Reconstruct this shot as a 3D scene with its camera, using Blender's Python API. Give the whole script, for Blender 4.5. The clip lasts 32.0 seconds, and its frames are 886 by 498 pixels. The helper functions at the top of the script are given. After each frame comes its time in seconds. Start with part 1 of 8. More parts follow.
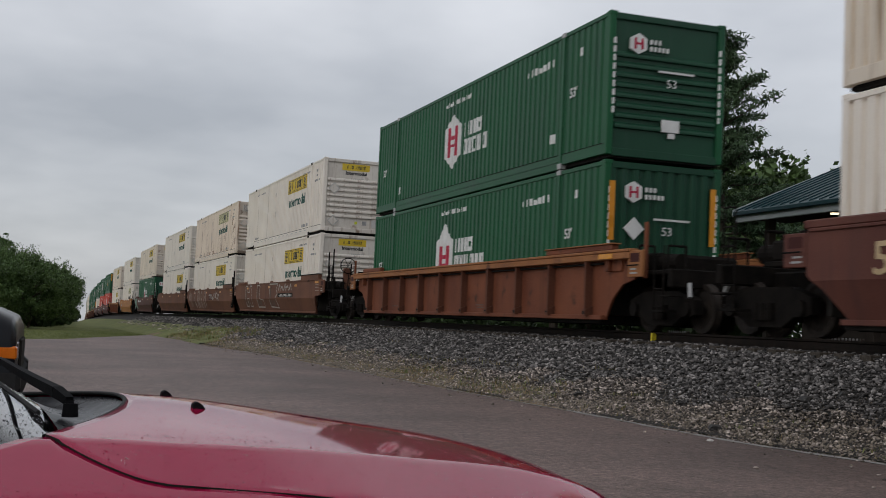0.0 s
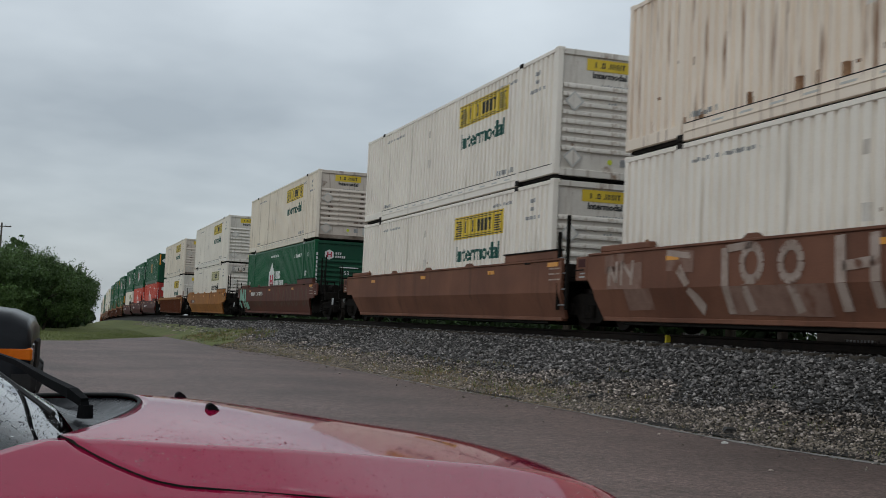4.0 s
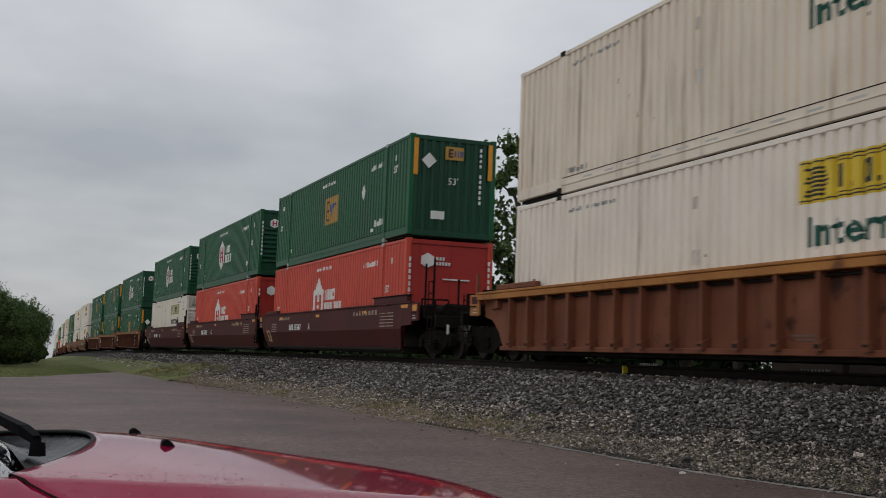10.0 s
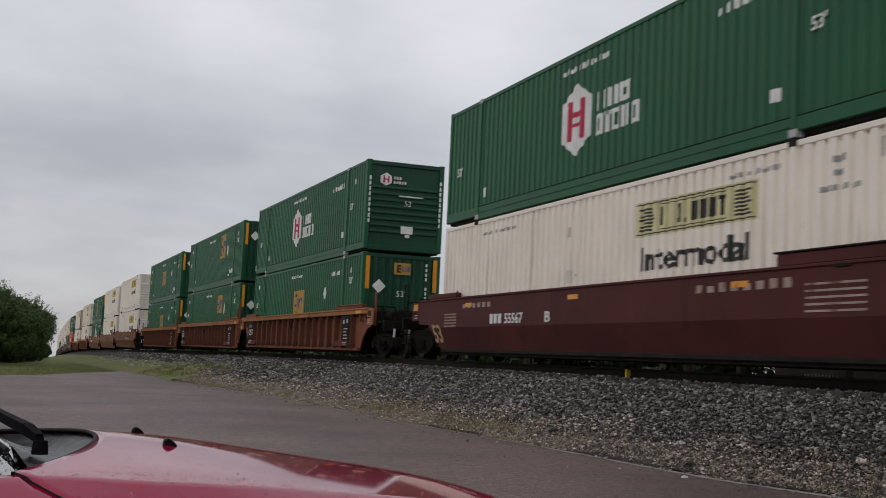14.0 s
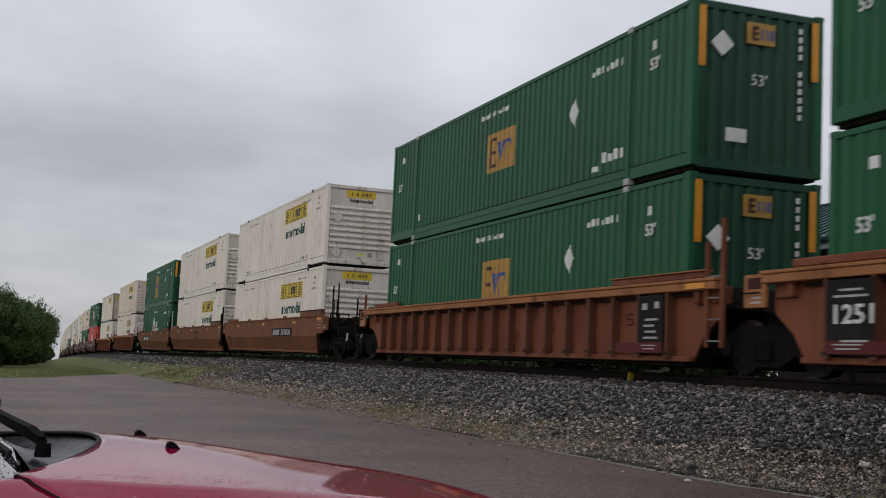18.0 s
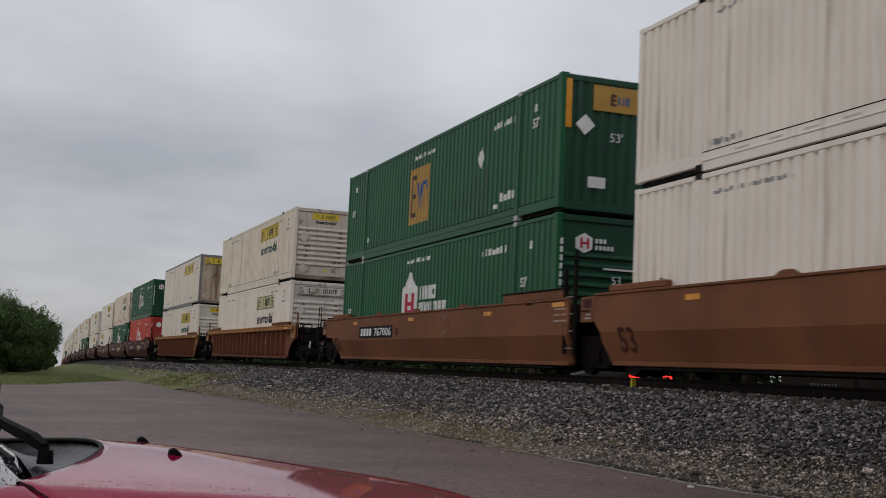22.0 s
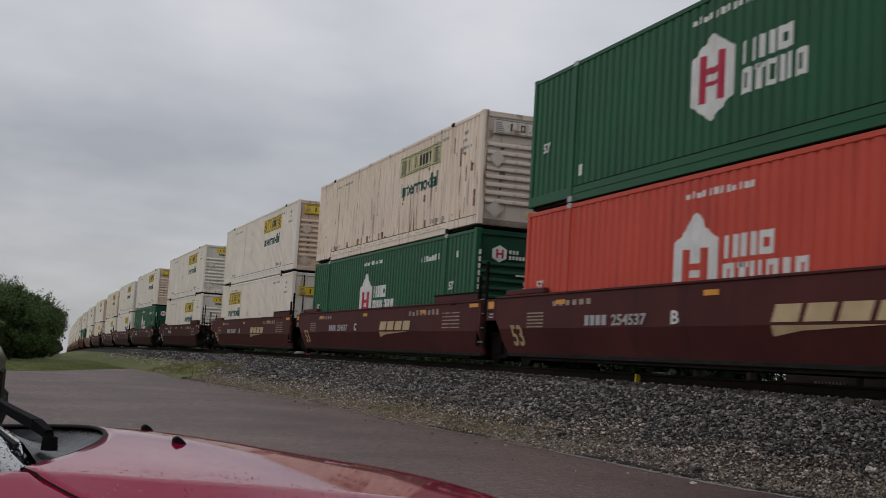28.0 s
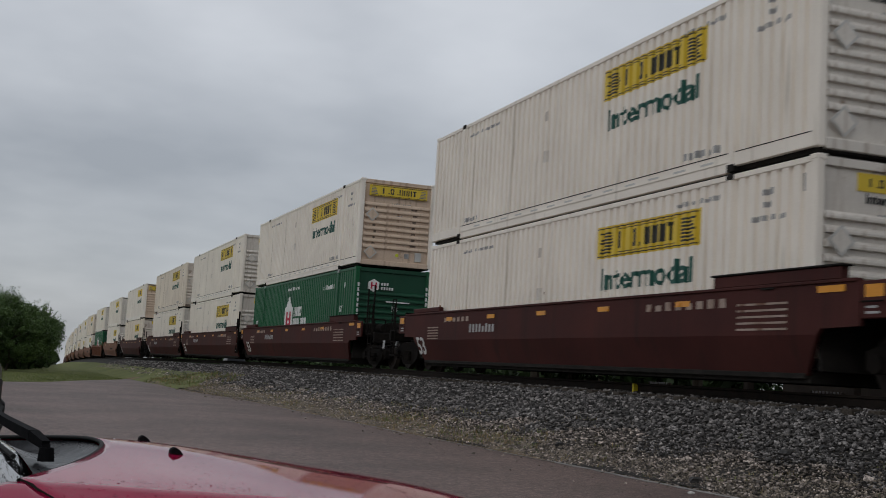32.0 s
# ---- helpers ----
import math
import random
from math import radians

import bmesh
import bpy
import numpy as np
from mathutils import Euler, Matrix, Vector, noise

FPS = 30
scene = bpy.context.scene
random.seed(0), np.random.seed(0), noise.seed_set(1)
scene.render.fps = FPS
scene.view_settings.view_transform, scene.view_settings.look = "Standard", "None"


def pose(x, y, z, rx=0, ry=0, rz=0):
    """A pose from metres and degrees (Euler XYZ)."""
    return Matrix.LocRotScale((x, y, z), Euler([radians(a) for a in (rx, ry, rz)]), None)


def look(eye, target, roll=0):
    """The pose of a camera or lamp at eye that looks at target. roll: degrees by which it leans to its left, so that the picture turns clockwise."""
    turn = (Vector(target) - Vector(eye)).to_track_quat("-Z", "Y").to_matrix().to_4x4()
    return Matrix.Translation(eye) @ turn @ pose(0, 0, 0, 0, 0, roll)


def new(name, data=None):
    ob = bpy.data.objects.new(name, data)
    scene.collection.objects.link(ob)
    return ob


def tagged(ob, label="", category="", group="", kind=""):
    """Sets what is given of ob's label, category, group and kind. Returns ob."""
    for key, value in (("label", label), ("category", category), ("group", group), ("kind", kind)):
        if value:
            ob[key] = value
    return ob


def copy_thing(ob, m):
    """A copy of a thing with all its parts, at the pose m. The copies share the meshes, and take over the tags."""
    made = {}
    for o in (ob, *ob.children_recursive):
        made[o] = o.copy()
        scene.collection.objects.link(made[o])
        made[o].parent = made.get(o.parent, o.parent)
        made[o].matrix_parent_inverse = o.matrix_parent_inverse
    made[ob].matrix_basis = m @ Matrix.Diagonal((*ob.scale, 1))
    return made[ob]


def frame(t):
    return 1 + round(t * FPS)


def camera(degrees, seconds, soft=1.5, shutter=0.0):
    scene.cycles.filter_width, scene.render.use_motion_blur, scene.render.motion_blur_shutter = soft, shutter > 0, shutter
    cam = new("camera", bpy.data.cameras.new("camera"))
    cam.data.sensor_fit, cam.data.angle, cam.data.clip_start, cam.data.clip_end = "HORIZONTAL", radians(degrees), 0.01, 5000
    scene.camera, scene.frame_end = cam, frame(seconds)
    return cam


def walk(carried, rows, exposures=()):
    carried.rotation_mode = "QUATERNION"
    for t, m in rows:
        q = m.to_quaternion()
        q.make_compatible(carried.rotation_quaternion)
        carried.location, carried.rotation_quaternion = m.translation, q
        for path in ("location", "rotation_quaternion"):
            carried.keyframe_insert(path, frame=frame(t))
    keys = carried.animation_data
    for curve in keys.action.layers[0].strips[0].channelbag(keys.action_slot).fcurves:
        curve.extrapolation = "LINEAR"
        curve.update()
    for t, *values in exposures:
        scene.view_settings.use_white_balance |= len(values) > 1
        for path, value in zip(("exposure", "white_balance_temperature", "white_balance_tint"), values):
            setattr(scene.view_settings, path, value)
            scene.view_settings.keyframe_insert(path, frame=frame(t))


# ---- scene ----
cam = camera(41.7, 32.0, 0.6, 0.2)
EYE = 1.2          # height of the lens over the car park

# time, yaw, pitch, roll of the held camera, in degrees
walk(cam, [(t, pose(0, 0, EYE, 90 + p, 0, y) @ pose(0, 0, 0, 0, 0, r)) for t, y, p, r in [
    (0, -18.05, 3.57, 2.61), (0.5, -18.05, 3.59, 2.54), (1, -18.03, 3.52, 2.57), (1.5, -17.94, 3.49, 2.48), (2, -17.87, 3.55, 2.57), 
    (2.5, -17.82, 3.55, 2.58), (3, -17.61, 3.60, 2.66), (3.5, -17.43, 3.55, 2.65), (4, -17.37, 3.63, 2.65), (4.5, -17.29, 3.78, 2.61), 
    (6.5, -18.49, 4.04, 2.45), (7, -19.25, 4.31, 2.58), (7.5, -19.95, 4.63, 2.66), (8, -20.01, 5.01, 2.52), (8.5, -19.63, 5.19, 2.34), 
    (9, -19.45, 5.29, 2.18), (9.5, -19.43, 5.31, 2.15), (10, -19.41, 5.31, 2.15), (10.5, -19.42, 5.23, 2.26), (11, -19.41, 5.23, 2.28), 
    (11.5, -19.37, 5.31, 2.26), (12, -19.35, 5.34, 2.34), (12.5, -19.32, 5.36, 2.43), (13, -19.29, 5.33, 2.58), (13.5, -19.24, 5.39, 2.62), 
    (15.5, -19.19, 5.40, 2.65), (16, -19.16, 5.48, 2.63), (16.5, -19.06, 5.50, 2.72), (17, -19.05, 5.51, 2.74), (17.5, -19.09, 5.47, 2.74), 
    (18, -19.07, 5.53, 2.68), (18.5, -18.99, 5.69, 2.68), (19, -18.83, 5.78, 2.66), (19.5, -18.87, 5.75, 2.77), (20, -18.86, 5.69, 2.84), 
    (20.5, -18.98, 5.64, 2.71), (21, -19.04, 5.67, 2.68), (21.5, -19.02, 5.59, 2.66), (22, -18.94, 5.84, 2.63), (22.5, -18.93, 5.90, 2.61), 
    (23, -18.85, 5.91, 2.65), (23.5, -18.80, 6.04, 2.69), (24, -18.73, 6.03, 2.81), (24.5, -18.79, 6.15, 2.86), (25, -18.87, 6.06, 2.84), 
    (25.5, -18.88, 5.97, 2.86), (26, -19.02, 5.97, 2.91), (26.5, -19.07, 5.80, 3.00), (28.5, -18.59, 5.45, 3.55), (29, -18.61, 5.57, 3.47), 
    (29.5, -18.63, 5.65, 3.47), (30, -18.62, 5.82, 3.37), (30.5, -18.68, 5.92, 3.38), (31, -18.73, 5.93, 3.31), (31.5, -18.76, 5.95, 3.38), 
    (32, -18.77, 5.96, 3.38), 
]],
     exposures=((0, -0.04, 6450, 10), (2, -0.02, 6600, 12), (3, -0.08, 6200, 4), (4.5, -0.05, 6150, 4), (7, -0.08, 6450, 10), (9, -0.21, 6550, 8), (11, -0.09, 6550, 11), (13, 0.0, 6600, 13),
                (17, 0.0, 6500, 11), (18, -0.02, 6500, 12), (20, -0.24, 6600, 13), (23, -0.14, 6550, 12), (24, -0.26, 6550, 12), (26, -0.34, 6550, 12), (29, -0.16, 6550, 11), (30, -0.23, 6250, 8), (31, -0.29, 6300, 8), (32, -0.28, 6350, 9)))

# ---- the line of the track and the train's way along it ----
NEAR, RAIL, GAUGE = 9.91, 1.20, 1.435     # near side of the loads at the camera, rail top
MID = NEAR + 1.295                        # centre of the track abeam of the camera
BOX_L, BOX_H, BOX_W = 16.15, 2.896, 2.59


def track(s):
    """Place and heading of the track s metres along: x, y, drop, angle."""
    e = max(0.0, s - 45)
    x = -0.000619 * s * s / 2 + 0.000757 * e * e / 2
    return x, s, -3.8e-5 * s * s if s > 0 else 0.0, -0.000619 * s + 0.000757 * e


LAG = ((0, 0.0), (6, 0.1), (7, 0.25), (8, 0.17), (9, 0.28), (10, -0.08), (11, 0.1), (13, 0.1), (15, 0.2), (16, 0.25), (17, 0.12), (18, 0.22), (19, 0.2), (20, 0.12), (21, 0.24), (22, 0.06), (23, 0.26), (24, 0.1),
       (25, 0.0), (26, 0.0), (28, 0.22), (29, 0.27), (30, 0.15), (31, 0.17), (32, 0.28))


def travelled(t):
    """Way of the train since the start: it slows a little and surges on its slack couplers."""
    return 14.945 * t - 0.0349 * t * t / 2 + 0.00043 * t ** 3 / 6 - float(np.interp(t, [a for a, _ in LAG], [b for _, b in LAG]))


def train_pose(u, t):
    """Pose of a unit whose load's leading end stood u metres off at the start."""
    x, y, z, a = track(u + BOX_L / 2 - travelled(t))
    return pose(MID + x, y, RAIL + z, 0, 0, -math.degrees(a))


def lie(y):
    """Fall of the land with distance."""
    y = max(0.0, y)
    return -3.8e-5 * y * y if y < 300 else -3.42 - 0.0228 * (y - 300)


# ---- light ----
world = bpy.data.worlds.new("overcast")
scene.world = world
world.use_nodes = True
wn, wl = world.node_tree.nodes, world.node_tree.links
wn.clear()
w_out = wn.new("ShaderNodeOutputWorld")
w_bg = wn.new("ShaderNodeBackground")
w_tc = wn.new("ShaderNodeTexCoord")
w_sep = wn.new("ShaderNodeSeparateXYZ")
w_add = wn.new("ShaderNodeMath")
w_div = wn.new("ShaderNodeVectorMath")
w_no = wn.new("ShaderNodeTexNoise")
w_no2 = wn.new("ShaderNodeTexNoise")
w_r = wn.new("ShaderNodeValToRGB")
w_g = wn.new("ShaderNodeMapRange")
w_mul = wn.new("ShaderNodeMix")
w_sky = wn.new("ShaderNodeTexSky")
w_mix = wn.new("ShaderNodeMix")
w_h = wn.new("ShaderNodeMath")
w_sky.sky_type, w_sky.sun_disc = "NISHITA", False
w_sky.sun_elevation, w_sky.sun_rotation = radians(32), radians(240)
w_add.operation, w_add.inputs[1].default_value = "ADD", 0.22
w_div.operation = "DIVIDE"
wl.new(w_tc.outputs["Generated"], w_sep.inputs[0])
wl.new(w_sep.outputs["Z"], w_add.inputs[0])
wl.new(w_tc.outputs["Generated"], w_div.inputs[0])
wl.new(w_add.outputs[0], w_div.inputs[1])
wl.new(w_div.outputs[0], w_no.inputs["Vector"])
wl.new(w_div.outputs[0], w_no2.inputs["Vector"])
w_no.inputs["Scale"].default_value, w_no.inputs["Detail"].default_value, w_no.inputs["Roughness"].default_value = 0.8, 5, 0.5
w_no2.inputs["Scale"].default_value, w_no2.inputs["Detail"].default_value = 3.0, 4
w_h.operation, w_h.inputs[1].default_value = "MULTIPLY_ADD", 0.25
wl.new(w_no2.outputs["Fac"], w_h.inputs[0])
wl.new(w_no.outputs["Fac"], w_h.inputs[2])
wl.new(w_h.outputs[0], w_r.inputs["Fac"])
w_r.color_ramp.elements[0].position, w_r.color_ramp.elements[0].color = 0.46, (0.445, 0.465, 0.503, 1)
w_r.color_ramp.elements[1].position, w_r.color_ramp.elements[1].color = 0.78, (0.715, 0.728, 0.760, 1)
w_g.inputs["From Min"].default_value, w_g.inputs["From Max"].default_value = 0.02, 0.26
w_g.inputs["To Min"].default_value, w_g.inputs["To Max"].default_value = 0.72, 1.0
wl.new(w_sep.outputs["Z"], w_g.inputs["Value"])
w_mul.data_type, w_mul.blend_type = "RGBA", "MULTIPLY"
w_mul.inputs["Factor"].default_value = 1.0
wl.new(w_r.outputs["Color"], w_mul.inputs["A"])
wl.new(w_g.outputs["Result"], w_mul.inputs["B"])
w_mix.data_type, w_mix.inputs["Factor"].default_value = "RGBA", 0.012
wl.new(w_mul.outputs["Result"], w_mix.inputs["A"])
wl.new(w_sky.outputs["Color"], w_mix.inputs["B"])
wl.new(w_mix.outputs["Result"], w_bg.inputs["Color"])
w_bg.inputs["Strength"].default_value = 1.0
wl.new(w_bg.outputs[0], w_out.inputs["Surface"])

sun = new("sun", bpy.data.lights.new("sun", "SUN"))
sun.data.energy, sun.data.angle, sun.data.color = 0.44, radians(25), (1.0, 0.97, 0.93)
sun.matrix_basis = look((-42, -6, 30), (0, 18, 0))


# ---- materials ----
def mat(name, dark, light, rough=0.6, metal=0.0, scale=3.0, fine=40.0, bump=0.15, streak=None, spots=None, coat=0.0,
        stretch=(1, 1, 1), rough_var=0.1, glow=None, vary=0.0, island=0.0, spec=0.3):
    """Procedural surface: broad and fine colour variation, relief, optional run-down streaks and spots of wear."""
    m = bpy.data.materials.new(name)
    m.use_nodes = True
    n, l = m.node_tree.nodes, m.node_tree.links
    b = n["Principled BSDF"]
    tc, mp = n.new("ShaderNodeTexCoord"), n.new("ShaderNodeMapping")
    mp.inputs["Scale"].default_value = stretch
    l.new(tc.outputs["Object"], mp.inputs["Vector"])
    a, f = n.new("ShaderNodeTexNoise"), n.new("ShaderNodeTexNoise")
    a.inputs["Scale"].default_value, a.inputs["Detail"].default_value = scale, 4
    f.inputs["Scale"].default_value, f.inputs["Detail"].default_value = fine, 3
    l.new(mp.outputs[0], a.inputs["Vector"])
    l.new(mp.outputs[0], f.inputs["Vector"])
    mx = n.new("ShaderNodeMath")
    mx.operation, mx.inputs[1].default_value = "MULTIPLY_ADD", 0.45
    l.new(f.outputs["Fac"], mx.inputs[0])
    l.new(a.outputs["Fac"], mx.inputs[2])
    rp = n.new("ShaderNodeValToRGB")
    rp.color_ramp.elements[0].position, rp.color_ramp.elements[0].color = 0.48, (*dark, 1)
    rp.color_ramp.elements[1].position, rp.color_ramp.elements[1].color = 0.98, (*light, 1)
    l.new(mx.outputs[0], rp.inputs["Fac"])
    col = rp.outputs["Color"]
    if streak:
        colour, amount, size = streak[:3]
        sm, sn, sr, sx = n.new("ShaderNodeMapping"), n.new("ShaderNodeTexNoise"), n.new("ShaderNodeValToRGB"), n.new("ShaderNodeMix")
        sm.inputs["Scale"].default_value = (size, size, size * 0.07)
        l.new(tc.outputs["Object"], sm.inputs["Vector"])
        l.new(sm.outputs[0], sn.inputs["Vector"])
        sn.inputs["Scale"].default_value, sn.inputs["Detail"].default_value = 1.0, 6
        sr.color_ramp.elements[0].position, sr.color_ramp.elements[0].color = 0.66 - 0.22 * amount, (0, 0, 0, 1)
        sr.color_ramp.elements[1].position, sr.color_ramp.elements[1].color = 0.66 - 0.22 * amount + streak[3] if len(streak) > 3 else 0.86 - 0.1 * amount, (1, 1, 1, 1)
        l.new(sn.outputs["Fac"], sr.inputs["Fac"])
        sx.data_type = "RGBA"
        sx.inputs["B"].default_value = (*colour, 1)
        l.new(sr.outputs["Color"], sx.inputs["Factor"])
        l.new(col, sx.inputs["A"])
        col = sx.outputs["Result"]
    if spots:
        colour, amount, size = spots
        sn, sr, sx = n.new("ShaderNodeTexNoise"), n.new("ShaderNodeValToRGB"), n.new("ShaderNodeMix")
        l.new(mp.outputs[0], sn.inputs["Vector"])
        sn.inputs["Scale"].default_value, sn.inputs["Detail"].default_value = size, 7
        sr.color_ramp.elements[0].position, sr.color_ramp.elements[0].color = 0.7 - 0.2 * amount, (0, 0, 0, 1)
        sr.color_ramp.elements[1].position, sr.color_ramp.elements[1].color = 0.78 - 0.15 * amount, (1, 1, 1, 1)
        l.new(sn.outputs["Fac"], sr.inputs["Fac"])
        sx.data_type = "RGBA"
        sx.inputs["B"].default_value = (*colour, 1)
        l.new(sr.outputs["Color"], sx.inputs["Factor"])
        l.new(col, sx.inputs["A"])
        col = sx.outputs["Result"]
    if vary or island:
        hs, mr = n.new("ShaderNodeHueSaturation"), n.new("ShaderNodeMapRange")
        if island:
            g = n.new("ShaderNodeNewGeometry")
            l.new(g.outputs["Random Per Island"], mr.inputs["Value"])
        else:
            g = n.new("ShaderNodeObjectInfo")
            l.new(g.outputs["Random"], mr.inputs["Value"])
        k = vary or island
        if island > 0.8:
            pw = n.new("ShaderNodeMath")
            pw.operation, pw.inputs[1].default_value = "POWER", 2.2
            l.new(g.outputs["Random Per Island"], pw.inputs[0])
            l.new(pw.outputs[0], mr.inputs["Value"])
        mr.inputs["To Min"].default_value, mr.inputs["To Max"].default_value = (1 - k, 1 + k) if island <= 0.8 else (0.30, 2.5)
        l.new(mr.outputs["Result"], hs.inputs["Value"])
        l.new(col, hs.inputs["Color"])
        col = hs.outputs["Color"]
    l.new(col, b.inputs["Base Color"])
    rr = n.new("ShaderNodeMapRange")
    rr.inputs["To Min"].default_value, rr.inputs["To Max"].default_value = max(0.02, rough - rough_var), min(1, rough + rough_var)
    l.new(a.outputs["Fac"], rr.inputs["Value"])
    l.new(rr.outputs["Result"], b.inputs["Roughness"])
    b.inputs["Metallic"].default_value = metal
    b.inputs["Coat Weight"].default_value = coat
    b.inputs["Coat Roughness"].default_value = 0.06
    b.inputs["Specular IOR Level"].default_value = spec
    if bump:
        bp = n.new("ShaderNodeBump")
        bp.inputs["Strength"].default_value, bp.inputs["Distance"].default_value = bump, 0.01
        l.new(f.outputs["Fac"], bp.inputs["Height"])
        l.new(bp.outputs[0], b.inputs["Normal"])
    if glow:
        b.inputs["Emission Color"].default_value, b.inputs["Emission Strength"].default_value = (*glow[:3], 1), glow[3]
    return m


M = {}
M["white"] = mat("white_paint", (0.77, 0.70, 0.61), (0.90, 0.83, 0.735), 0.45, scale=0.7, streak=((0.42, 0.36, 0.28), 0.25, 5), bump=0.05)
M["cream"] = mat("cream_paint", (0.73, 0.635, 0.52), (0.87, 0.775, 0.65), 0.5, scale=0.6, streak=((0.34, 0.25, 0.16), 0.45, 5), bump=0.05)
M["rusty"] = mat("rust_streaked_cream_paint", (0.78, 0.655, 0.53), (0.90, 0.78, 0.65), 0.55, scale=0.6, streak=((0.22, 0.10, 0.04), 0.40, 7, 0.13), bump=0.08)
M["endw"] = mat("grimy_white_paint", (0.57, 0.52, 0.46), (0.76, 0.71, 0.64), 0.5, scale=1.2, streak=((0.24, 0.15, 0.09), 0.4, 8), spots=((0.26, 0.17, 0.11), 0.35, 2.4), bump=0.05)
M["rustend"] = mat("rusty_end_paint", (0.50, 0.37, 0.27), (0.70, 0.55, 0.42), 0.6, scale=1.0, streak=((0.16, 0.075, 0.035), 0.55, 4.5, 0.25), spots=((0.22, 0.11, 0.06), 0.4, 2.0), bump=0.08)
M["platend"] = mat("rust_eaten_end_paint", (0.40, 0.30, 0.21), (0.62, 0.50, 0.37), 0.6, scale=1.0, streak=((0.11, 0.05, 0.022), 0.85, 3.0, 0.22), spots=((0.15, 0.07, 0.035), 0.55, 1.6), bump=0.08)
M["sootend"] = mat("sooty_end_paint", (0.50, 0.425, 0.355), (0.68, 0.60, 0.52), 0.6, scale=1.0, streak=((0.20, 0.13, 0.085), 0.4, 9.0, 0.3), spots=((0.17, 0.10, 0.065), 0.45, 2.2), bump=0.08)
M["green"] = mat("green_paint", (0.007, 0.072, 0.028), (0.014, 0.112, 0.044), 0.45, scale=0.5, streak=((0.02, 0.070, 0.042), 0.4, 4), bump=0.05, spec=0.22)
# darker copy of the green: shade for the end walls, also real stains
M["greend"] = mat("shaded_and_stained_green_paint", (0.004, 0.040, 0.020), (0.010, 0.068, 0.033), 0.45, scale=0.5, streak=((0.02, 0.06, 0.04), 0.4, 4), bump=0.05)
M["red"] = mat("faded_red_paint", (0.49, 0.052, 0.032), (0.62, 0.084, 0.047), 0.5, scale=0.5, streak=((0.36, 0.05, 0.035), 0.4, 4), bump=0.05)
# the red again, darkened to carry the shade of the end walls
M["redd"] = mat("shaded_red_paint", (0.30, 0.022, 0.018), (0.42, 0.040, 0.030), 0.5, scale=0.5, streak=((0.20, 0.02, 0.016), 0.4, 4), bump=0.05)
M["grey"] = mat("grey_rail_paint", (0.16, 0.15, 0.15), (0.26, 0.25, 0.24), 0.5, scale=2)
# grimy steel, also the dark put into gaps and undersides as shade
M["gap"] = mat("grimy_steel_and_gap_shade", (0.012, 0.011, 0.010), (0.03, 0.027, 0.024), 0.85, scale=3, spec=0.1)
M["brown"] = mat("weathered_brown_steel", (0.118, 0.050, 0.031), (0.215, 0.098, 0.060), 0.65, scale=0.8, streak=((0.09, 0.045, 0.03), 0.5, 3), bump=0.2, spec=0.15)
M["rust"] = mat("rust_red_ribbed_steel", (0.125, 0.043, 0.024), (0.225, 0.085, 0.046), 0.65, scale=0.8, streak=((0.06, 0.025, 0.017), 0.6, 3), spots=((0.045, 0.02, 0.014), 0.5, 2.2), bump=0.2, spec=0.15)
M["brown2"] = mat("dull_brown_steel", (0.135, 0.051, 0.023), (0.225, 0.090, 0.042), 0.65, scale=0.8, streak=((0.13, 0.06, 0.04), 0.5, 3), bump=0.2, spec=0.15)
M["orange"] = mat("faded_orange_steel", (0.30, 0.12, 0.035), (0.45, 0.20, 0.06), 0.6, scale=0.8, streak=((0.16, 0.065, 0.028), 0.45, 2.2), spots=((0.17, 0.07, 0.028), 0.45, 2.0), bump=0.2, spec=0.15)
M["redpanel"] = mat("faded_dark_red_panel_paint", (0.085, 0.018, 0.018), (0.135, 0.032, 0.03), 0.65, scale=1.5, spots=((0.12, 0.045, 0.025), 0.5, 2.5), bump=0.1, spec=0.12)
M["ortop"] = mat("worn_orange_chord_paint", (0.235, 0.094, 0.036), (0.37, 0.160, 0.065), 0.62, scale=0.9, streak=((0.13, 0.055, 0.028), 0.4, 2.5), spots=((0.13, 0.055, 0.03), 0.4, 2.0), bump=0.2, spec=0.15)
M["post"] = mat("dirty_rust_brown_steel", (0.088, 0.034, 0.021), (0.165, 0.068, 0.042), 0.7, scale=1.2, streak=((0.05, 0.022, 0.015), 0.6, 5), bump=0.2, spec=0.12)
M["orbrown"] = mat("orange_brown_steel", (0.122, 0.038, 0.021), (0.240, 0.084, 0.042), 0.65, scale=0.8, spots=((0.07, 0.03, 0.02), 0.45, 2.2), streak=((0.09, 0.035, 0.02), 0.55, 3), bump=0.2, spec=0.15)
M["maroon"] = mat("maroon_steel", (0.060, 0.0155, 0.0155), (0.100, 0.028, 0.026), 0.6, scale=0.8, streak=((0.045, 0.018, 0.016), 0.45, 3), bump=0.12, spec=0.12)
M["dkmaroon"] = mat("dirty_maroon_steel", (0.042, 0.0125, 0.0115), (0.078, 0.025, 0.021), 0.65, scale=0.8, streak=((0.03, 0.015, 0.013), 0.5, 3), bump=0.15, spec=0.12)
M["redbrown"] = mat("red_brown_steel", (0.085, 0.030, 0.024), (0.15, 0.058, 0.042), 0.6, scale=0.8, streak=((0.07, 0.035, 0.03), 0.6, 3), bump=0.15, spec=0.15)
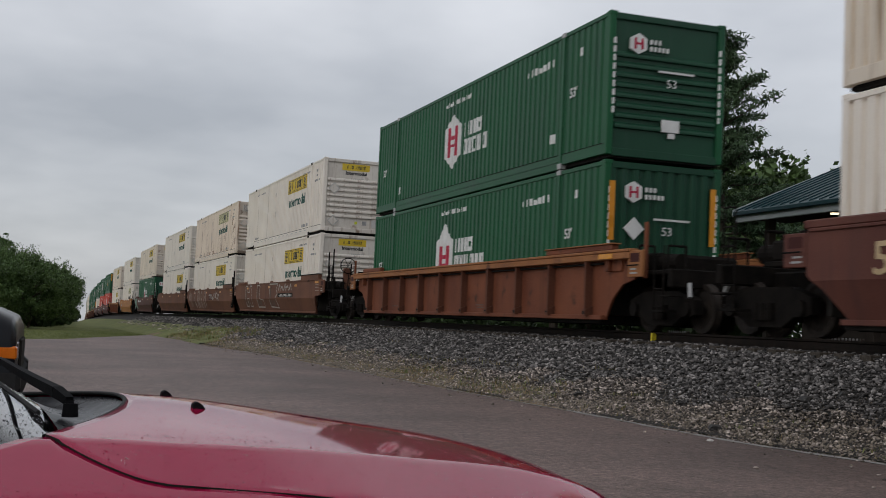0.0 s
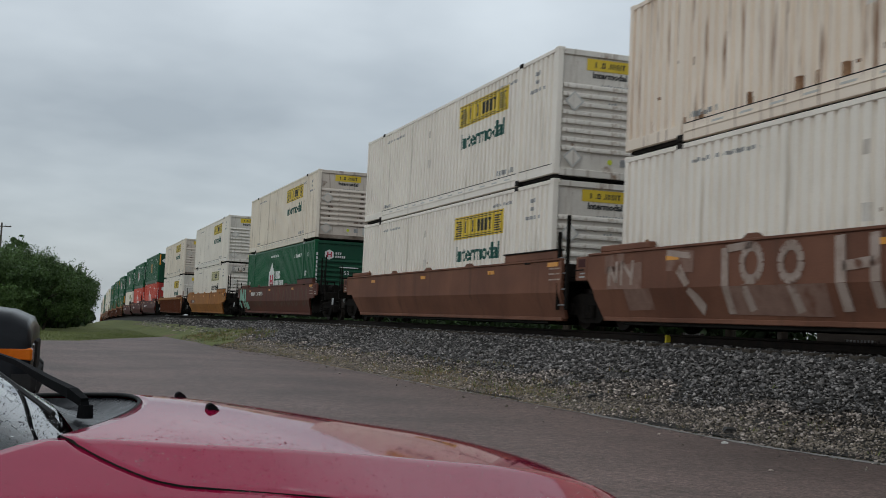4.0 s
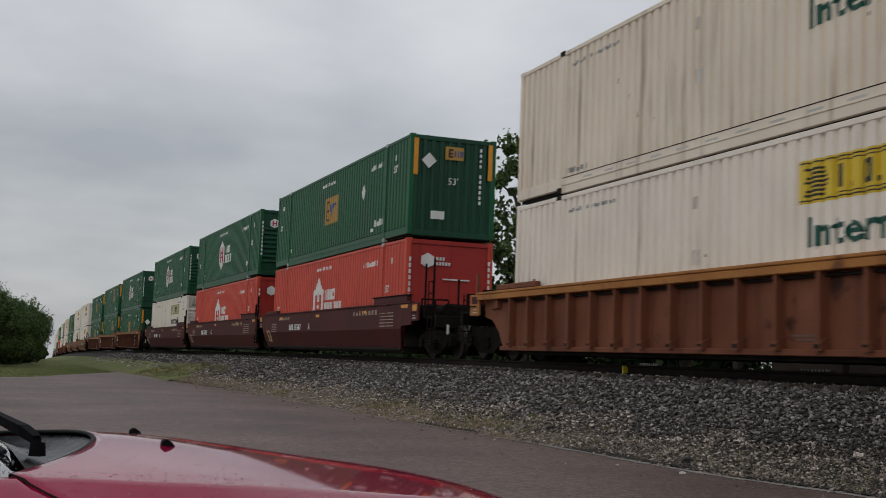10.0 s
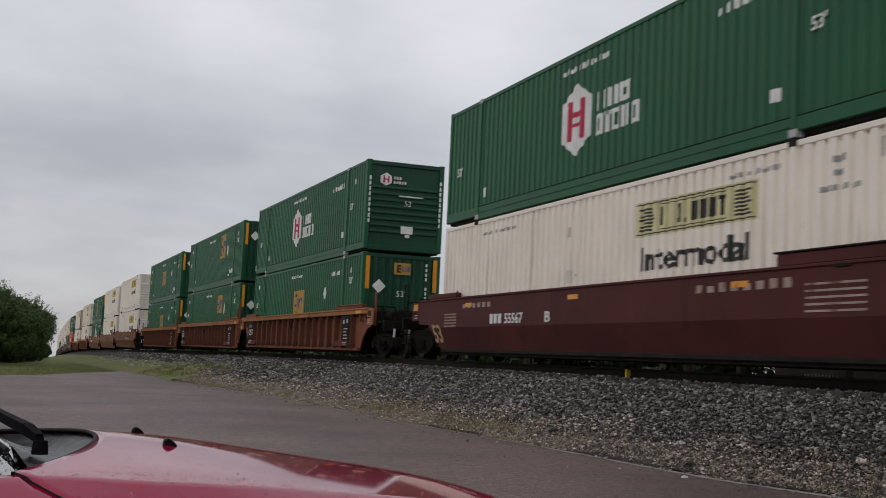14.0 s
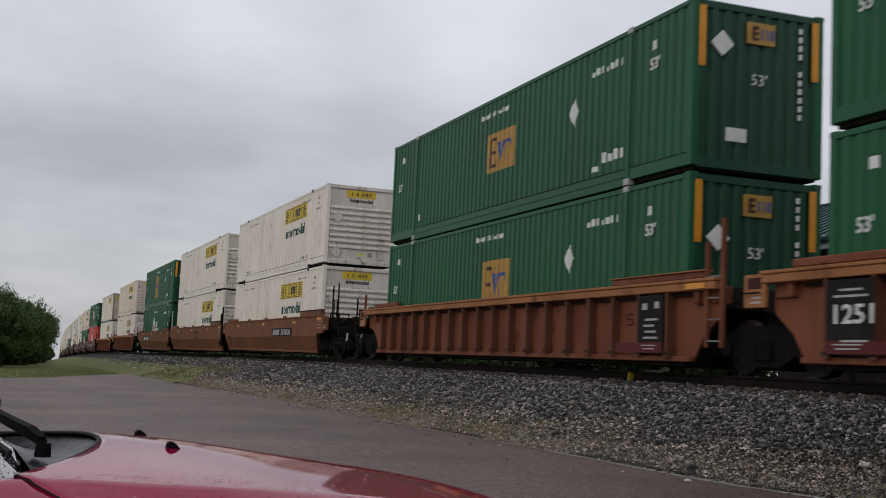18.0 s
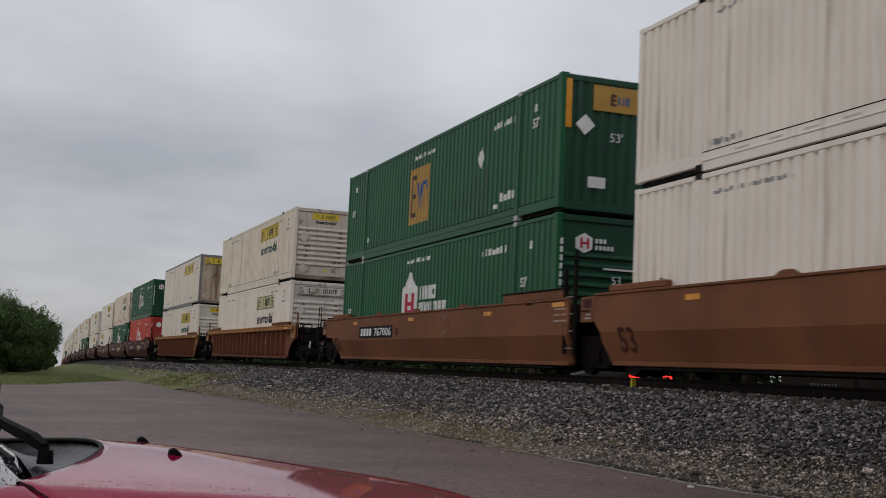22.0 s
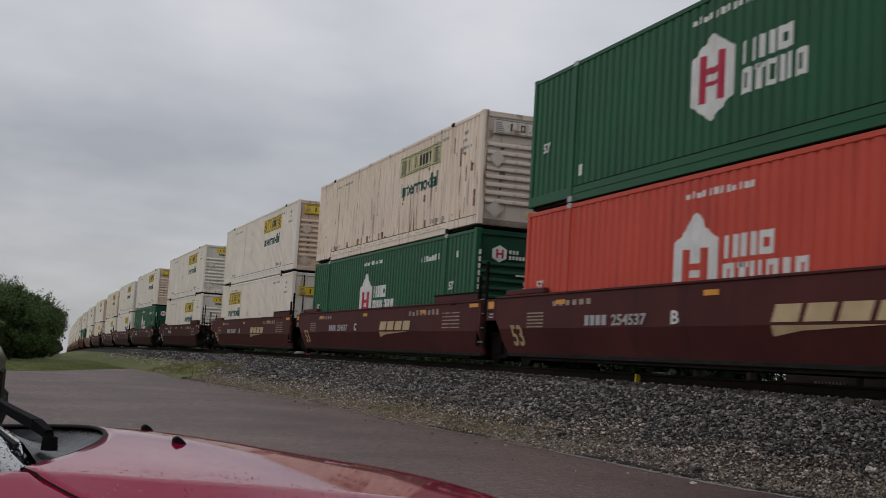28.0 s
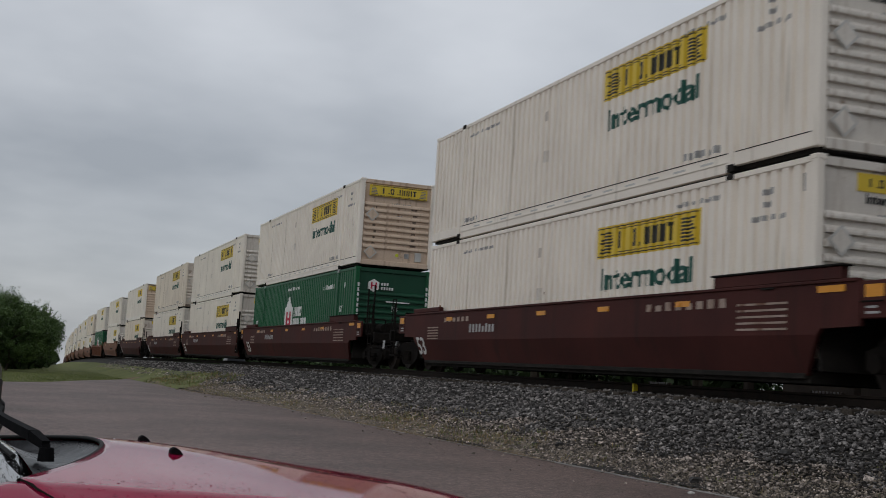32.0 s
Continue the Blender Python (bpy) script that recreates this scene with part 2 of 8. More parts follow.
# greasy steel taken down to near black, with the undercarriage shade in its colour
M["truck"] = mat("greasy_steel_and_shade_black", (0.005, 0.0045, 0.004), (0.016, 0.013, 0.011), 0.85, scale=5, bump=0.4, spec=0.08)
M["wheel"] = mat("worn_wheel_steel", (0.012, 0.010, 0.009), (0.045, 0.036, 0.030), 0.65, 0.2, scale=6, spec=0.15)
M["yellow"] = mat("yellow_plaque", (0.62, 0.43, 0.03), (0.74, 0.54, 0.05), 0.45, scale=2, bump=0)
M["paleyel"] = mat("faded_yellow_plaque", (0.54, 0.50, 0.27), (0.66, 0.61, 0.36), 0.5, scale=2, bump=0)
M["black"] = mat("black_lettering", (0.02, 0.02, 0.02), (0.05, 0.05, 0.045), 0.5, bump=0)
M["dgreen"] = mat("dark_green_lettering", (0.01, 0.07, 0.055), (0.02, 0.10, 0.075), 0.5, bump=0)
M["wlet"] = mat("white_lettering", (0.62, 0.62, 0.60), (0.78, 0.78, 0.76), 0.5, bump=0)
M["glet"] = mat("grey_lettering", (0.35, 0.35, 0.35), (0.45, 0.45, 0.44), 0.5, bump=0)
M["faint"] = mat("worn_grey_lettering", (0.47, 0.46, 0.43), (0.57, 0.55, 0.52), 0.5, bump=0)
M["logo_red"] = mat("logo_red", (0.40, 0.02, 0.05), (0.50, 0.03, 0.07), 0.5, bump=0)
M["logo_or"] = mat("logo_orange", (0.36, 0.20, 0.04), (0.46, 0.27, 0.055), 0.5, bump=0)
M["logo_bl"] = mat("logo_blue", (0.02, 0.065, 0.22), (0.03, 0.10, 0.30), 0.5, bump=0)
M["sign_br"] = mat("dark_brown_sign_paint", (0.045, 0.016, 0.010), (0.075, 0.028, 0.018), 0.5, bump=0)
M["gold"] = mat("gold_lettering", (0.45, 0.33, 0.18), (0.58, 0.44, 0.26), 0.5, bump=0)
M["reflect"] = mat("amber_reflector", (0.60, 0.24, 0.02), (0.75, 0.33, 0.03), 0.3, bump=0)
M["spray_w"] = mat("chalky_spray_paint", (0.34, 0.30, 0.27), (0.50, 0.46, 0.42), 0.8, scale=4, bump=0)
M["spray_c"] = mat("worn_chalk_paint", (0.26, 0.19, 0.15), (0.44, 0.35, 0.30), 0.85, scale=3, bump=0, spots=((0.15, 0.075, 0.05), 0.6, 3.5))
M["spray_p"] = mat("faded_pinkish_spray_paint", (0.16, 0.085, 0.06), (0.29, 0.185, 0.145), 0.85, scale=2.2, bump=0, spots=((0.16, 0.075, 0.048), 0.8, 2.2))
M["spray_t"] = mat("mint_spray_paint", (0.22, 0.40, 0.31), (0.32, 0.52, 0.42), 0.7, scale=4, bump=0)
M["spray_g"] = mat("grey_brown_spray_paint", (0.10, 0.06, 0.045), (0.17, 0.11, 0.085), 0.8, scale=3, bump=0, spots=((0.10, 0.045, 0.03), 0.7, 3))
M["rail"] = mat("rail_steel", (0.010, 0.008, 0.007), (0.026, 0.019, 0.015), 0.65, 0.1, scale=6, spec=0.08)
M["tie"] = mat("creosoted_wood", (0.03, 0.024, 0.018), (0.085, 0.07, 0.055), 0.85, scale=6, stretch=(1, 6, 6), bump=0.5)
# bed colour darkened so the gaps between stones read as shade
M["bed"] = mat("shade_dark_ballast_bed", (0.010, 0.009, 0.008), (0.045, 0.040, 0.035), 0.9, scale=9, fine=60, bump=0.8)
M["dstone"] = mat("shoulder_crushed_stone", (0.012, 0.011, 0.011), (0.25, 0.23, 0.217), 0.75, scale=14, fine=70, bump=0.3, island=0.9)
M["stone"] = mat("crushed_stone", (0.037, 0.028, 0.0245), (0.43, 0.368, 0.322), 0.75, scale=14, fine=70, bump=0.3, island=0.85)
M["fines"] = mat("gravel_fines", (0.07, 0.056, 0.042), (0.32, 0.27, 0.215), 0.9, scale=5, fine=90, bump=0.6, island=0.5)
M["dirt"] = mat("brown_dirt", (0.045, 0.033, 0.020), (0.30, 0.215, 0.13), 0.95, scale=4, fine=45, bump=0.8, spots=((0.095, 0.085, 0.055), 0.6, 2.5))


def aggregate(name, mean, grain, spread, big, rough):
    """Old asphalt: pale and dark chippings in a worn binder, with damp and bleached patches."""
    m = bpy.data.materials.new(name)
    m.use_nodes = True
    n, l = m.node_tree.nodes, m.node_tree.links
    b = n["Principled BSDF"]
    tc = n.new("ShaderNodeTexCoord")
    total = None
    for scale, low, high in ((grain, 1 - spread, 1 + spread), (grain * 0.32, 1 - spread * 0.5, 1 + spread * 0.5)):
        v, mr = n.new("ShaderNodeTexVoronoi"), n.new("ShaderNodeMapRange")
        v.inputs["Scale"].default_value = scale
        l.new(tc.outputs["Object"], v.inputs["Vector"])
        sp = n.new("ShaderNodeSeparateColor")
        l.new(v.outputs["Color"], sp.inputs[0])
        l.new(sp.outputs[0], mr.inputs["Value"])
        mr.inputs["To Min"].default_value, mr.inputs["To Max"].default_value = low, high
        if total is None:
            total, relief = mr.outputs["Result"], v.outputs["Distance"]
        else:
            mu = n.new("ShaderNodeMath")
            mu.operation = "MULTIPLY"
            l.new(total, mu.inputs[0])
            l.new(mr.outputs["Result"], mu.inputs[1])
            total = mu.outputs[0]
    for scale, low, high, detail in ((0.35, 1 - big, 1 + big, 5), (8.0, 1 - big * 0.6, 1 + big * 0.6, 6)):
        a, mr, mu = n.new("ShaderNodeTexNoise"), n.new("ShaderNodeMapRange"), n.new("ShaderNodeMath")
        a.inputs["Scale"].default_value, a.inputs["Detail"].default_value = scale, detail
        l.new(tc.outputs["Object"], a.inputs["Vector"])
        l.new(a.outputs["Fac"], mr.inputs["Value"])
        mr.inputs["From Min"].default_value, mr.inputs["From Max"].default_value = 0.3, 0.7
        mr.inputs["To Min"].default_value, mr.inputs["To Max"].default_value = low, high
        mu.operation = "MULTIPLY"
        l.new(total, mu.inputs[0])
        l.new(mr.outputs["Result"], mu.inputs[1])
        total = mu.outputs[0]
    mix = n.new("ShaderNodeMix")
    mix.data_type, mix.blend_type = "RGBA", "MULTIPLY"
    mix.inputs["Factor"].default_value = 1.0
    mix.inputs["A"].default_value = (*mean, 1)
    l.new(total, mix.inputs["B"])
    l.new(mix.outputs["Result"], b.inputs["Base Color"])
    b.inputs["Roughness"].default_value, b.inputs["Specular IOR Level"].default_value = rough, 0.3
    bp = n.new("ShaderNodeBump")
    bp.inputs["Strength"].default_value, bp.inputs["Distance"].default_value = 0.7, 0.008
    l.new(relief, bp.inputs["Height"])
    l.new(bp.outputs[0], b.inputs["Normal"])
    return m


M["asphalt"] = aggregate("damp_old_asphalt", (0.146, 0.102, 0.089), 60.0, 0.45, 0.30, 0.6)
M["crack"] = mat("crack_filler", (0.012, 0.012, 0.012), (0.03, 0.03, 0.03), 0.7, bump=0.1)
M["edge"] = mat("crumbling_pale_edge", (0.20, 0.19, 0.175), (0.36, 0.345, 0.32), 0.9, scale=5, bump=0.5)
M["grass"] = mat("lawn", (0.080, 0.100, 0.028), (0.185, 0.195, 0.065), 0.9, scale=0.5, fine=30, bump=0.6)
M["blade"] = mat("grass_blades", (0.080, 0.105, 0.028), (0.185, 0.205, 0.066), 0.8, scale=0.7, bump=0, island=0.35)
M["dry"] = mat("dry_grass", (0.17, 0.125, 0.06), (0.34, 0.26, 0.13), 0.85, scale=0.7, bump=0, island=0.3)
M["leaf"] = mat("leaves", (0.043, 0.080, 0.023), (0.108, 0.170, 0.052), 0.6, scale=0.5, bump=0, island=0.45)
# darker copy of the leaves, with shade under trees and train put in
M["hedge"] = mat("shaded_leaves", (0.018, 0.034, 0.010), (0.05, 0.085, 0.026), 0.6, scale=0.5, bump=0, island=0.45)
M["needle"] = mat("pine_needles", (0.030, 0.060, 0.028), (0.07, 0.115, 0.05), 0.7, scale=0.6, bump=0, island=0.4)
M["bark"] = mat("bark", (0.04, 0.032, 0.025), (0.10, 0.08, 0.06), 0.9, scale=6, stretch=(1, 1, 0.2), bump=0.7)
M["pole"] = mat("weathered_pole_wood", (0.06, 0.05, 0.045), (0.12, 0.105, 0.09), 0.9, scale=5, stretch=(1, 1, 0.1), bump=0.4)
M["roofm"] = mat("dark_teal_metal_roof", (0.010, 0.040, 0.048), (0.02, 0.06, 0.07), 0.35, 0.3, scale=1)
M["fascia"] = mat("pale_grey_fascia", (0.30, 0.33, 0.33), (0.40, 0.43, 0.43), 0.5, scale=1)
M["stucco"] = mat("dark_tan_wall", (0.035, 0.026, 0.021), (0.06, 0.047, 0.038), 0.85, scale=2)
M["lampglow"] = mat("lit_lamp", (0.9, 0.85, 0.7), (0.9, 0.85, 0.7), 0.4, bump=0, glow=(1.0, 0.80, 0.5, 1.8))
M["tail"] = mat("lit_tail_lamp", (0.4, 0.01, 0.01), (0.5, 0.02, 0.02), 0.3, bump=0, glow=(1.0, 0.04, 0.03, 1.6))
M["paint"] = mat("red_car_paint", (0.30, 0.003, 0.042), (0.34, 0.005, 0.048), 0.5, 0.0, scale=2, coat=1.0, bump=0, rough_var=0.03, spec=0.0)
M["paint"].node_tree.nodes["Principled BSDF"].inputs["Coat IOR"].default_value = 1.6
M["blackp"] = mat("black_plastic", (0.005, 0.005, 0.006), (0.013, 0.013, 0.014), 0.7, scale=8, bump=0.1, spec=0.04)
M["cowl"] = mat("wet_black_plastic", (0.006, 0.006, 0.008), (0.016, 0.016, 0.019), 0.3, scale=20, fine=60, bump=0.06, rough_var=0.15, spec=0.15)
M["rubber"] = mat("black_rubber", (0.010, 0.010, 0.010), (0.02, 0.02, 0.02), 0.75, bump=0.1)
M["blackpaint"] = mat("black_car_paint", (0.006, 0.007, 0.009), (0.009, 0.010, 0.013), 0.3, scale=2, coat=0.18, bump=0, rough_var=0.03, spec=0.1)
M["amber"] = mat("amber_lens", (0.55, 0.12, 0.01), (0.70, 0.18, 0.015), 0.15, bump=0)
M["chrome"] = mat("chrome", (0.55, 0.55, 0.56), (0.65, 0.65, 0.66), 0.12, 1.0, bump=0, rough_var=0.04)
M["alloy"] = mat("alloy", (0.35, 0.35, 0.36), (0.45, 0.45, 0.46), 0.3, 0.9, bump=0)
M["stencil"] = mat("dark_grey_stencil", (0.20, 0.20, 0.20), (0.42, 0.41, 0.40), 0.6, scale=5, bump=0)
M["ruststain"] = mat("rust_stain", (0.13, 0.055, 0.025), (0.42, 0.25, 0.14), 0.8, scale=9, bump=0.1)
M["sootmark"] = mat("soot_stain", (0.05, 0.035, 0.025), (0.30, 0.24, 0.19), 0.85, scale=8, bump=0)
M["grime"] = mat("brown_road_grime", (0.10, 0.07, 0.05), (0.34, 0.28, 0.23), 0.85, scale=3, bump=0.1)
M["limemark"] = mat("lime_paint_mark", (0.55, 0.60, 0.03), (0.68, 0.72, 0.08), 0.6, bump=0)
M["marker"] = mat("yellow_marker_paint", (0.62, 0.50, 0.02), (0.75, 0.62, 0.04), 0.5, scale=10, bump=0.1)


def glass_mat(name, tint, rough=0.02):
    m = bpy.data.materials.new(name)
    m.use_nodes = True
    b = m.node_tree.nodes["Principled BSDF"]
    b.inputs["Base Color"].default_value = (*tint, 1)
    b.inputs["Transmission Weight"].default_value = 1.0
    b.inputs["Roughness"].default_value = rough
    b.inputs["IOR"].default_value = 1.52
    b.inputs["Coat Weight"].default_value, b.inputs["Coat Roughness"].default_value = 1.0, 0.02
    return m


M["glass"] = glass_mat("tinted_glass", (0.55, 0.62, 0.62))
M["water"] = glass_mat("clear_water", (0.95, 0.97, 0.98))
M["water"].node_tree.nodes["Principled BSDF"].inputs["Coat Weight"].default_value = 0.0
M["water"].node_tree.nodes["Principled BSDF"].inputs["IOR"].default_value = 1.33


# ---- building helpers ----
def mesh_of(name, bm, material, smooth=False):
    me = bpy.data.meshes.new(name)
    bm.normal_update()
    bm.to_mesh(me)
    bm.free()
    if material:
        me.materials.append(material)
    if smooth:
        for p in me.polygons:
            p.use_smooth = True
    return me


def thing(name, label, category, group="", kind="", at=None):
    ob = new(name)
    if at is not None:
        ob.matrix_basis = at
    return tagged(ob, label, category, group, kind)


def part(name, bm, material, parent, label="", smooth=False):
    ob = new(name, mesh_of(name, bm, material, smooth) if isinstance(bm, bmesh.types.BMesh) else bm)
    ob.parent = parent
    return tagged(ob, label)


def box(bm, x0, x1, y0, y1, z0, z1, bevel=0.0):
    v = [bm.verts.new(p) for p in ((x0, y0, z0), (x1, y0, z0), (x1, y1, z0), (x0, y1, z0), (x0, y0, z1), (x1, y0, z1), (x1, y1, z1), (x0, y1, z1))]
    f = [bm.faces.new([v[i] for i in q]) for q in ((3, 2, 1, 0), (4, 5, 6, 7), (0, 1, 5, 4), (1, 2, 6, 5), (2, 3, 7, 6), (3, 0, 4, 7))]
    if bevel:
        bmesh.ops.bevel(bm, geom=list({e for q in f for e in q.edges}), offset=bevel, segments=1, affect="EDGES")
    return bm


def boxes(*rows, bevel=0.0):
    bm = bmesh.new()
    for r in rows:
        box(bm, *r, bevel=bevel)
    return bm


def cyl(bm, a, b, r0, r1=None, seg=10, caps=True):
    a, b = Vector(a), Vector(b)
    d = (b - a).normalized()
    u = d.orthogonal().normalized()
    w = d.cross(u)
    r1 = r0 if r1 is None else r1
    rings = []
    for c, r in ((a, r0), (b, r1)):
        rings.append([bm.verts.new(c + (u * math.cos(q) + w * math.sin(q)) * r) for q in (2 * math.pi * i / seg for i in range(seg))])
    for i in range(seg):
        j = (i + 1) % seg
        bm.faces.new((rings[0][i], rings[0][j], rings[1][j], rings[1][i]))
    if caps:
        bm.faces.new(rings[0][::-1])
        bm.faces.new(rings[1])
    return bm


def prism(bm, outline, x0, x1, axis="x"):
    """An outline in the other two axes, drawn out from x0 to x1."""
    def at(p, q):
        return {"x": (q, p[0], p[1]), "y": (p[0], q, p[1]), "z": (p[0], p[1], q)}[axis]
    a, b = [bm.verts.new(at(p, x0)) for p in outline], [bm.verts.new(at(p, x1)) for p in outline]
    n = len(outline)
    bm.faces.new(a)
    bm.faces.new(b[::-1])
    for i in range(n):
        j = (i + 1) % n
        bm.faces.new((a[j], a[i], b[i], b[j]))
    bmesh.ops.recalc_face_normals(bm, faces=bm.faces[:])
    return bm


def grid_mesh(bm, rows, closed=False):
    """Skin a list of rows of points."""
    vs = [[bm.verts.new(p) for p in r] for r in rows]
    for a, b in zip(vs, vs[1:]):
        n = len(a)
        for i in range(n if closed else n - 1):
            j = (i + 1) % n
            bm.faces.new((a[i], a[j], b[j], b[i]))
    return bm


def lettering(body, height, bold=0.0):
    """Flat letters as a mesh in the xy plane, from x = 0, on the line y = 0."""
    cu = bpy.data.curves.new("lettering", "FONT")
    cu.body, cu.size, cu.offset, cu.extrude, cu.resolution_u = body, height / 0.7, bold, 0.004, 2
    ob = bpy.data.objects.new("lettering", cu)
    scene.collection.objects.link(ob)
    me = bpy.data.meshes.new_from_object(ob.evaluated_get(bpy.context.evaluated_depsgraph_get()))
    bpy.data.objects.remove(ob)
    return me


# ---- ground ----
def lot_edge(y):
    """x of the car park's edge along the ballast."""
    pts = ((-40, 8.6), (5, 8.4), (10, 7.85), (11.2, 7.5), (12.7, 7.32), (16, 7.12), (20, 6.85), (24, 6.65), (34.5, 6.15), (43, 5.4), (61, 4.5), (65, 4.3))
    for (a, u), (b, v) in zip(pts, pts[1:]):
        if a <= y <= b:
            return u + (v - u) * (y - a) / (b - a)
    return pts[0][1] if y < pts[0][0] else pts[-1][1]


def sheet(name, ys, xs_of, z_of, material, label, category):
    bm = bmesh.new()
    grid_mesh(bm, [[(x, y, z_of(x, y)) for x in xs_of(y)] for y in ys])
    bmesh.ops.recalc_face_normals(bm, faces=bm.faces[:])
    for f in bm.faces:
        if f.normal.z < 0:
            f.normal_flip()
    ob = new(name, mesh_of(name, bm, material))
    return tagged(ob, label, category, kind="structure")


def steps(a, b, n):
    return [a + (b - a) * i / n for i in range(n + 1)]


def ground_z(x, y):
    return lie(y) - 0.06 + (0.12 * noise.noise((x * 0.05, y * 0.05, 1)) if y > 62 or abs(x) > 60 else 0)


sheet("ground", steps(-300, 56, 30) + steps(60, 200, 24) + [300, 500, 900, 1600, 3000],
      lambda y: [-2500, -900, -400, -200] + steps(-120, 120, 48) + [200, 400, 900, 2500], ground_z, M["grass"],
      "mown grass reaching to the trees and beyond the track", "ground")



def lot_end(x):
    return 43.5 + 17.5 * min(1.0, max(0.0, (x + 1.0) / 5.5)) if x > -1.0 else 43.5 + 2.0 * (x + 1.0) / 40


def lot_surface():
    bm = bmesh.new()
    rows = []
    for k in steps(0, 1, 60):
        row = []
        for i in steps(0, 1, 30):
            y_top = lot_end(-45 + i * 49.6)
            y = -45 + (y_top + 45) * (1 - (1 - k) ** 1.4)
            x = -45 + i * (lot_edge(y) + 45)
            row.append((x, y, lie(y) + 0.02 * noise.noise((x * 0.15, y * 0.15, 0))))
        rows.append(row)
    grid_mesh(bm, rows)
    for f in bm.faces:
        f.normal_update()
        if f.normal.z < 0:
            f.normal_flip()
    return tagged(new("pavement", mesh_of("pavement", bm, M["asphalt"])), "damp worn grey asphalt car park with fine cracks", "pavement", kind="structure")


lot_surface()


def lot_z(x, y):
    return lie(y) + 0.02 * noise.noise((x * 0.15, y * 0.15, 0))


def ribbon(bm, pts, width, lift):
    """A thin uneven strip lying on the car park."""
    rows = []
    for i, (x, y) in enumerate(pts):
        a, b = Vector(pts[max(0, i - 1)]), Vector(pts[min(len(pts) - 1, i + 1)])
        d = (b - a).normalized()
        w = width * (0.6 + 0.8 * random.random()) / 2
        rows.append([(x - d.y * w, y + d.x * w, lot_z(x, y) + lift), (x + d.y * w, y - d.x * w, lot_z(x, y) + lift)])
    grid_mesh(bm, rows)
    for f in bm.faces:
        f.normal_update()
        if f.normal.z < 0:
            f.normal_flip()


def cracks():
    bm = bmesh.new()
    rnd = random.Random(4)
    for x0, y0, a, n in ((1.0, 31, 0.15, 40), (-3, 34, 0.3, 60)):
        pts, h = [(x0, y0)], a
        for _ in range(n):
            h += rnd.uniform(-0.5, 0.5)
            h += (a - h) * 0.3
            x, y = pts[-1][0] + 0.22 * math.cos(h), pts[-1][1] + 0.22 * math.sin(h)
            if x > lot_edge(y) - 0.3 or y > lot_end(x) - 0.5:
                break
            pts.append((x, y))
        if len(pts) > 3:
            ribbon(bm, pts, 0.02, 0.006)
    tagged(new("pavement_cracks", mesh_of("pavement_cracks", bm, M["crack"])), "dark meandering cracks in the old asphalt", "pavement", kind="structure")
    bm = bmesh.new()
    ribbon(bm, [(lot_edge(y) - 0.08 + 0.03 * noise.noise((y * 1.3, 0, 3)), y) for y in steps(4, 38, 150)], 0.15, 0.007)
    tagged(new("pavement_edge", mesh_of("pavement_edge", bm, M["edge"])), "pale crumbling edge of the asphalt", "pavement", kind="structure")


cracks()


# ---- embankment, ballast and track ----
def bed_z(c, y):
    """Height of the bed c metres from the track's centre, towards the car park."""
    x, _, drop, _ = track(y)
    toe = MID + x - lot_edge(y)
    top = RAIL - 0.31 + drop
    low = lie(y) + 0.015
    if c < 1.75:
        return top + 0.11 * min(1.0, max(0.0, (1.45 - c) / 0.4))
    k = min(1.0, (c - 1.75) / max(0.5, toe - 1.75))
    return top + (low - top) * (k ** 0.85)


def embankment():
    bm = bmesh.new()
    rows = []
    for y in steps(-490, -190, 10) + [-140, -100, -70] + steps(-40, 70, 110) + steps(74, 300, 40) + steps(320, 1000, 20):
        x, _, drop, _ = track(y)
        toe = max(3.2, MID + x - lot_edge(y)) if y < 60 else 4.5
        row = []
        for k in (1.02, 0.9, 0.75, 0.6, 0.45, 0.3, 0.15):
            c = 1.75 + (toe - 1.75) * k
            z = bed_z(c, y) if y < 60 else RAIL - 0.31 + drop - 0.84 * k
            row.append((MID + x - c, y, z + 0.03 * noise.noise((c * 3, y * 3, 5))))
        row += [(MID + x + c, y, RAIL - h + drop) for c, h in ((-1.75, 0.31), (-1.45, 0.31), (-1.05, 0.2), (0, 0.2), (1.75, 0.2))]
        row += [(MID + x + 3.2, y, RAIL - 0.65 + drop), (MID + x + 3.6, y, RAIL - 0.62 + drop), (MID + x + 16, y, RAIL - 0.66 + drop), (MID + x + 26, y, lie(y) - 0.1)]
        rows.append(row)
    grid_mesh(bm, rows)
    for f in bm.faces:
        f.normal_update()
        if f.normal.z < 0:
            f.normal_flip()
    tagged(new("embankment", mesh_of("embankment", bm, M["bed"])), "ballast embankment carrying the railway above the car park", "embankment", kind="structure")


embankment()


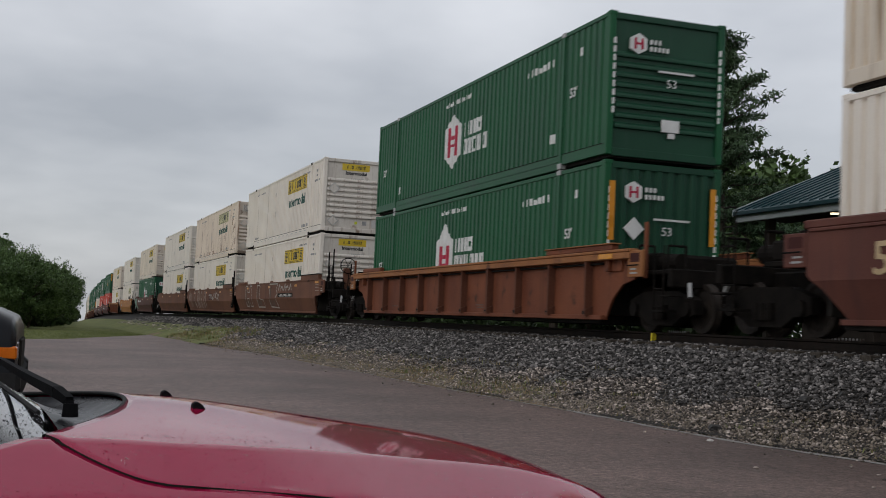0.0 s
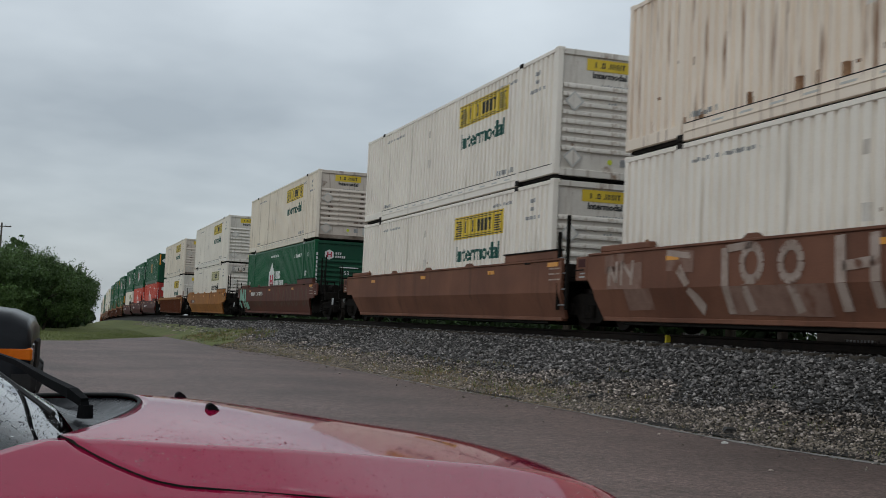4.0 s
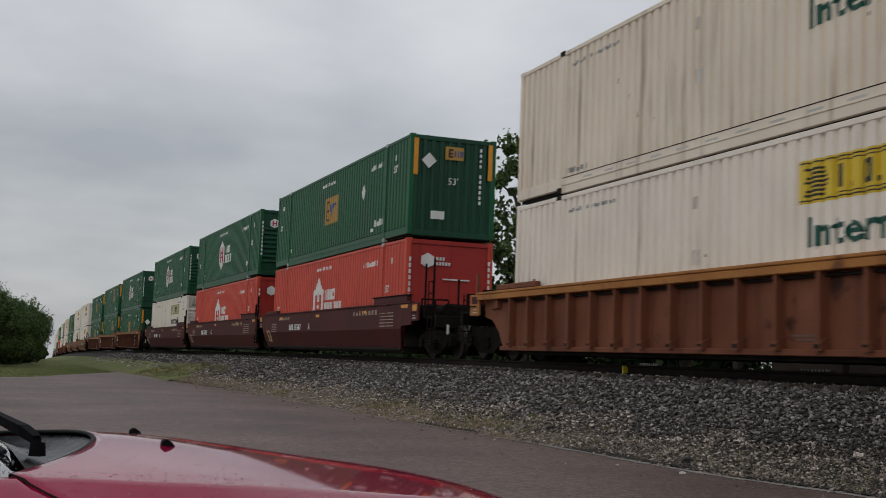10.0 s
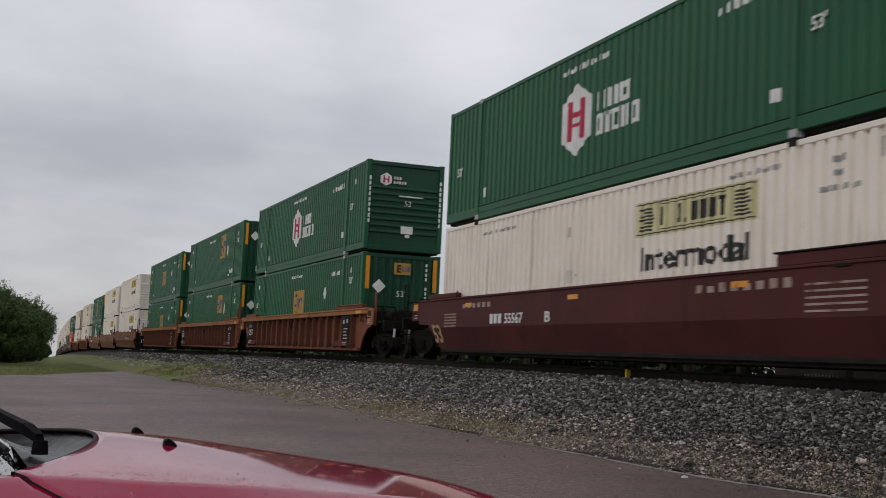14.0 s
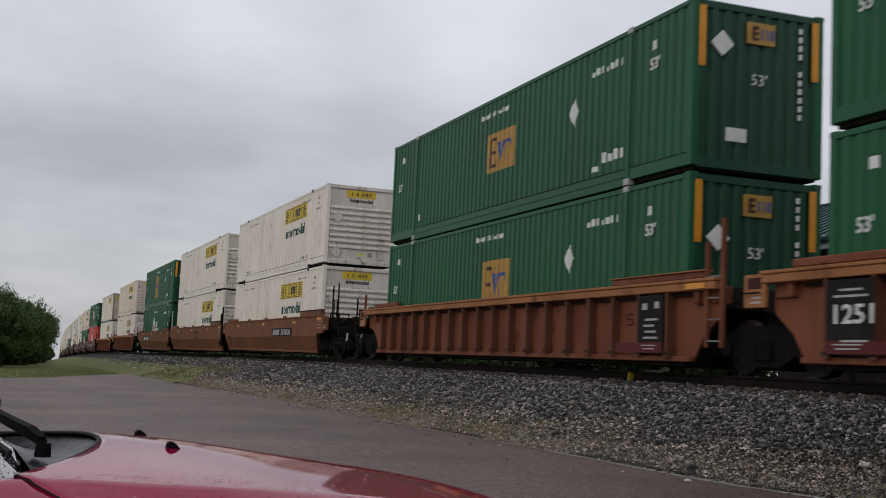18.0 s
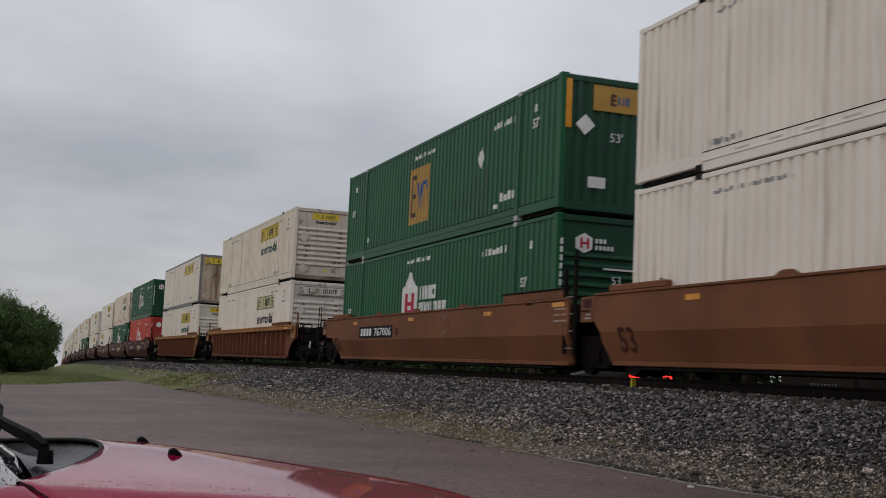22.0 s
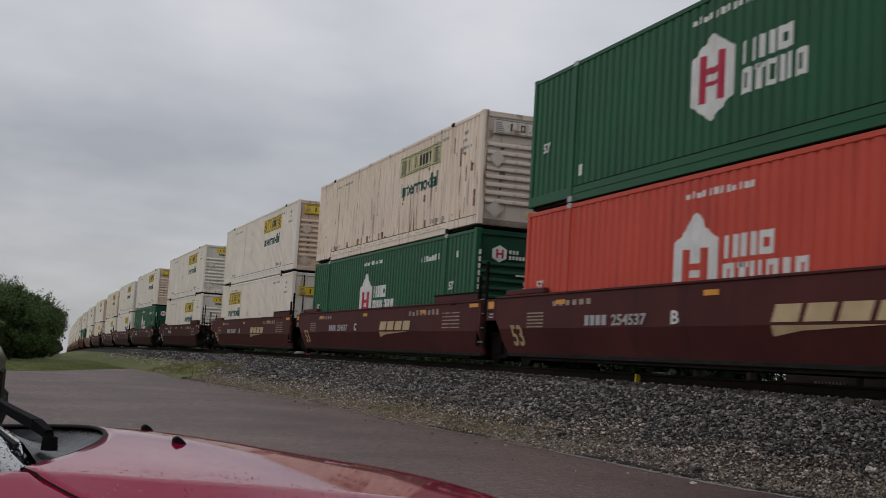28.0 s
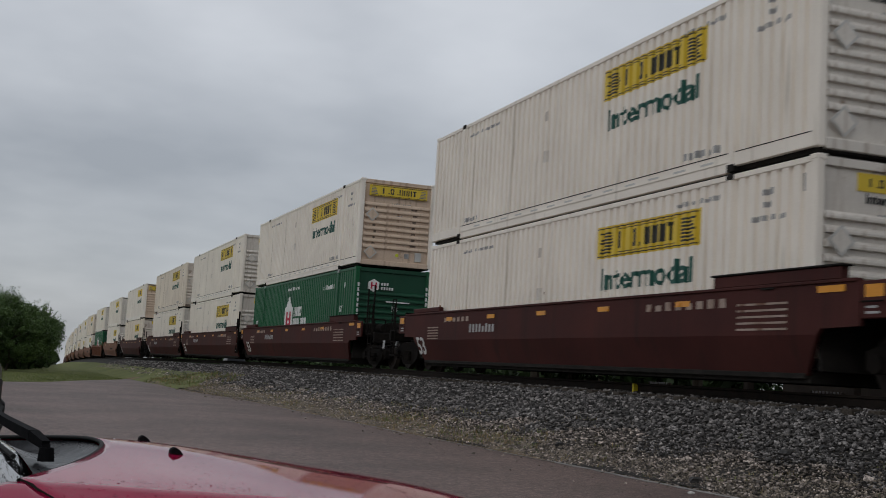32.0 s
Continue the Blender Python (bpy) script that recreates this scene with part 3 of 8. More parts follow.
def stones(name, spots, material, label, flat=0.75):
    """Many broken stones in one mesh: x, y, z, size for each."""
    n = len(spots)
    s = np.array(spots)
    base = bmesh.new()
    bmesh.ops.create_icosphere(base, subdivisions=1, radius=1.0)
    v0 = np.array([v.co[:] for v in base.verts])
    f0 = np.array([[v.index for v in f.verts] for f in base.faces])
    base.free()
    rng = np.random.RandomState(7)
    nv, nf = len(v0), len(f0)
    v = np.repeat(v0[None], n, 0) * rng.uniform(0.5, 1.3, (n, nv, 1)) * rng.uniform(0.5, 1.35, (n, 1, 3))
    v[:, :, 2] *= flat
    a = rng.uniform(0, 2 * np.pi, n)
    ca, sa = np.cos(a)[:, None], np.sin(a)[:, None]
    b = rng.uniform(-0.6, 0.6, n)
    cb, sb = np.cos(b)[:, None], np.sin(b)[:, None]
    x, y, z = v[:, :, 0], v[:, :, 1], v[:, :, 2]
    x, z = x * cb + z * sb, -x * sb + z * cb
    x, y = x * ca - y * sa, x * sa + y * ca
    v = np.stack([x, y, z], 2) * s[:, 3][:, None, None] + s[:, None, :3]
    f = (f0[None] + (np.arange(n) * nv)[:, None, None]).reshape(-1, 3)
    me = bpy.data.meshes.new(name)
    me.vertices.add(n * nv)
    me.vertices.foreach_set("co", v.reshape(-1))
    me.loops.add(len(f) * 3)
    me.loops.foreach_set("vertex_index", f.reshape(-1))
    me.polygons.add(len(f))
    me.polygons.foreach_set("loop_start", np.arange(len(f)) * 3)
    me.polygons.foreach_set("loop_total", np.full(len(f), 3))
    me.update(calc_edges=True)
    me.materials.append(material)
    return tagged(new(name, me), label, "ballast", kind="stuff")


def ballast():
    rnd = random.Random(11)
    spots = []
    for y0, y1, per, size in ((6.5, 14, 640, 0.029), (14, 22, 430, 0.034), (22, 34, 300, 0.036), (34, 60, 110, 0.044), (60, 110, 18, 0.07)):
        area = (y1 - y0) * 4.6
        for _ in range(int(area * per)):
            y = rnd.uniform(y0, y1)
            x = track(y)[0]
            c = rnd.uniform(1.0, 5.4)
            e = MID + x - c - lot_edge(y)
            if y < 58 and e < -0.05 and rnd.random() < 0.997:
                continue
            if e < 0.5 and rnd.random() < 0.2:
                continue
            if y > 58 and c > 4.2:
                continue
            z = (bed_z(c, y) if y < 60 else RAIL - 0.31 + track(y)[2] - 0.84 * max(0, c - 1.75) / 2.75)
            if e < 0:
                z = lot_z(MID + x - c, y)
            spots.append((MID + x - c, y, z + 0.012 + 0.02 * rnd.random() * (e > 0.6), size * rnd.choice((0.5, 0.7, 0.9, 1, 1.15, 1.5)) * (0.62 if e < 0.7 else 0.8 if e < 1.3 else 1)))
    # stones above a wavering height get the darker colour
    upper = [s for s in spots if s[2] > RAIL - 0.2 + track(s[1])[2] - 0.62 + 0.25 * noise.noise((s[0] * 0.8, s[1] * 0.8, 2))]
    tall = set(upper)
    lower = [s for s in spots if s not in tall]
    stones("ballast_shoulder", upper, M["dstone"], "crushed stone ballast beside the rails, darker grey than lower down", 0.62)
    stones("ballast_stones", lower, M["stone"], "grey crushed stone ballast spilling towards the asphalt", 0.62)
    spots = []
    for _ in range(16000):
        y = 6.5 + 42 * rnd.random() ** 1.6
        e = abs(rnd.gauss(0, 0.62))
        x = lot_edge(y) + e * 1.2 - 0.05 if rnd.random() < 0.985 else lot_edge(y) - e * 0.5
        c = MID + track(y)[0] - x
        spots.append((x, y, (bed_z(c, y) if x > lot_edge(y) else lot_z(x, y)) + 0.004, rnd.uniform(0.008, 0.022) * (1 + max(0, y - 15) / 25)))
    for _ in range(16000):
        y = 6.5 + 34 * rnd.random() ** 1.5
        x = lot_edge(y) + rnd.uniform(-0.04, 1.0) * rnd.random() ** 0.5
        spots.append((x, y, bed_z(MID + track(y)[0] - x, y) + 0.004, rnd.uniform(0.007, 0.024) * (1 + max(0, y - 15) / 30)))
    for _ in range(9000):
        y = 15 + 40 * rnd.random() ** 1.3
        x = lot_edge(y) + rnd.uniform(-0.05, 1.5) * rnd.random() ** 0.7
        spots.append((x, y, bed_z(MID + track(y)[0] - x, y) + 0.008, rnd.uniform(0.010, 0.024) * (1 + (y - 15) / 25)))
    stones("gravel", spots, M["fines"], "fine pale gravel strewn along the asphalt edge")


ballast()


def verge():
    bm = bmesh.new()
    rows = []
    for y in steps(15.5, 62, 110):
        w = 0.38 * min(1, (y - 15.4) / 3) + 0.80 * max(0.0, noise.noise((y * 0.25, 3, 7)) + 0.5) * min(1, (y - 15.4) / 10)
        row = []
        for k in steps(0, 1, 5):
            x = lot_edge(y) - 0.12 + w * k
            c = MID + track(y)[0] - x
            row.append((x, y, (bed_z(c, y) if x > lot_edge(y) else lot_z(x, y)) + 0.010 * math.sin(k * math.pi) ** 0.5 + (0.004 if k < 0.99 else -0.02)))
        rows.append(row)
    grid_mesh(bm, rows)
    for f in bm.faces:
        f.normal_update()
        if f.normal.z < 0:
            f.normal_flip()
    tagged(new("verge", mesh_of("verge", bm, M["dirt"])), "bare brown dirt between asphalt and ballast", "verge", kind="structure")


verge()


def loose_stone(x, y, size, material, label):
    bm = bmesh.new()
    bmesh.ops.create_icosphere(bm, subdivisions=2, radius=size)
    rnd = random.Random(int(x * 97 + y * 31))
    o = rnd.random() * 9
    for v in bm.verts:
        v.co *= 1 + 0.5 * noise.noise(v.co / size * 1.3 + Vector((o, o, o)))
        v.co.z *= 0.6
    ob = new("stone", mesh_of("stone", bm, material))
    c = MID + track(y)[0] - x
    ob.location = (x, y, (bed_z(c, y) if x > lot_edge(y) else lot_z(x, y)) + size * 0.3)
    tagged(ob, label, "stone", "loose stones by the asphalt")


M["darkstone"] = mat("dark_wet_stone", (0.02, 0.02, 0.02), (0.06, 0.055, 0.05), 0.6, scale=12, bump=0.5)
M["palestone"] = mat("pale_stone", (0.42, 0.41, 0.38), (0.60, 0.58, 0.55), 0.8, scale=12, bump=0.4)
for sx, sy, ss, sm, sl in ((7.50, 12.25, 0.080, "darkstone", "dark wet lump of stone on the gravel"), (7.05, 11.6, 0.038, "palestone", "small white stone on the asphalt edge"),
                           (8.5, 11.9, 0.09, "darkstone", "dark flat stone among the ballast"), (8.75, 11.5, 0.07, "darkstone", "dark broken stone among the ballast"),
                           (7.6, 16.3, 0.07, "darkstone", "dark clod at the foot of the ballast"), (7.45, 16.9, 0.05, "darkstone", "dark clod at the foot of the ballast"),
                           (7.95, 13.2, 0.06, "stone", "grey loose stone on the gravel"), (8.4, 10.3, 0.06, "stone", "grey loose stone on the gravel")):
    loose_stone(sx, sy, ss, M[sm], sl)


def permanent_way():
    th = thing("railway_track", "dark steel rails on creosoted wooden sleepers in ballast", "track", kind="structure")
    prof = [(-0.07, 0), (0.07, 0), (0.07, 0.015), (0.012, 0.03), (0.012, 0.125), (0.036, 0.14), (0.036, 0.172), (-0.036, 0.172), (-0.036, 0.14), (-0.012, 0.125),
            (-0.012, 0.03), (-0.07, 0.015)]
    for side in (-1, 1):
        bm = bmesh.new()
        rows = []
        for y in steps(-490, -60, 22) + steps(-40, 100, 70) + steps(105, 400, 60) + steps(420, 1000, 30):
            x, _, z, _ = track(y)
            rows.append([(MID + x + side * (GAUGE / 2 + 0.036) + p, y, RAIL - 0.172 + z + q) for p, q in prof])
        grid_mesh(bm, rows, closed=True)
        bmesh.ops.recalc_face_normals(bm, faces=bm.faces[:])
        part("rail", bm, M["rail"], th)
    bm = boxes((-1.3, 1.3, -0.11, 0.11, -0.18, 0.0), bevel=0.012)
    me = mesh_of("sleeper", bm, M["tie"])
    for i in range(110):
        y = -2 + i * 0.52
        x, _, z, a = track(y)
        ob = part("sleeper", me, None, th)
        ob.matrix_basis = pose(MID + x, y, RAIL - 0.176 + z + 0.0, 0, 0, -math.degrees(a) + 0.6 * math.sin(i * 7.1))


permanent_way()


def rail_marker():
    th = thing("rail_marker", "small yellow painted marker clamped beside the near rail", "marker")
    x, y = MID - GAUGE / 2 - 0.16, 19.05
    z = RAIL - 0.2
    part("plate", boxes((x - 0.09, x + 0.04, y - 0.11, y - 0.05, z - 0.02, z + 0.17), bevel=0.008), M["marker"], th)
    part("clamp", boxes((x - 0.03, x + 0.08, y - 0.05, y + 0.05, z + 0.02, z + 0.08), bevel=0.006), M["rail"], th)
    part("rod", cyl(bmesh.new(), (x - 0.02, y + 0.1, z + 0.02), (x - 0.05, y + 0.75, z + 0.02), 0.018), M["edge"], th)


rail_marker()


# ---- loads and cars of the train; near side is -x, leading end -y ----
F = -BOX_L / 2            # leading end of a load
SIDE = -BOX_W / 2


def side_letters(name, body, height, d, z, material, parent, bold=0.0, x=SIDE - 0.012, width=None, label="", wall=None):
    """Words on the near side, whose first letter stands d metres behind the leading end."""
    me = lettering(body, height, bold)
    xs = [v.co.x for v in me.vertices]
    k = (width / (max(xs) - min(xs))) if width else 1.0
    me.transform(Matrix(((0, 0, -1, x), (-k, 0, 0, F + d), (0, 1, 0, z), (0, 0, 0, 1))))
    if wall:
        bm = bmesh.new()
        bm.from_mesh(me)
        conform(bm, wall)
        bm.to_mesh(me)
        bm.free()
    me.materials.append(material)
    return part(name, me, None, parent, label)


def end_letters(name, body, height, x, z, material, parent, y=F - 0.03, bold=0.0):
    me = lettering(body, height, bold)
    me.transform(Matrix(((1, 0, 0, x), (0, 0, -1, y), (0, 1, 0, z), (0, 0, 0, 1))))
    me.materials.append(material)
    return part(name, me, None, parent)


def side_bars(name, rows, material, parent, x=SIDE - 0.006, t=0.005, label="", wall=None):
    """Flat bars on the near side: distance behind the leading end from and to, height from and to."""
    bm = boxes(*[(x - t, x, F + a, F + b, c, d) for a, b, c, d in rows])
    if wall:
        conform(bm, wall)
    ob = part(name, bm, material, parent, label)
    return tagged(ob, kind="stuff" if len(rows) > 1 else "")


def end_bars(name, rows, material, parent, y=F - 0.012, t=0.005, label=""):
    ob = part(name, boxes(*[(a, b, y - t, y, c, d) for a, b, c, d in rows]), material, parent, label)
    return tagged(ob, kind="stuff" if len(rows) > 1 else "")


def blocks(a, b, z0, z1, n, gap=0.45, seed=0):
    """A row of n letter-sized blocks, standing for writing that is not spelt out."""
    w = (b - a) / n
    r = random.Random(seed)
    return [(a + i * w, a + i * w + w * (1 - gap), z0, z1 - (z1 - z0) * r.choice((0, 0, 0.12, 0.3))) for i in range(n)]


def groove(wall, y):
    """How far a wall of pitch, depth, flat and slope lies back at y, as a share of its depth."""
    pitch, depth, flat, slope = wall
    n = round((BOX_L - 0.24) / pitch)
    k = ((y - F - 0.12) / (BOX_L - 0.24) * n) % 1.0
    if k <= flat:
        return 0.0
    return min(1.0, (k - flat) / slope, (1 - k) / slope)


def conform(bm, wall):
    """Lay flat markings into the grooves of a corrugated wall."""
    pitch, depth, flat, slope = wall
    n = round((BOX_L - 0.24) / pitch)
    p = (BOX_L - 0.24) / n
    ys = [v.co.y for v in bm.verts]
    lo, hi = min(ys), max(ys)
    for i in range(max(0, int((lo - F - 0.12) / p) - 1), min(n, int((hi - F - 0.12) / p) + 2)):
        for q in (0.0, flat, flat + slope, 1 - slope):
            y = F + 0.12 + (i + q) * p
            if lo + 1e-4 < y < hi - 1e-4:
                bmesh.ops.bisect_plane(bm, geom=bm.verts[:] + bm.edges[:] + bm.faces[:], dist=1e-5, plane_co=(0, y, 0), plane_no=(0, 1, 0))
    for v in bm.verts:
        v.co.x += depth * groove(wall, v.co.y)
    return bm


WHITE_WALL, GREEN_WALL = (0.27, 0.056, 0.54, 0.08), (0.27, 0.030, 0.46, 0.11)
FACE = SIDE + 0.012       # outermost face of the corrugation


def glyphs(a, b, z0, z1, code, stroke=0.24):
    """Plain shapes standing for a name: i a bar, o a frame, u two bars, t a bar with a cap, . a dot. Runs from b down to a."""
    w = (b - a) / len(code)
    rows = []
    for i, c in enumerate(code):
        r, l = b - w * (i + 0.86), b - w * (i + 0.08)
        t = (l - r) * stroke
        if c == ".":
            rows.append((l - t, l, z0, z0 + t))
        elif c in "it":
            m = (l + r) / 2
            rows.append((m - t * 0.75, m + t * 0.75, z0, z1))
            if c == "t":
                rows.append((r, l, z1 - t, z1 + 0.001))
        elif c in "ou":
            rows += [(r, r + t, z0, z1), (l - t, l, z0, z1)]
            if c == "o":
                rows += [(r + t, l - t, z1 - t, z1), (r + t, l - t, z0, z0 + t)]
    return rows


def corrugated(x, depth, pitch, y0, y1, z0, z1, flat=0.40, slope=0.12):
    """A corrugated wall standing along y; its ridges lie at x and its troughs depth behind."""
    bm = bmesh.new()
    prof = []
    n = round((y1 - y0) / pitch)
    p = (y1 - y0) / n
    s = 1 if depth > 0 else -1
    for i in range(n):
        y = y0 + i * p
        prof += [(x, y), (x, y + flat * p), (x + depth, y + (flat + slope) * p), (x + depth, y + (1 - slope) * p)]
    prof.append((x, y1))
    grid_mesh(bm, [[(a, b, z0) for a, b in prof], [(a, b, z1) for a, b in prof]])
    bm.normal_update()
    for f in bm.faces:
        if f.normal.x * s > 0.0:
            f.normal_flip()
    return bm


def corrugated_end(y, depth, pitch, x0, x1, z0, z1):
    bm = bmesh.new()
    n = round((x1 - x0) / pitch)
    p = (x1 - x0) / n
    prof = []
    for i in range(n):
        x = x0 + i * p
        prof += [(x, y), (x + 0.40 * p, y), (x + 0.52 * p, y + depth), (x + 0.88 * p, y + depth)]
    prof.append((x1, y))
    grid_mesh(bm, [[(a, b, z0) for a, b in prof], [(a, b, z1) for a, b in prof]])
    bm.normal_update()
    for f in bm.faces:
        if f.normal.y * depth > 0:
            f.normal_flip()
    return bm


END_RIB = {}


def shell(th, wall, end, rail, skin=GREEN_WALL, plate=False, end_style="ribs"):
    """Walls, frame and fittings that all the loads share."""
    e = -F
    x = BOX_W / 2
    for s, nm in ((-1, "side_wall"), (1, "side_wall")):
        if plate:
            bm = boxes((min(s * x, s * (x - 0.04)), max(s * x, s * (x - 0.04)), F + 0.14, e - 0.14, 0.17, BOX_H - 0.12))
        else:
            bm = corrugated(s * (x - 0.012), -s * skin[1], skin[0], F + 0.12, e - 0.12, 0.29, BOX_H - 0.09, skin[2], skin[3])
        part(nm, bm, wall, th)
        part("top_rail", boxes((min(s * (x - 0.09), s * x), max(s * (x - 0.09), s * x), F + 0.1, e - 0.1, BOX_H - (0.14 if plate else 0.10), BOX_H - 0.01), bevel=0.01), rail, th)
        bm = boxes((min(s * (x - 0.09), s * x), max(s * (x - 0.09), s * x), F + 2.1, e - 2.1, 0.0, 0.17 if plate else 0.30), bevel=0.008)
        for a, b in ((F + 0.1, F + 2.08), (e - 2.08, e - 0.1)):
            box(bm, min(s * (x - 0.09), s * x), max(s * (x - 0.09), s * x), a, b, 0.09, 0.19 if plate else 0.30, bevel=0.008)
        part("bottom_rail", bm, rail, th)
        if s > 0:
            continue
        if not plate:
            # thin dark strips laid on as the shadow line over the bottom rail
            part("seam", boxes((-x - 0.002, -x + 0.02, F + 2.2, e - 2.2, 0.302, 0.314)), M["gap"], th)
            part("seam", boxes((-x - 0.002, -x + 0.02, F + 0.16, F + 2.0, 0.302, 0.312)), M["gap"], th)
        part("rail_lip", boxes((min(s * (x + 0.001), s * (x + 0.014)), max(s * (x + 0.001), s * (x + 0.014)), F + 2.2, e - 2.2, 0.155, 0.175)), rail, th)
    part("roof", boxes((-x + 0.05, x - 0.05, F + 0.05, e - 0.05, BOX_H - 0.05, BOX_H - 0.02)), rail, th)
    part("floor", boxes((-x + 0.1, x - 0.1, F + 0.05, e - 0.05, 0.03, 0.12)), M["gap"], th)
    for y in (F, e):
        s = 1 if y < 0 else -1
        for q in (-1, 1):
            part("corner_post", boxes((min(q * x, q * (x - 0.14)), max(q * x, q * (x - 0.14)), min(y, y + s * 0.14), max(y, y + s * 0.14), 0.08, BOX_H), bevel=0.015), wall if plate is False else rail, th)
            part("lifting_post", boxes((min(q * (x + 0.018), q * (x - 0.05)), max(q * (x + 0.018), q * (x - 0.05)), y + s * 2.1 - 0.07, y + s * 2.1 + 0.07, 0.1, BOX_H - 0.06), bevel=0.01), wall, th)
            bm = boxes((min(q * (x + 0.025), q * (x - 0.12)), max(q * (x + 0.025), q * (x - 0.12)), y + s * 2.1 - 0.09, y + s * 2.1 + 0.09, BOX_H - 0.10, BOX_H + 0.006), bevel=0.01)
            cm = M["gap"] if wall in (M["white"], M["cream"], M["rusty"]) else M["glet"]
            part("casting", bm, cm, th)
            if q < 0:
                part("casting", boxes((-x - 0.025, -x + 0.12, y + s * 2.1 - 0.09, y + s * 2.1 + 0.09, 0.0, 0.12), bevel=0.01), cm, th)
        part("header", boxes((-x + 0.14, x - 0.14, min(y + s * 0.02, y + s * 0.1), max(y + s * 0.02, y + s * 0.1), BOX_H - 0.14, BOX_H - 0.01), bevel=0.01), end if not plate else rail, th)
        part("sill", boxes((-x + 0.14, x - 0.14, min(y, y + s * 0.12), max(y, y + s * 0.12), 0.06, 0.22), bevel=0.01), M["grime"] if wall in (M["cream"], M["rusty"]) else end, th)
        for q in (-1, 1) if y < 0 else (-1,):
            part("corner_casting", boxes((min(q * (x + 0.004), q * (x - 0.17)), max(q * (x + 0.004), q * (x - 0.17)), min(y - s * 0.004, y + s * 0.17), max(y - s * 0.004, y + s * 0.17), BOX_H - 0.07, BOX_H + 0.012), bevel=0.012), rail, th)
    # leading end
    if end_style == "ribs":
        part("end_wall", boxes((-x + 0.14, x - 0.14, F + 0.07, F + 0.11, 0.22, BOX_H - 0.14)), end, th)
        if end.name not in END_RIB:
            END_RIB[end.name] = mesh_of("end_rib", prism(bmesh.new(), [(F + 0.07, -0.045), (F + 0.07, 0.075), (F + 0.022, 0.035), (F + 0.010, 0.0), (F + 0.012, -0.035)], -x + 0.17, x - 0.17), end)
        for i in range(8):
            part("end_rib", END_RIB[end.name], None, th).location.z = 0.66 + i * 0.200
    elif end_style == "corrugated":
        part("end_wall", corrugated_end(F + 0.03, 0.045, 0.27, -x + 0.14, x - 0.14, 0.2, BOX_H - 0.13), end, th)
    elif end_style == "doors":
        for q in (-1, 1):
            door = part("door", boxes((min(q * 0.01, q * (x - 0.15)), max(q * 0.01, q * (x - 0.15)), F + 0.05, F + 0.10, 0.22, BOX_H - 0.14), bevel=0.01), end, th)
            part("lock_rod", cyl(bmesh.new(), (q * 0.35, F + 0.03, 0.2), (q * 0.35, F + 0.03, BOX_H - 0.1), 0.022), M["gap"], door)
            part("lock_rod", cyl(bmesh.new(), (q * 0.8, F + 0.03, 0.2), (q * 0.8, F + 0.03, BOX_H - 0.1), 0.022), M["gap"], door)
    else:
        part("end_wall", boxes((-x + 0.14, x - 0.14, F + 0.05, F + 0.11, 0.22, BOX_H - 0.14)), end, th)
    part("rear_wall", boxes((-x + 0.14, x - 0.14, e - 0.11, e - 0.05, 0.22, BOX_H - 0.14)), end, th)


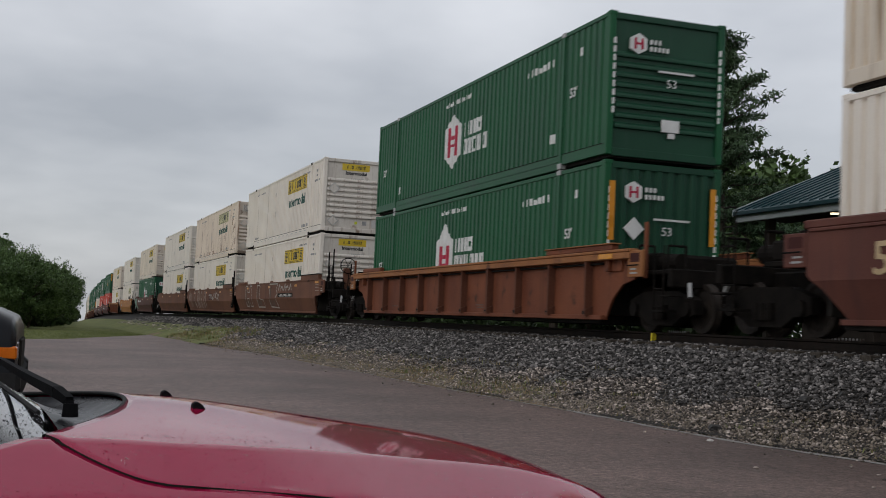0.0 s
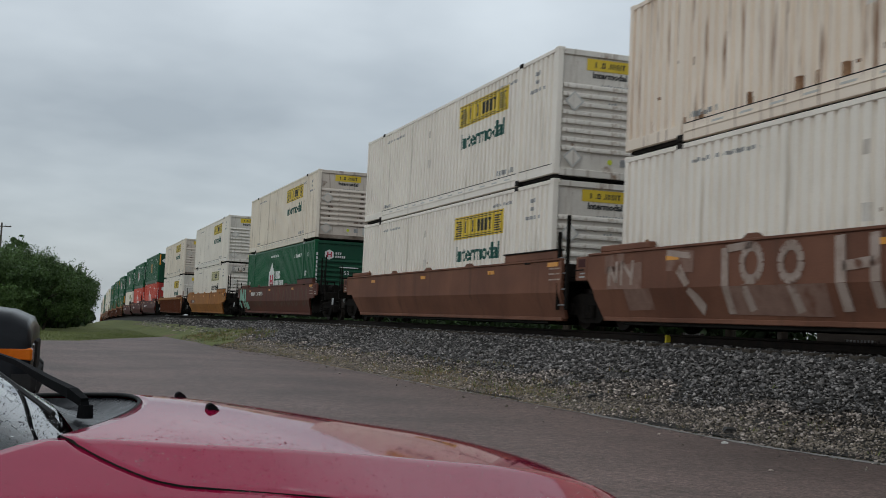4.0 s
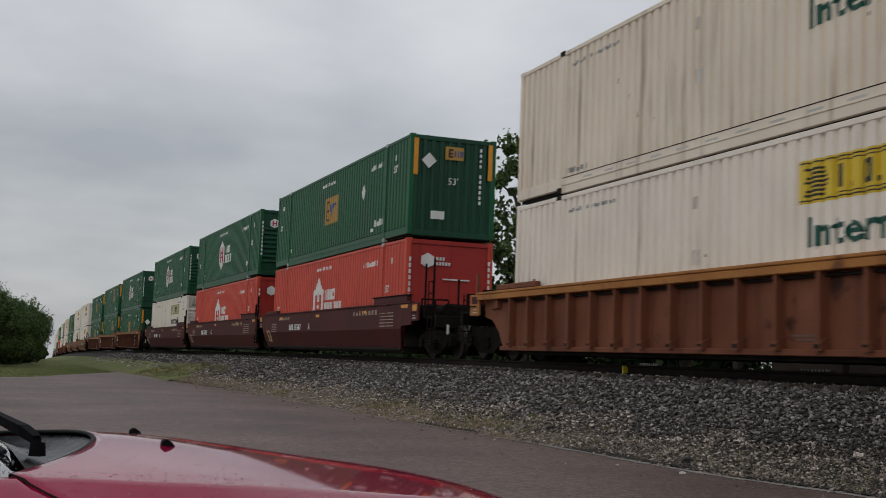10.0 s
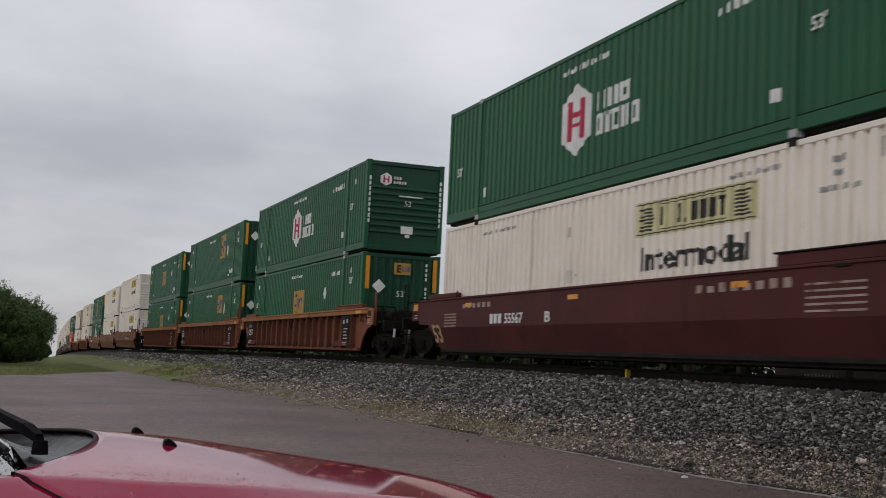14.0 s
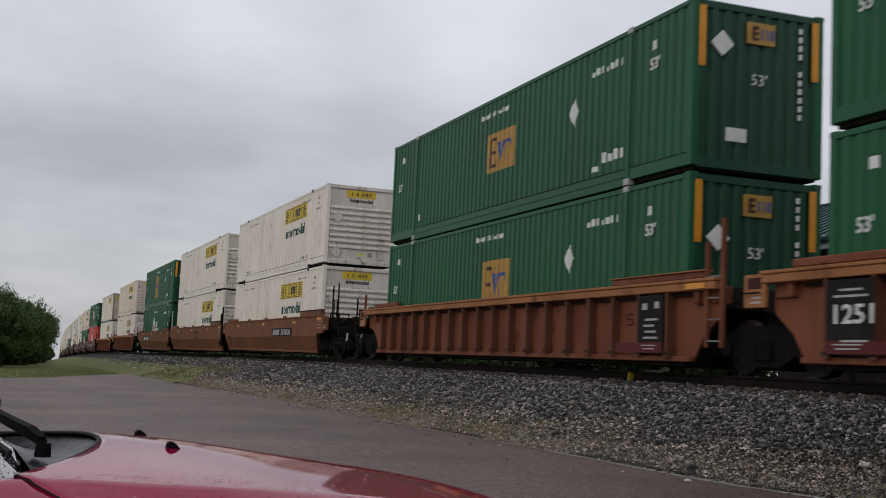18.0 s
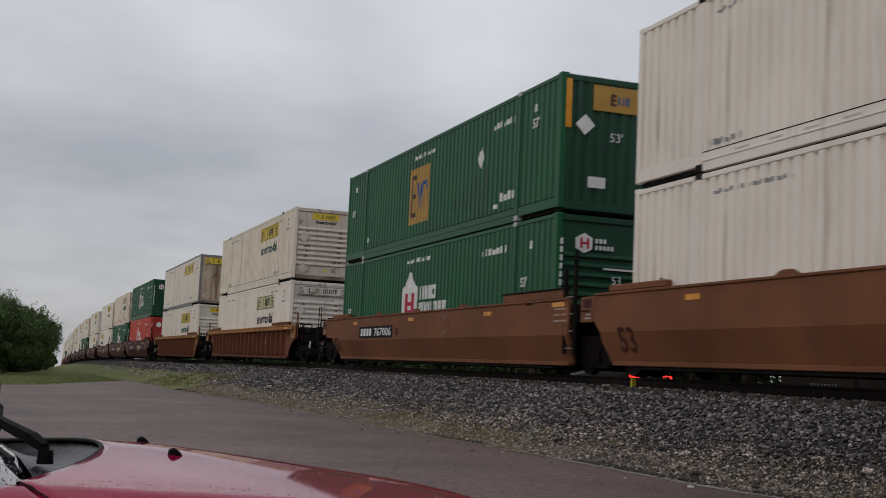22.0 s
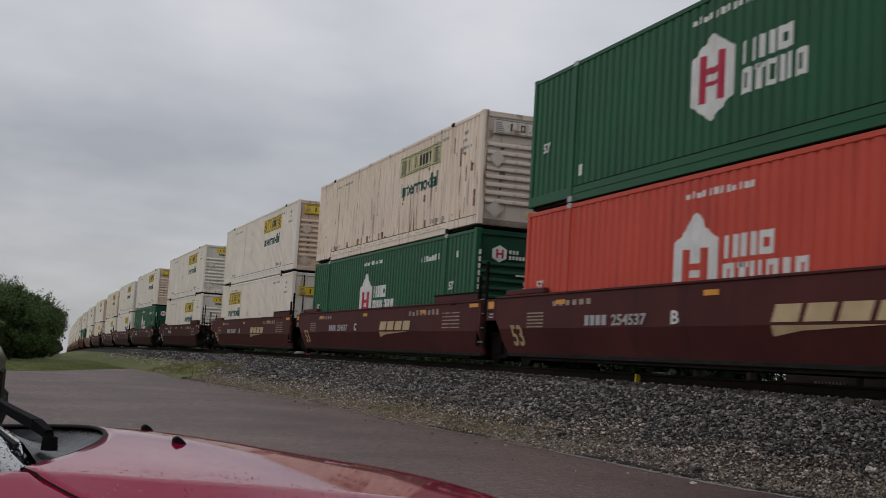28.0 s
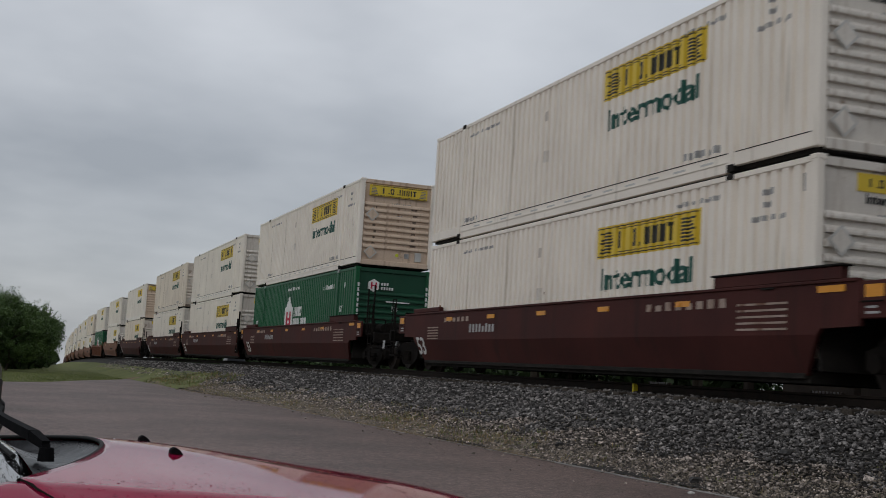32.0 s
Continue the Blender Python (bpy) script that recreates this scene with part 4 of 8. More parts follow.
def yellow_box(low, tone, plaque="yellow", head=None, plate=False, reverse=False, worn=False):
    """White freight box with a plaque and the word Intermodal."""
    label = {"white": "white corrugated freight container with yellow plaque", "cream": "cream corrugated freight container with yellow plaque, grimy",
             "rusty": "rust-streaked cream corrugated freight container with faded plaque"}[tone]
    if plate:
        label = "smooth cream plate-sided container with grey rails and rusty end"
    th = thing("freight_container", label, "container", "containers on the train")
    end = M["platend"] if plate else M["rustend"] if head == "yellow" else M["sootend"] if tone != "white" else M["endw"]
    wall = None if plate else WHITE_WALL
    shell(th, M[tone], end, M["grey"] if plate else M[tone], WHITE_WALL, plate, "plain" if plate else ("doors" if head == "doors" else "ribs"))
    face = SIDE - 0.002 if plate else FACE
    z = 1.87 if low else 1.98
    if plate:
        z = 1.95
    a, b = (2.9, 6.55) if not reverse else (11.0, 14.4)
    if plate:
        a, b = 2.7, 6.4
    p = side_bars("plaque", [(a, b, z, z + 0.60)], M[plaque], th, x=face, t=0.004, label="yellow painted plaque", wall=wall)
    w = b - a
    side_bars("plaque_border", [(a + 0.06, b - 0.06, z + 0.03, z + 0.05), (a + 0.06, b - 0.06, z + 0.55, z + 0.57), (a + 0.22 * w, b - 0.22 * w, z + 0.08, z + 0.095), (a + 0.22 * w, b - 0.22 * w, z + 0.505, z + 0.52)],
              M["black"], p, x=face - 0.004, t=0.003, wall=wall)
    side_bars("plaque_lettering", glyphs(a + 0.22 * w, b - 0.22 * w, z + 0.15, z + 0.46, "i.o.uuut", 0.34), M["black"], p, x=face - 0.004, t=0.003, wall=wall)
    rows = []
    for i in range(7):
        k = 0.028 * abs(i - 3)
        rows += [(a + 0.05 * w + 0.04 * (i % 3), a + 0.19 * w - k, z + 0.09 + 0.06 * i, z + 0.125 + 0.06 * i),
                 (b - 0.19 * w + k, b - 0.05 * w - 0.04 * (i % 3), z + 0.09 + 0.06 * i, z + 0.125 + 0.06 * i)]
    side_bars("plaque_scroll", rows, M["black"], p, x=face - 0.004, t=0.003, wall=wall)
    if not plate:
        side_letters("word", "Intermodal", 0.40, b - 0.2, z - 0.58, M["dgreen"] if not worn else M["black"], th, 0.012, width=3.2, x=face - 0.005, wall=wall)
    side_bars("number_stencil", blocks(2.4, 3.7, BOX_H - 0.36, BOX_H - 0.28, 11, seed=3) + blocks(1.0, 1.3, BOX_H - 0.44, BOX_H - 0.34, 2, 0.3, 4) + blocks(1.05, 1.25, BOX_H - 0.62, BOX_H - 0.54, 1, 0.1, 4)
              + blocks(0.7, 1.55, BOX_H - 0.82, BOX_H - 0.74, 7, 0.3, seed=5) + [(0.32, 0.37, BOX_H - 0.48, BOX_H - 0.22)]
              + blocks(2.5, 3.6, 0.38, 0.50, 6, 0.35, seed=6)
              + blocks(12.9, 13.9, 0.38, 0.48, 6, 0.35, seed=8) + blocks(11.6, 13.7, BOX_H - 0.38, BOX_H - 0.31, 14, seed=9), M["stencil"], th, x=face, t=0.004, wall=wall)
    side_bars("patch", [(9.0, 9.16, 1.2, 1.45), (9.02, 9.18, 2.1, 2.3)], M["endw"], th, x=face, t=0.006, wall=wall)
    if not plate:
        side_bars("rail_slot", [(2.6 + 0.84 * i, 2.95 + 0.84 * i, 0.20, 0.235) for i in range(13)], M["faint"], th, x=SIDE, t=0.003)
    rnd = random.Random({"white": 1, "cream": 2, "rusty": 3}[tone] + 10 * low)
    rows = []
    if tone == "rusty":
        for _ in range(42):
            d, q = rnd.choice((rnd.uniform(0.2, 2.0), rnd.uniform(0.2, 2.0), rnd.uniform(2.3, 9), rnd.uniform(2.3, 15.6))), rnd.uniform(0.35, 2.2)
            rows.append((d, d + rnd.uniform(0.02, 0.07), q, q + rnd.choice((0.05, 0.08, 0.14, 0.2, 0.42))))
        for _ in range(20):
            d = rnd.uniform(0.3, 15.6)
            rows.append((d, d + rnd.uniform(0.03, 0.2), 0.32, 0.32 + rnd.choice((0.05, 0.1, 0.2))))
    elif tone == "cream" or low:
        for _ in range(16):
            d, q = rnd.choice((rnd.uniform(1.9, 2.3), rnd.uniform(0.2, 15.5))), rnd.uniform(0.33, 2.5)
            rows.append((d, d + rnd.uniform(0.015, 0.04), q, q + rnd.choice((0.03, 0.05, 0.1, 0.2))))
    if rows and not plate:
        side_bars("rust_streak", rows, M["ruststain"], th, x=FACE, t=0.0025, wall=wall, label="dark rust streaks")
    # leading end
    y = F + 0.04
    if head in ("yellow", "pale", "doors"):
        m = M["yellow"] if head != "pale" else M["endw"]
        pz = BOX_H - 0.55 if head != "doors" else 1.97
        p = end_bars("end_plaque", [(-1.0, 1.0, pz, pz + 0.36)], m, th, y=y, t=0.05)
        end_bars("end_plaque_lettering", glyphs(-0.62, 0.62, pz + 0.09, pz + 0.27, "tuuu.o.i", 0.30), M["black"], p, y=y - 0.051, t=0.004)
        end_bars("end_plaque_border", [(-0.97, 0.97, pz + 0.015, pz + 0.03), (-0.97, 0.97, pz + 0.33, pz + 0.345)], M["black"], p, y=y - 0.051, t=0.004)
        end_bars("end_plaque_scroll", [(-0.95, -0.72 - 0.02 * i, pz + 0.06 + 0.05 * i, pz + 0.085 + 0.05 * i) for i in range(5)] + [(0.72 + 0.02 * i, 0.95, pz + 0.06 + 0.05 * i, pz + 0.085 + 0.05 * i) for i in range(5)], M["grey"], p, y=y - 0.051, t=0.004)
    else:
        p = end_bars("end_plaque", [(-0.56, 0.54, 2.46, 2.72)], M["yellow"], th, y=F + 0.07, t=0.012)
        end_bars("end_plaque_lettering", glyphs(-0.40, 0.38, 2.53, 2.65, "tuuu.o.i", 0.3), M["black"], p, y=F + 0.057, t=0.004)
        end_letters("end_word", "Intermodal", 0.135, -0.42, 2.30, M["black"], th, y=F + 0.064, bold=0.006)
    if head != "doors":
        end_bars("end_stencil", blocks(-0.2, 0.5, 2.115, 2.17, 9) + blocks(0.0, 0.22, 1.72, 1.78, 3), M["stencil"], th, y=F + 0.07, t=0.006)
        part("serial_plate", boxes((0.34, 0.50, F + 0.055, F + 0.07, 0.36, 0.52)), M["stencil"], th)
        part("document_box", boxes((0.70, 0.92, F + 0.03, F + 0.07, 0.28, 0.58), bevel=0.01), M["faint"], th)
        part("inspection_mark", cyl(bmesh.new(), (0.08, F + 0.07, 0.44), (0.08, F + 0.06, 0.44), 0.06, seg=10), M["limemark"], th)
        for cz in (1.72, 0.47):
            p = part("placard_holder", prism(bmesh.new(), [(-1.09, cz), (-0.86, cz + 0.23), (-0.63, cz), (-0.86, cz - 0.23)], F - 0.002, F + 0.008, "y"), M["faint"], th)
            part("placard", prism(bmesh.new(), [(-1.04, cz), (-0.86, cz + 0.18), (-0.68, cz), (-0.86, cz - 0.18)], F - 0.006, F - 0.003, "y"), end, p)
        if tone != "white" or head in ("pale", "yellow"):
            rows = []
            for q, wide in ((-0.74, 0.05), (0.62, 0.10)):
                for i in range(7):
                    c, hw = q + rnd.uniform(-0.03, 0.03), wide * rnd.uniform(0.4, 1.1)
                    zz = 0.70 + 0.2 * i
                    rows.append((c - hw, c + hw, zz + rnd.uniform(0.035, 0.07), zz + 0.155))
            end_bars("soot_streak", rows, M["sootmark"], th, y=F + 0.07, t=0.004, label="sooty streaks")
    if plate:
        part("hatch", boxes((0.35, 0.75, F + 0.02, F + 0.05, 0.35, 0.85), bevel=0.01), M["gap"], th)
        part("rivet", boxes(*[(SIDE - 0.012, SIDE, F + d - 0.04, F + d + 0.04, zz - 0.035, zz + 0.035) for d in (1.6, 4.6, 7.4, 10.2, 13.0) for zz in (1.1, 1.9)]), M["glet"], th)
    return th


def hexagon(bm, d, z, w, h, x, t):
    y = F + d
    prism(bm, [(y - w / 2, z - h * 0.27), (y, z - h / 2), (y + w / 2, z - h * 0.27), (y + w / 2, z + h * 0.27), (y, z + h / 2), (y - w / 2, z + h * 0.27)], x - t, x)
    return bm


def hex_box(colour, low, house=False, end_style="ribs", strips=False):
    """Green or red box with a six-sided badge."""
    word = "green" if colour == "green" else "faded red"
    th = thing("freight_container", word + " corrugated freight container with white six-sided badge", "container", "containers on the train")
    # end walls get the shaded copy of the side paint
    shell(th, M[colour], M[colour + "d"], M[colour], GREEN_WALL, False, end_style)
    if strips:
        for q in (-1.19, 1.05):
            part("reflector", boxes((q, q + 0.12, F - 0.012, F - 0.002, 1.35, 2.5)), M["reflect"], th, "amber reflective strip")
        part("end_placard", prism(bmesh.new(), [(-0.85, 1.6), (-0.63, 1.38), (-0.41, 1.6), (-0.63, 1.82)], F - 0.004, F + 0.03, "y"), M["wlet"], th)
    cz = 1.50 if not low else 1.62
    d = 9.0 if not house else 9.3
    if house:
        bm = bmesh.new()
        y = F + d
        prism(bm, [(y - 0.64, 0.75), (y + 0.64, 0.75), (y + 0.64, 1.78), (y + 0.28, 1.98), (y + 0.22, 2.12), (y, 2.24), (y - 0.22, 2.12), (y - 0.28, 1.98), (y - 0.64, 1.78)], FACE - 0.004, FACE)
    else:
        bm = hexagon(bmesh.new(), d, cz, 1.22, 1.45, FACE, 0.004)
    badge = part("badge", conform(bm, GREEN_WALL), M["wlet"], th, "white six-sided badge")
    c = M["logo_red"] if colour == "green" else M["red"]
    z0 = cz - 0.4 if not house else 0.85
    side_bars("badge_mark", [(d - 0.36, d - 0.18, z0, z0 + 0.8), (d + 0.18, d + 0.36, z0, z0 + 0.8), (d - 0.18, d + 0.18, z0 + 0.45, z0 + 0.56), (d - 0.18, d + 0.18, z0 + 0.26, z0 + 0.33)], c, badge, x=FACE - 0.004, t=0.003, wall=GREEN_WALL)
    z0 = cz if not house else 1.42
    n2 = 5 if not house else 7
    side_bars("name_lettering", glyphs(d - 2.2, d - 0.8, z0 + 0.02, z0 + 0.38, "uuo", 0.30) + glyphs(d - 2.5 - (0.5 if house else 0), d - 0.8, z0 - 0.46, z0 - 0.06, "otouo" if not house else "otuoio", 0.30), M["wlet"], th, x=FACE, t=0.004, wall=GREEN_WALL)
    side_bars("number_stencil", blocks(2.6, 4.2, 2.28, 2.44, 7, seed=3) + blocks(7.7, 9.7, 2.48, 2.6, 12, seed=5) + [(1.2, 1.38, 2.25, 2.42), (2.45, 2.7, 0.6, 0.8), (13.6, 13.8, 0.5, 0.72)], M["wlet"], th, x=FACE, t=0.004, wall=GREEN_WALL)
    side_letters("length_mark", "53'", 0.2, 1.75, 1.45, M["wlet"], th, 0.006, x=FACE - 0.005)
    side_letters("length_mark", "53'", 0.2, 15.5, 1.2, M["wlet"], th, 0.006, x=FACE - 0.005)
    # leading end
    bm = bmesh.new()
    prism(bm, [(-0.84, 2.20), (-0.66, 2.10), (-0.48, 2.20), (-0.48, 2.42), (-0.66, 2.52), (-0.84, 2.42)], F - 0.004, F + 0.06, "y")
    b2 = part("end_badge", bm, M["wlet"], th)
    if colour == "green":
        end_bars("end_badge_mark", [(-0.76, -0.71, 2.2, 2.42), (-0.61, -0.56, 2.2, 2.42), (-0.72, -0.58, 2.29, 2.33)], M["logo_red"], b2, y=F - 0.005)
    end_bars("end_name_lettering", [(a, b, 2.33, 2.42) for a, b, _, _ in blocks(-0.40, -0.12, 0, 1, 3)] + [(a, b, 2.19, 2.28) for a, b, _, _ in blocks(-0.40, 0.05, 0, 1, 5)], M["wlet"], th, y=F + 0.03, t=0.03)
    end_bars("end_notice", [(-0.1, 0.3, 0.62, 0.86), (0.05, 0.2, 0.5, 0.6), (-0.2, 0.6, 1.79, 1.83)], M["wlet"], th, y=F + 0.016, t=0.012)
    if colour == "green":
        end_letters("end_length", "53", 0.17, -0.02, 1.5, M["wlet"], th, y=F + 0.008)
    end_bars("end_number", [(-1.21, -1.15, 0.9 + 0.17 * i, 1.02 + 0.17 * i) for i in range(9)] + [(1.15, 1.21, 0.9 + 0.17 * i, 1.02 + 0.17 * i) for i in range(9)], M["wlet"], th, y=F - 0.001)
    return th


def square_box(d, low, big=False):
    """Green box with an orange square sign."""
    th = thing("freight_container", "green corrugated freight container with orange square sign", "container", "containers on the train")
    # shade on the end walls comes from the darker green
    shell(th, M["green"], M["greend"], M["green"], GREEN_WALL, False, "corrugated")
    z0, z1, h = (0.95, 1.95, 0.75) if not big else (0.9, 2.25, 0.8)
    if d < 7 and not big:
        z0, z1, h = (1.42, 2.62, 0.72) if not low else (1.55, 2.45, 0.74)
    elif low:
        z0, z1 = 0.88, 1.98
    elif big:
        z0, z1, h = 0.65, 2.22, 0.84
    elif not big:
        z0, z1, h = 1.12, 2.04, 0.80
    p = side_bars("sign", [(d - h, d + h, z0, z1)], M["logo_or"], th, x=FACE, t=0.004, label="orange square sign", wall=GREEN_WALL)
    m, s = (z0 + z1) / 2, (z1 - z0) * 0.36
    side_bars("sign_mark", [(d + 0.72 * h, d + 0.79 * h, m - s * 1.05, m + s * 1.05)] + [(d + 0.30 * h, d + 0.715 * h, m + s * q - 0.11 * s, m + s * q + 0.11 * s) for q in (-0.94, 0.0, 0.94)]
              + [(d + 0.26 * h, d + 0.295 * h, m - s * 1.05, m - s * 0.5), (d + 0.26 * h, d + 0.295 * h, m + s * 0.5, m + s * 1.05)], M["sign_br"], p, x=FACE - 0.004, t=0.003, wall=GREEN_WALL)
    bm = bmesh.new()
    for slab in ([(0.20, 0.62), (0.02, 0.62), (-0.06, -0.72), (0.06, -0.72)], [(-0.06, -0.72), (-0.005, -0.30), (-0.20, 0.62), (-0.29, 0.62)],
                 [(-0.30, 0.62), (-0.44, 0.62), (-0.36, -0.72), (-0.26, -0.72)], [(-0.445, 0.62), (-0.445, 0.42), (-0.70, 0.42), (-0.76, 0.62)],
                 [(-0.76, 0.62), (-0.705, 0.42), (-0.70, 0.05), (-0.82, 0.22)]):
        prism(bm, [(F + d + a * h, m + b * s) for a, b in slab], FACE - 0.007, FACE - 0.004)
    bmesh.ops.recalc_face_normals(bm, faces=bm.faces[:])
    part("sign_blue_mark", conform(bm, GREEN_WALL), M["logo_bl"], p)
    side_bars("number_stencil", (blocks(2.4, 3.7, 2.3, 2.44, 7, seed=3) if d > 7 else []) + blocks(7.7, 9.4, 2.46, 2.57, 11, seed=5) + [(1.2, 1.38, 2.3, 2.46), (3.3, 3.55, 0.42, 0.52)] + blocks(2.3, 3.2, 0.55, 0.75, 4, seed=7)
              + [(15.2, 15.4, 2.3, 2.46), (13.6, 13.75, 0.5, 0.66)], M["wlet"], th, x=FACE, t=0.004, wall=GREEN_WALL)
    side_letters("length_mark", "53'", 0.2, 1.40, 1.95, M["wlet"], th, 0.006, x=FACE - 0.005)
    side_letters("length_mark", "53'", 0.2, 15.6, 1.5, M["wlet"], th, 0.006, x=FACE - 0.005)
    bm = bmesh.new()
    y = F + (4.35 if d > 7 else 3.95)
    prism(bm, [(y - 0.2, 1.75), (y, 1.45), (y + 0.2, 1.75), (y, 2.05)], FACE - 0.004, FACE)
    part("placard", conform(bm, GREEN_WALL), M["wlet"], th, "white diamond placard")
    bm = bmesh.new()
    cz = 1.85 if big or low else 2.18
    prism(bm, [(-0.95, cz), (-0.73, cz - 0.22), (-0.51, cz), (-0.73, cz + 0.22)], F - 0.004, F + 0.03, "y")
    part("end_placard", bm, M["wlet"], th)
    if big:
        p = end_bars("end_sign", [(-0.55, 0.85, 2.18, 2.72)], M["logo_or"], th, y=F + 0.03, t=0.03)
        side_bars("dark_stain", [(3.9, 4.1, 0.75, 1.5), (4.9, 5.05, 0.6, 1.0), (5.3, 5.5, 0.55, 1.05), (6.0, 6.1, 0.6, 0.95), (5.65, 5.75, 0.55, 1.2)], M["greend"], th, x=FACE, t=0.003, wall=GREEN_WALL, label="dark scuffed stains")
    else:
        p = end_bars("end_sign", [(-0.25, 0.30, 2.25, 2.62)], M["logo_or"], th, y=F + 0.03, t=0.03)
    end_bars("end_sign_mark", [(-0.16, -0.1, 2.31, 2.56), (-0.10, -0.02, 2.50, 2.56), (-0.10, -0.02, 2.31, 2.36), (-0.10, -0.02, 2.41, 2.455)], M["sign_br"], p, y=F - 0.001, t=0.004)
    end_bars("end_sign_blue", [(0.02, 0.06, 2.34, 2.52), (0.12, 0.15, 2.34, 2.52), (0.19, 0.23, 2.34, 2.52), (0.25, 0.28, 2.34, 2.52)], M["logo_bl"], p, y=F - 0.001, t=0.004)
    end_letters("end_length", "53'", 0.19, -0.15, 1.55, M["wlet"], th, y=F + 0.022)
    end_bars("end_notice", [(-0.62, -0.22, 0.55, 0.78)], M["wlet"], th, y=F + 0.028, t=0.01)
    end_bars("end_number", [(0.80, 0.865, 1.05 + 0.15 * i, 1.145 + 0.15 * i) for i in range(11) if i != 6], M["wlet"], th, y=F + 0.028, t=0.01)
    for q in (-1.19, 1.05):
        part("reflector", boxes((q, q + 0.13, F - 0.012, F - 0.002, 1.75, 2.78)), M["reflect"], th, "amber reflective strip")
    return th


LOADS = {}
LOAD_KINDS = {
    "J": lambda low: yellow_box(low, "white"), "C": lambda low: yellow_box(low, "cream"), "R": lambda low: yellow_box(low, "rusty", "paleyel", "pale"),
    "H": lambda low: yellow_box(low, "white", "yellow", "yellow"), "W": lambda low: yellow_box(low, "white", "paleyel", "pale", worn=True),
    "P": lambda low: yellow_box(low, "cream", "yellow", "yellow", plate=True), "V": lambda low: yellow_box(low, "white", "yellow", "doors", reverse=True),
    "G": lambda low: hex_box("green", low, house=low), "g": lambda low: hex_box("green", low, house=True, end_style="corrugated", strips=True), "D": lambda low: hex_box("red", low, house=True, end_style="plain"),
    "E": lambda low: square_box(8.1, low), "e": lambda low: square_box(5.25, low), "B": lambda low: square_box(8.88, low, True),
}


# ---- well cars ----
def wheelset():
    bm = bmesh.new()
    for s in (-1, 1):
        prof = [(0.0, 0.075), (0.11, 0.075), (0.13, 0.055), (0.30, 0.045), (0.345, 0.07), (0.42, 0.07), (0.425, 0.0), (0.44, -0.03), (0.44, -0.055), (0.35, -0.055), (0.30, -0.02), (0.13, -0.03), (0.11, -0.06), (0.0, -0.06)]
        rows = []
        for r, a in prof:
            rows.append([(s * (0.74 + a), r * math.cos(q) if r else 0.0, r * math.sin(q) if r else 0.0) for q in (2 * math.pi * i / 20 for i in range(20))])
        grid_mesh(bm, rows, closed=True)
        for i in range(3):
            q = 2 * math.pi * i / 3
            box(bm, min(s * 0.95, s * 0.98), max(s * 0.95, s * 0.98), 0.07 * math.cos(q) - 0.02, 0.07 * math.cos(q) + 0.02, 0.07 * math.sin(q) - 0.02, 0.07 * math.sin(q) + 0.02)
    cyl(bm, (-0.96, 0, 0), (0.96, 0, 0), 0.085, seg=12)
    bmesh.ops.remove_doubles(bm, verts=bm.verts, dist=0.0005)
    bmesh.ops.recalc_face_normals(bm, faces=bm.faces[:])
    return mesh_of("wheelset", bm, M["wheel"])


WHEEL = wheelset()


def side_frame():
    bm = bmesh.new()
    for s in (-1, 1):
        x0, x1 = sorted((s * 0.93, s * 1.10))
        prism(bm, [(-1.12, 0.34), (-0.98, 0.30), (-0.72, 0.30), (-0.42, 0.14), (0.42, 0.14), (0.72, 0.30), (0.98, 0.30), (1.12, 0.34), (1.12, 0.58), (0.95, 0.64), (0.6, 0.74),
                   (-0.6, 0.74), (-0.95, 0.64), (-1.12, 0.58)], x0, x1)
        for q in (-0.89, 0.89):
            cyl(bm, (s * 0.9, q, 0.42), (s * 1.17, q, 0.42), 0.13, seg=12)
        for q in (-0.17, 0, 0.17):
            cyl(bm, (s * 1.13, q, 0.24), (s * 1.13, q, 0.50), 0.065, seg=8)
    box(bm, -1.05, 1.05, -0.2, 0.2, 0.36, 0.66, bevel=0.02)
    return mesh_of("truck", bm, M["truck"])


TRUCK = side_frame()


def add_truck(th, y):
    t = part("truck", TRUCK, None, th, "greasy cast-steel truck, undercarriage shade put into its black")
    t.location = (0, y, 0)
    for q in (-0.89, 0.89):
        w = part("wheelset", WHEEL, None, t)
        w.location = (0, q, 0.44)
    return t


def ladder(th, x, y, z0, z1):
    bm = bmesh.new()
    for q in (-0.16, 0.16):
        cyl(bm, (x, y + q, z0), (x, y + q, z1), 0.016, seg=6)
    n = int((z1 - z0) / 0.3)
    for i in range(n + 1):
        cyl(bm, (x, y - 0.16, z0 + 0.06 + i * 0.3), (x, y + 0.16, z0 + 0.06 + i * 0.3), 0.013, seg=6)
    part("ladder", bm, M["truck"], th)


def handrail(th, x, y, z0, z1, w=0.45):
    bm = bmesh.new()
    for a, b in (((x, y, z0), (x, y, z1)), ((x, y, z1), (x + w, y, z1)), ((x + w, y, z1), (x + w, y, z0))):
        cyl(bm, a, b, 0.022, seg=6)
    part("handrail", bm, M["truck"], th)


CAR_LABEL = {"rust": "rust-red ribbed steel well car with tan stencils", "brown": "brown weathered steel well car", "brown2": "dull brown steel well car", "orange": "faded orange steel well car", "orbrown": "orange-brown ribbed steel well car",
             "maroon": "maroon steel well car with white stencils", "dkmaroon": "dirty dark maroon steel well car", "redbrown": "red-brown steel well car covered in graffiti"}
TOPS = {"orbrown": "ortop", "brown": "orbrown", "rust": "orange"}


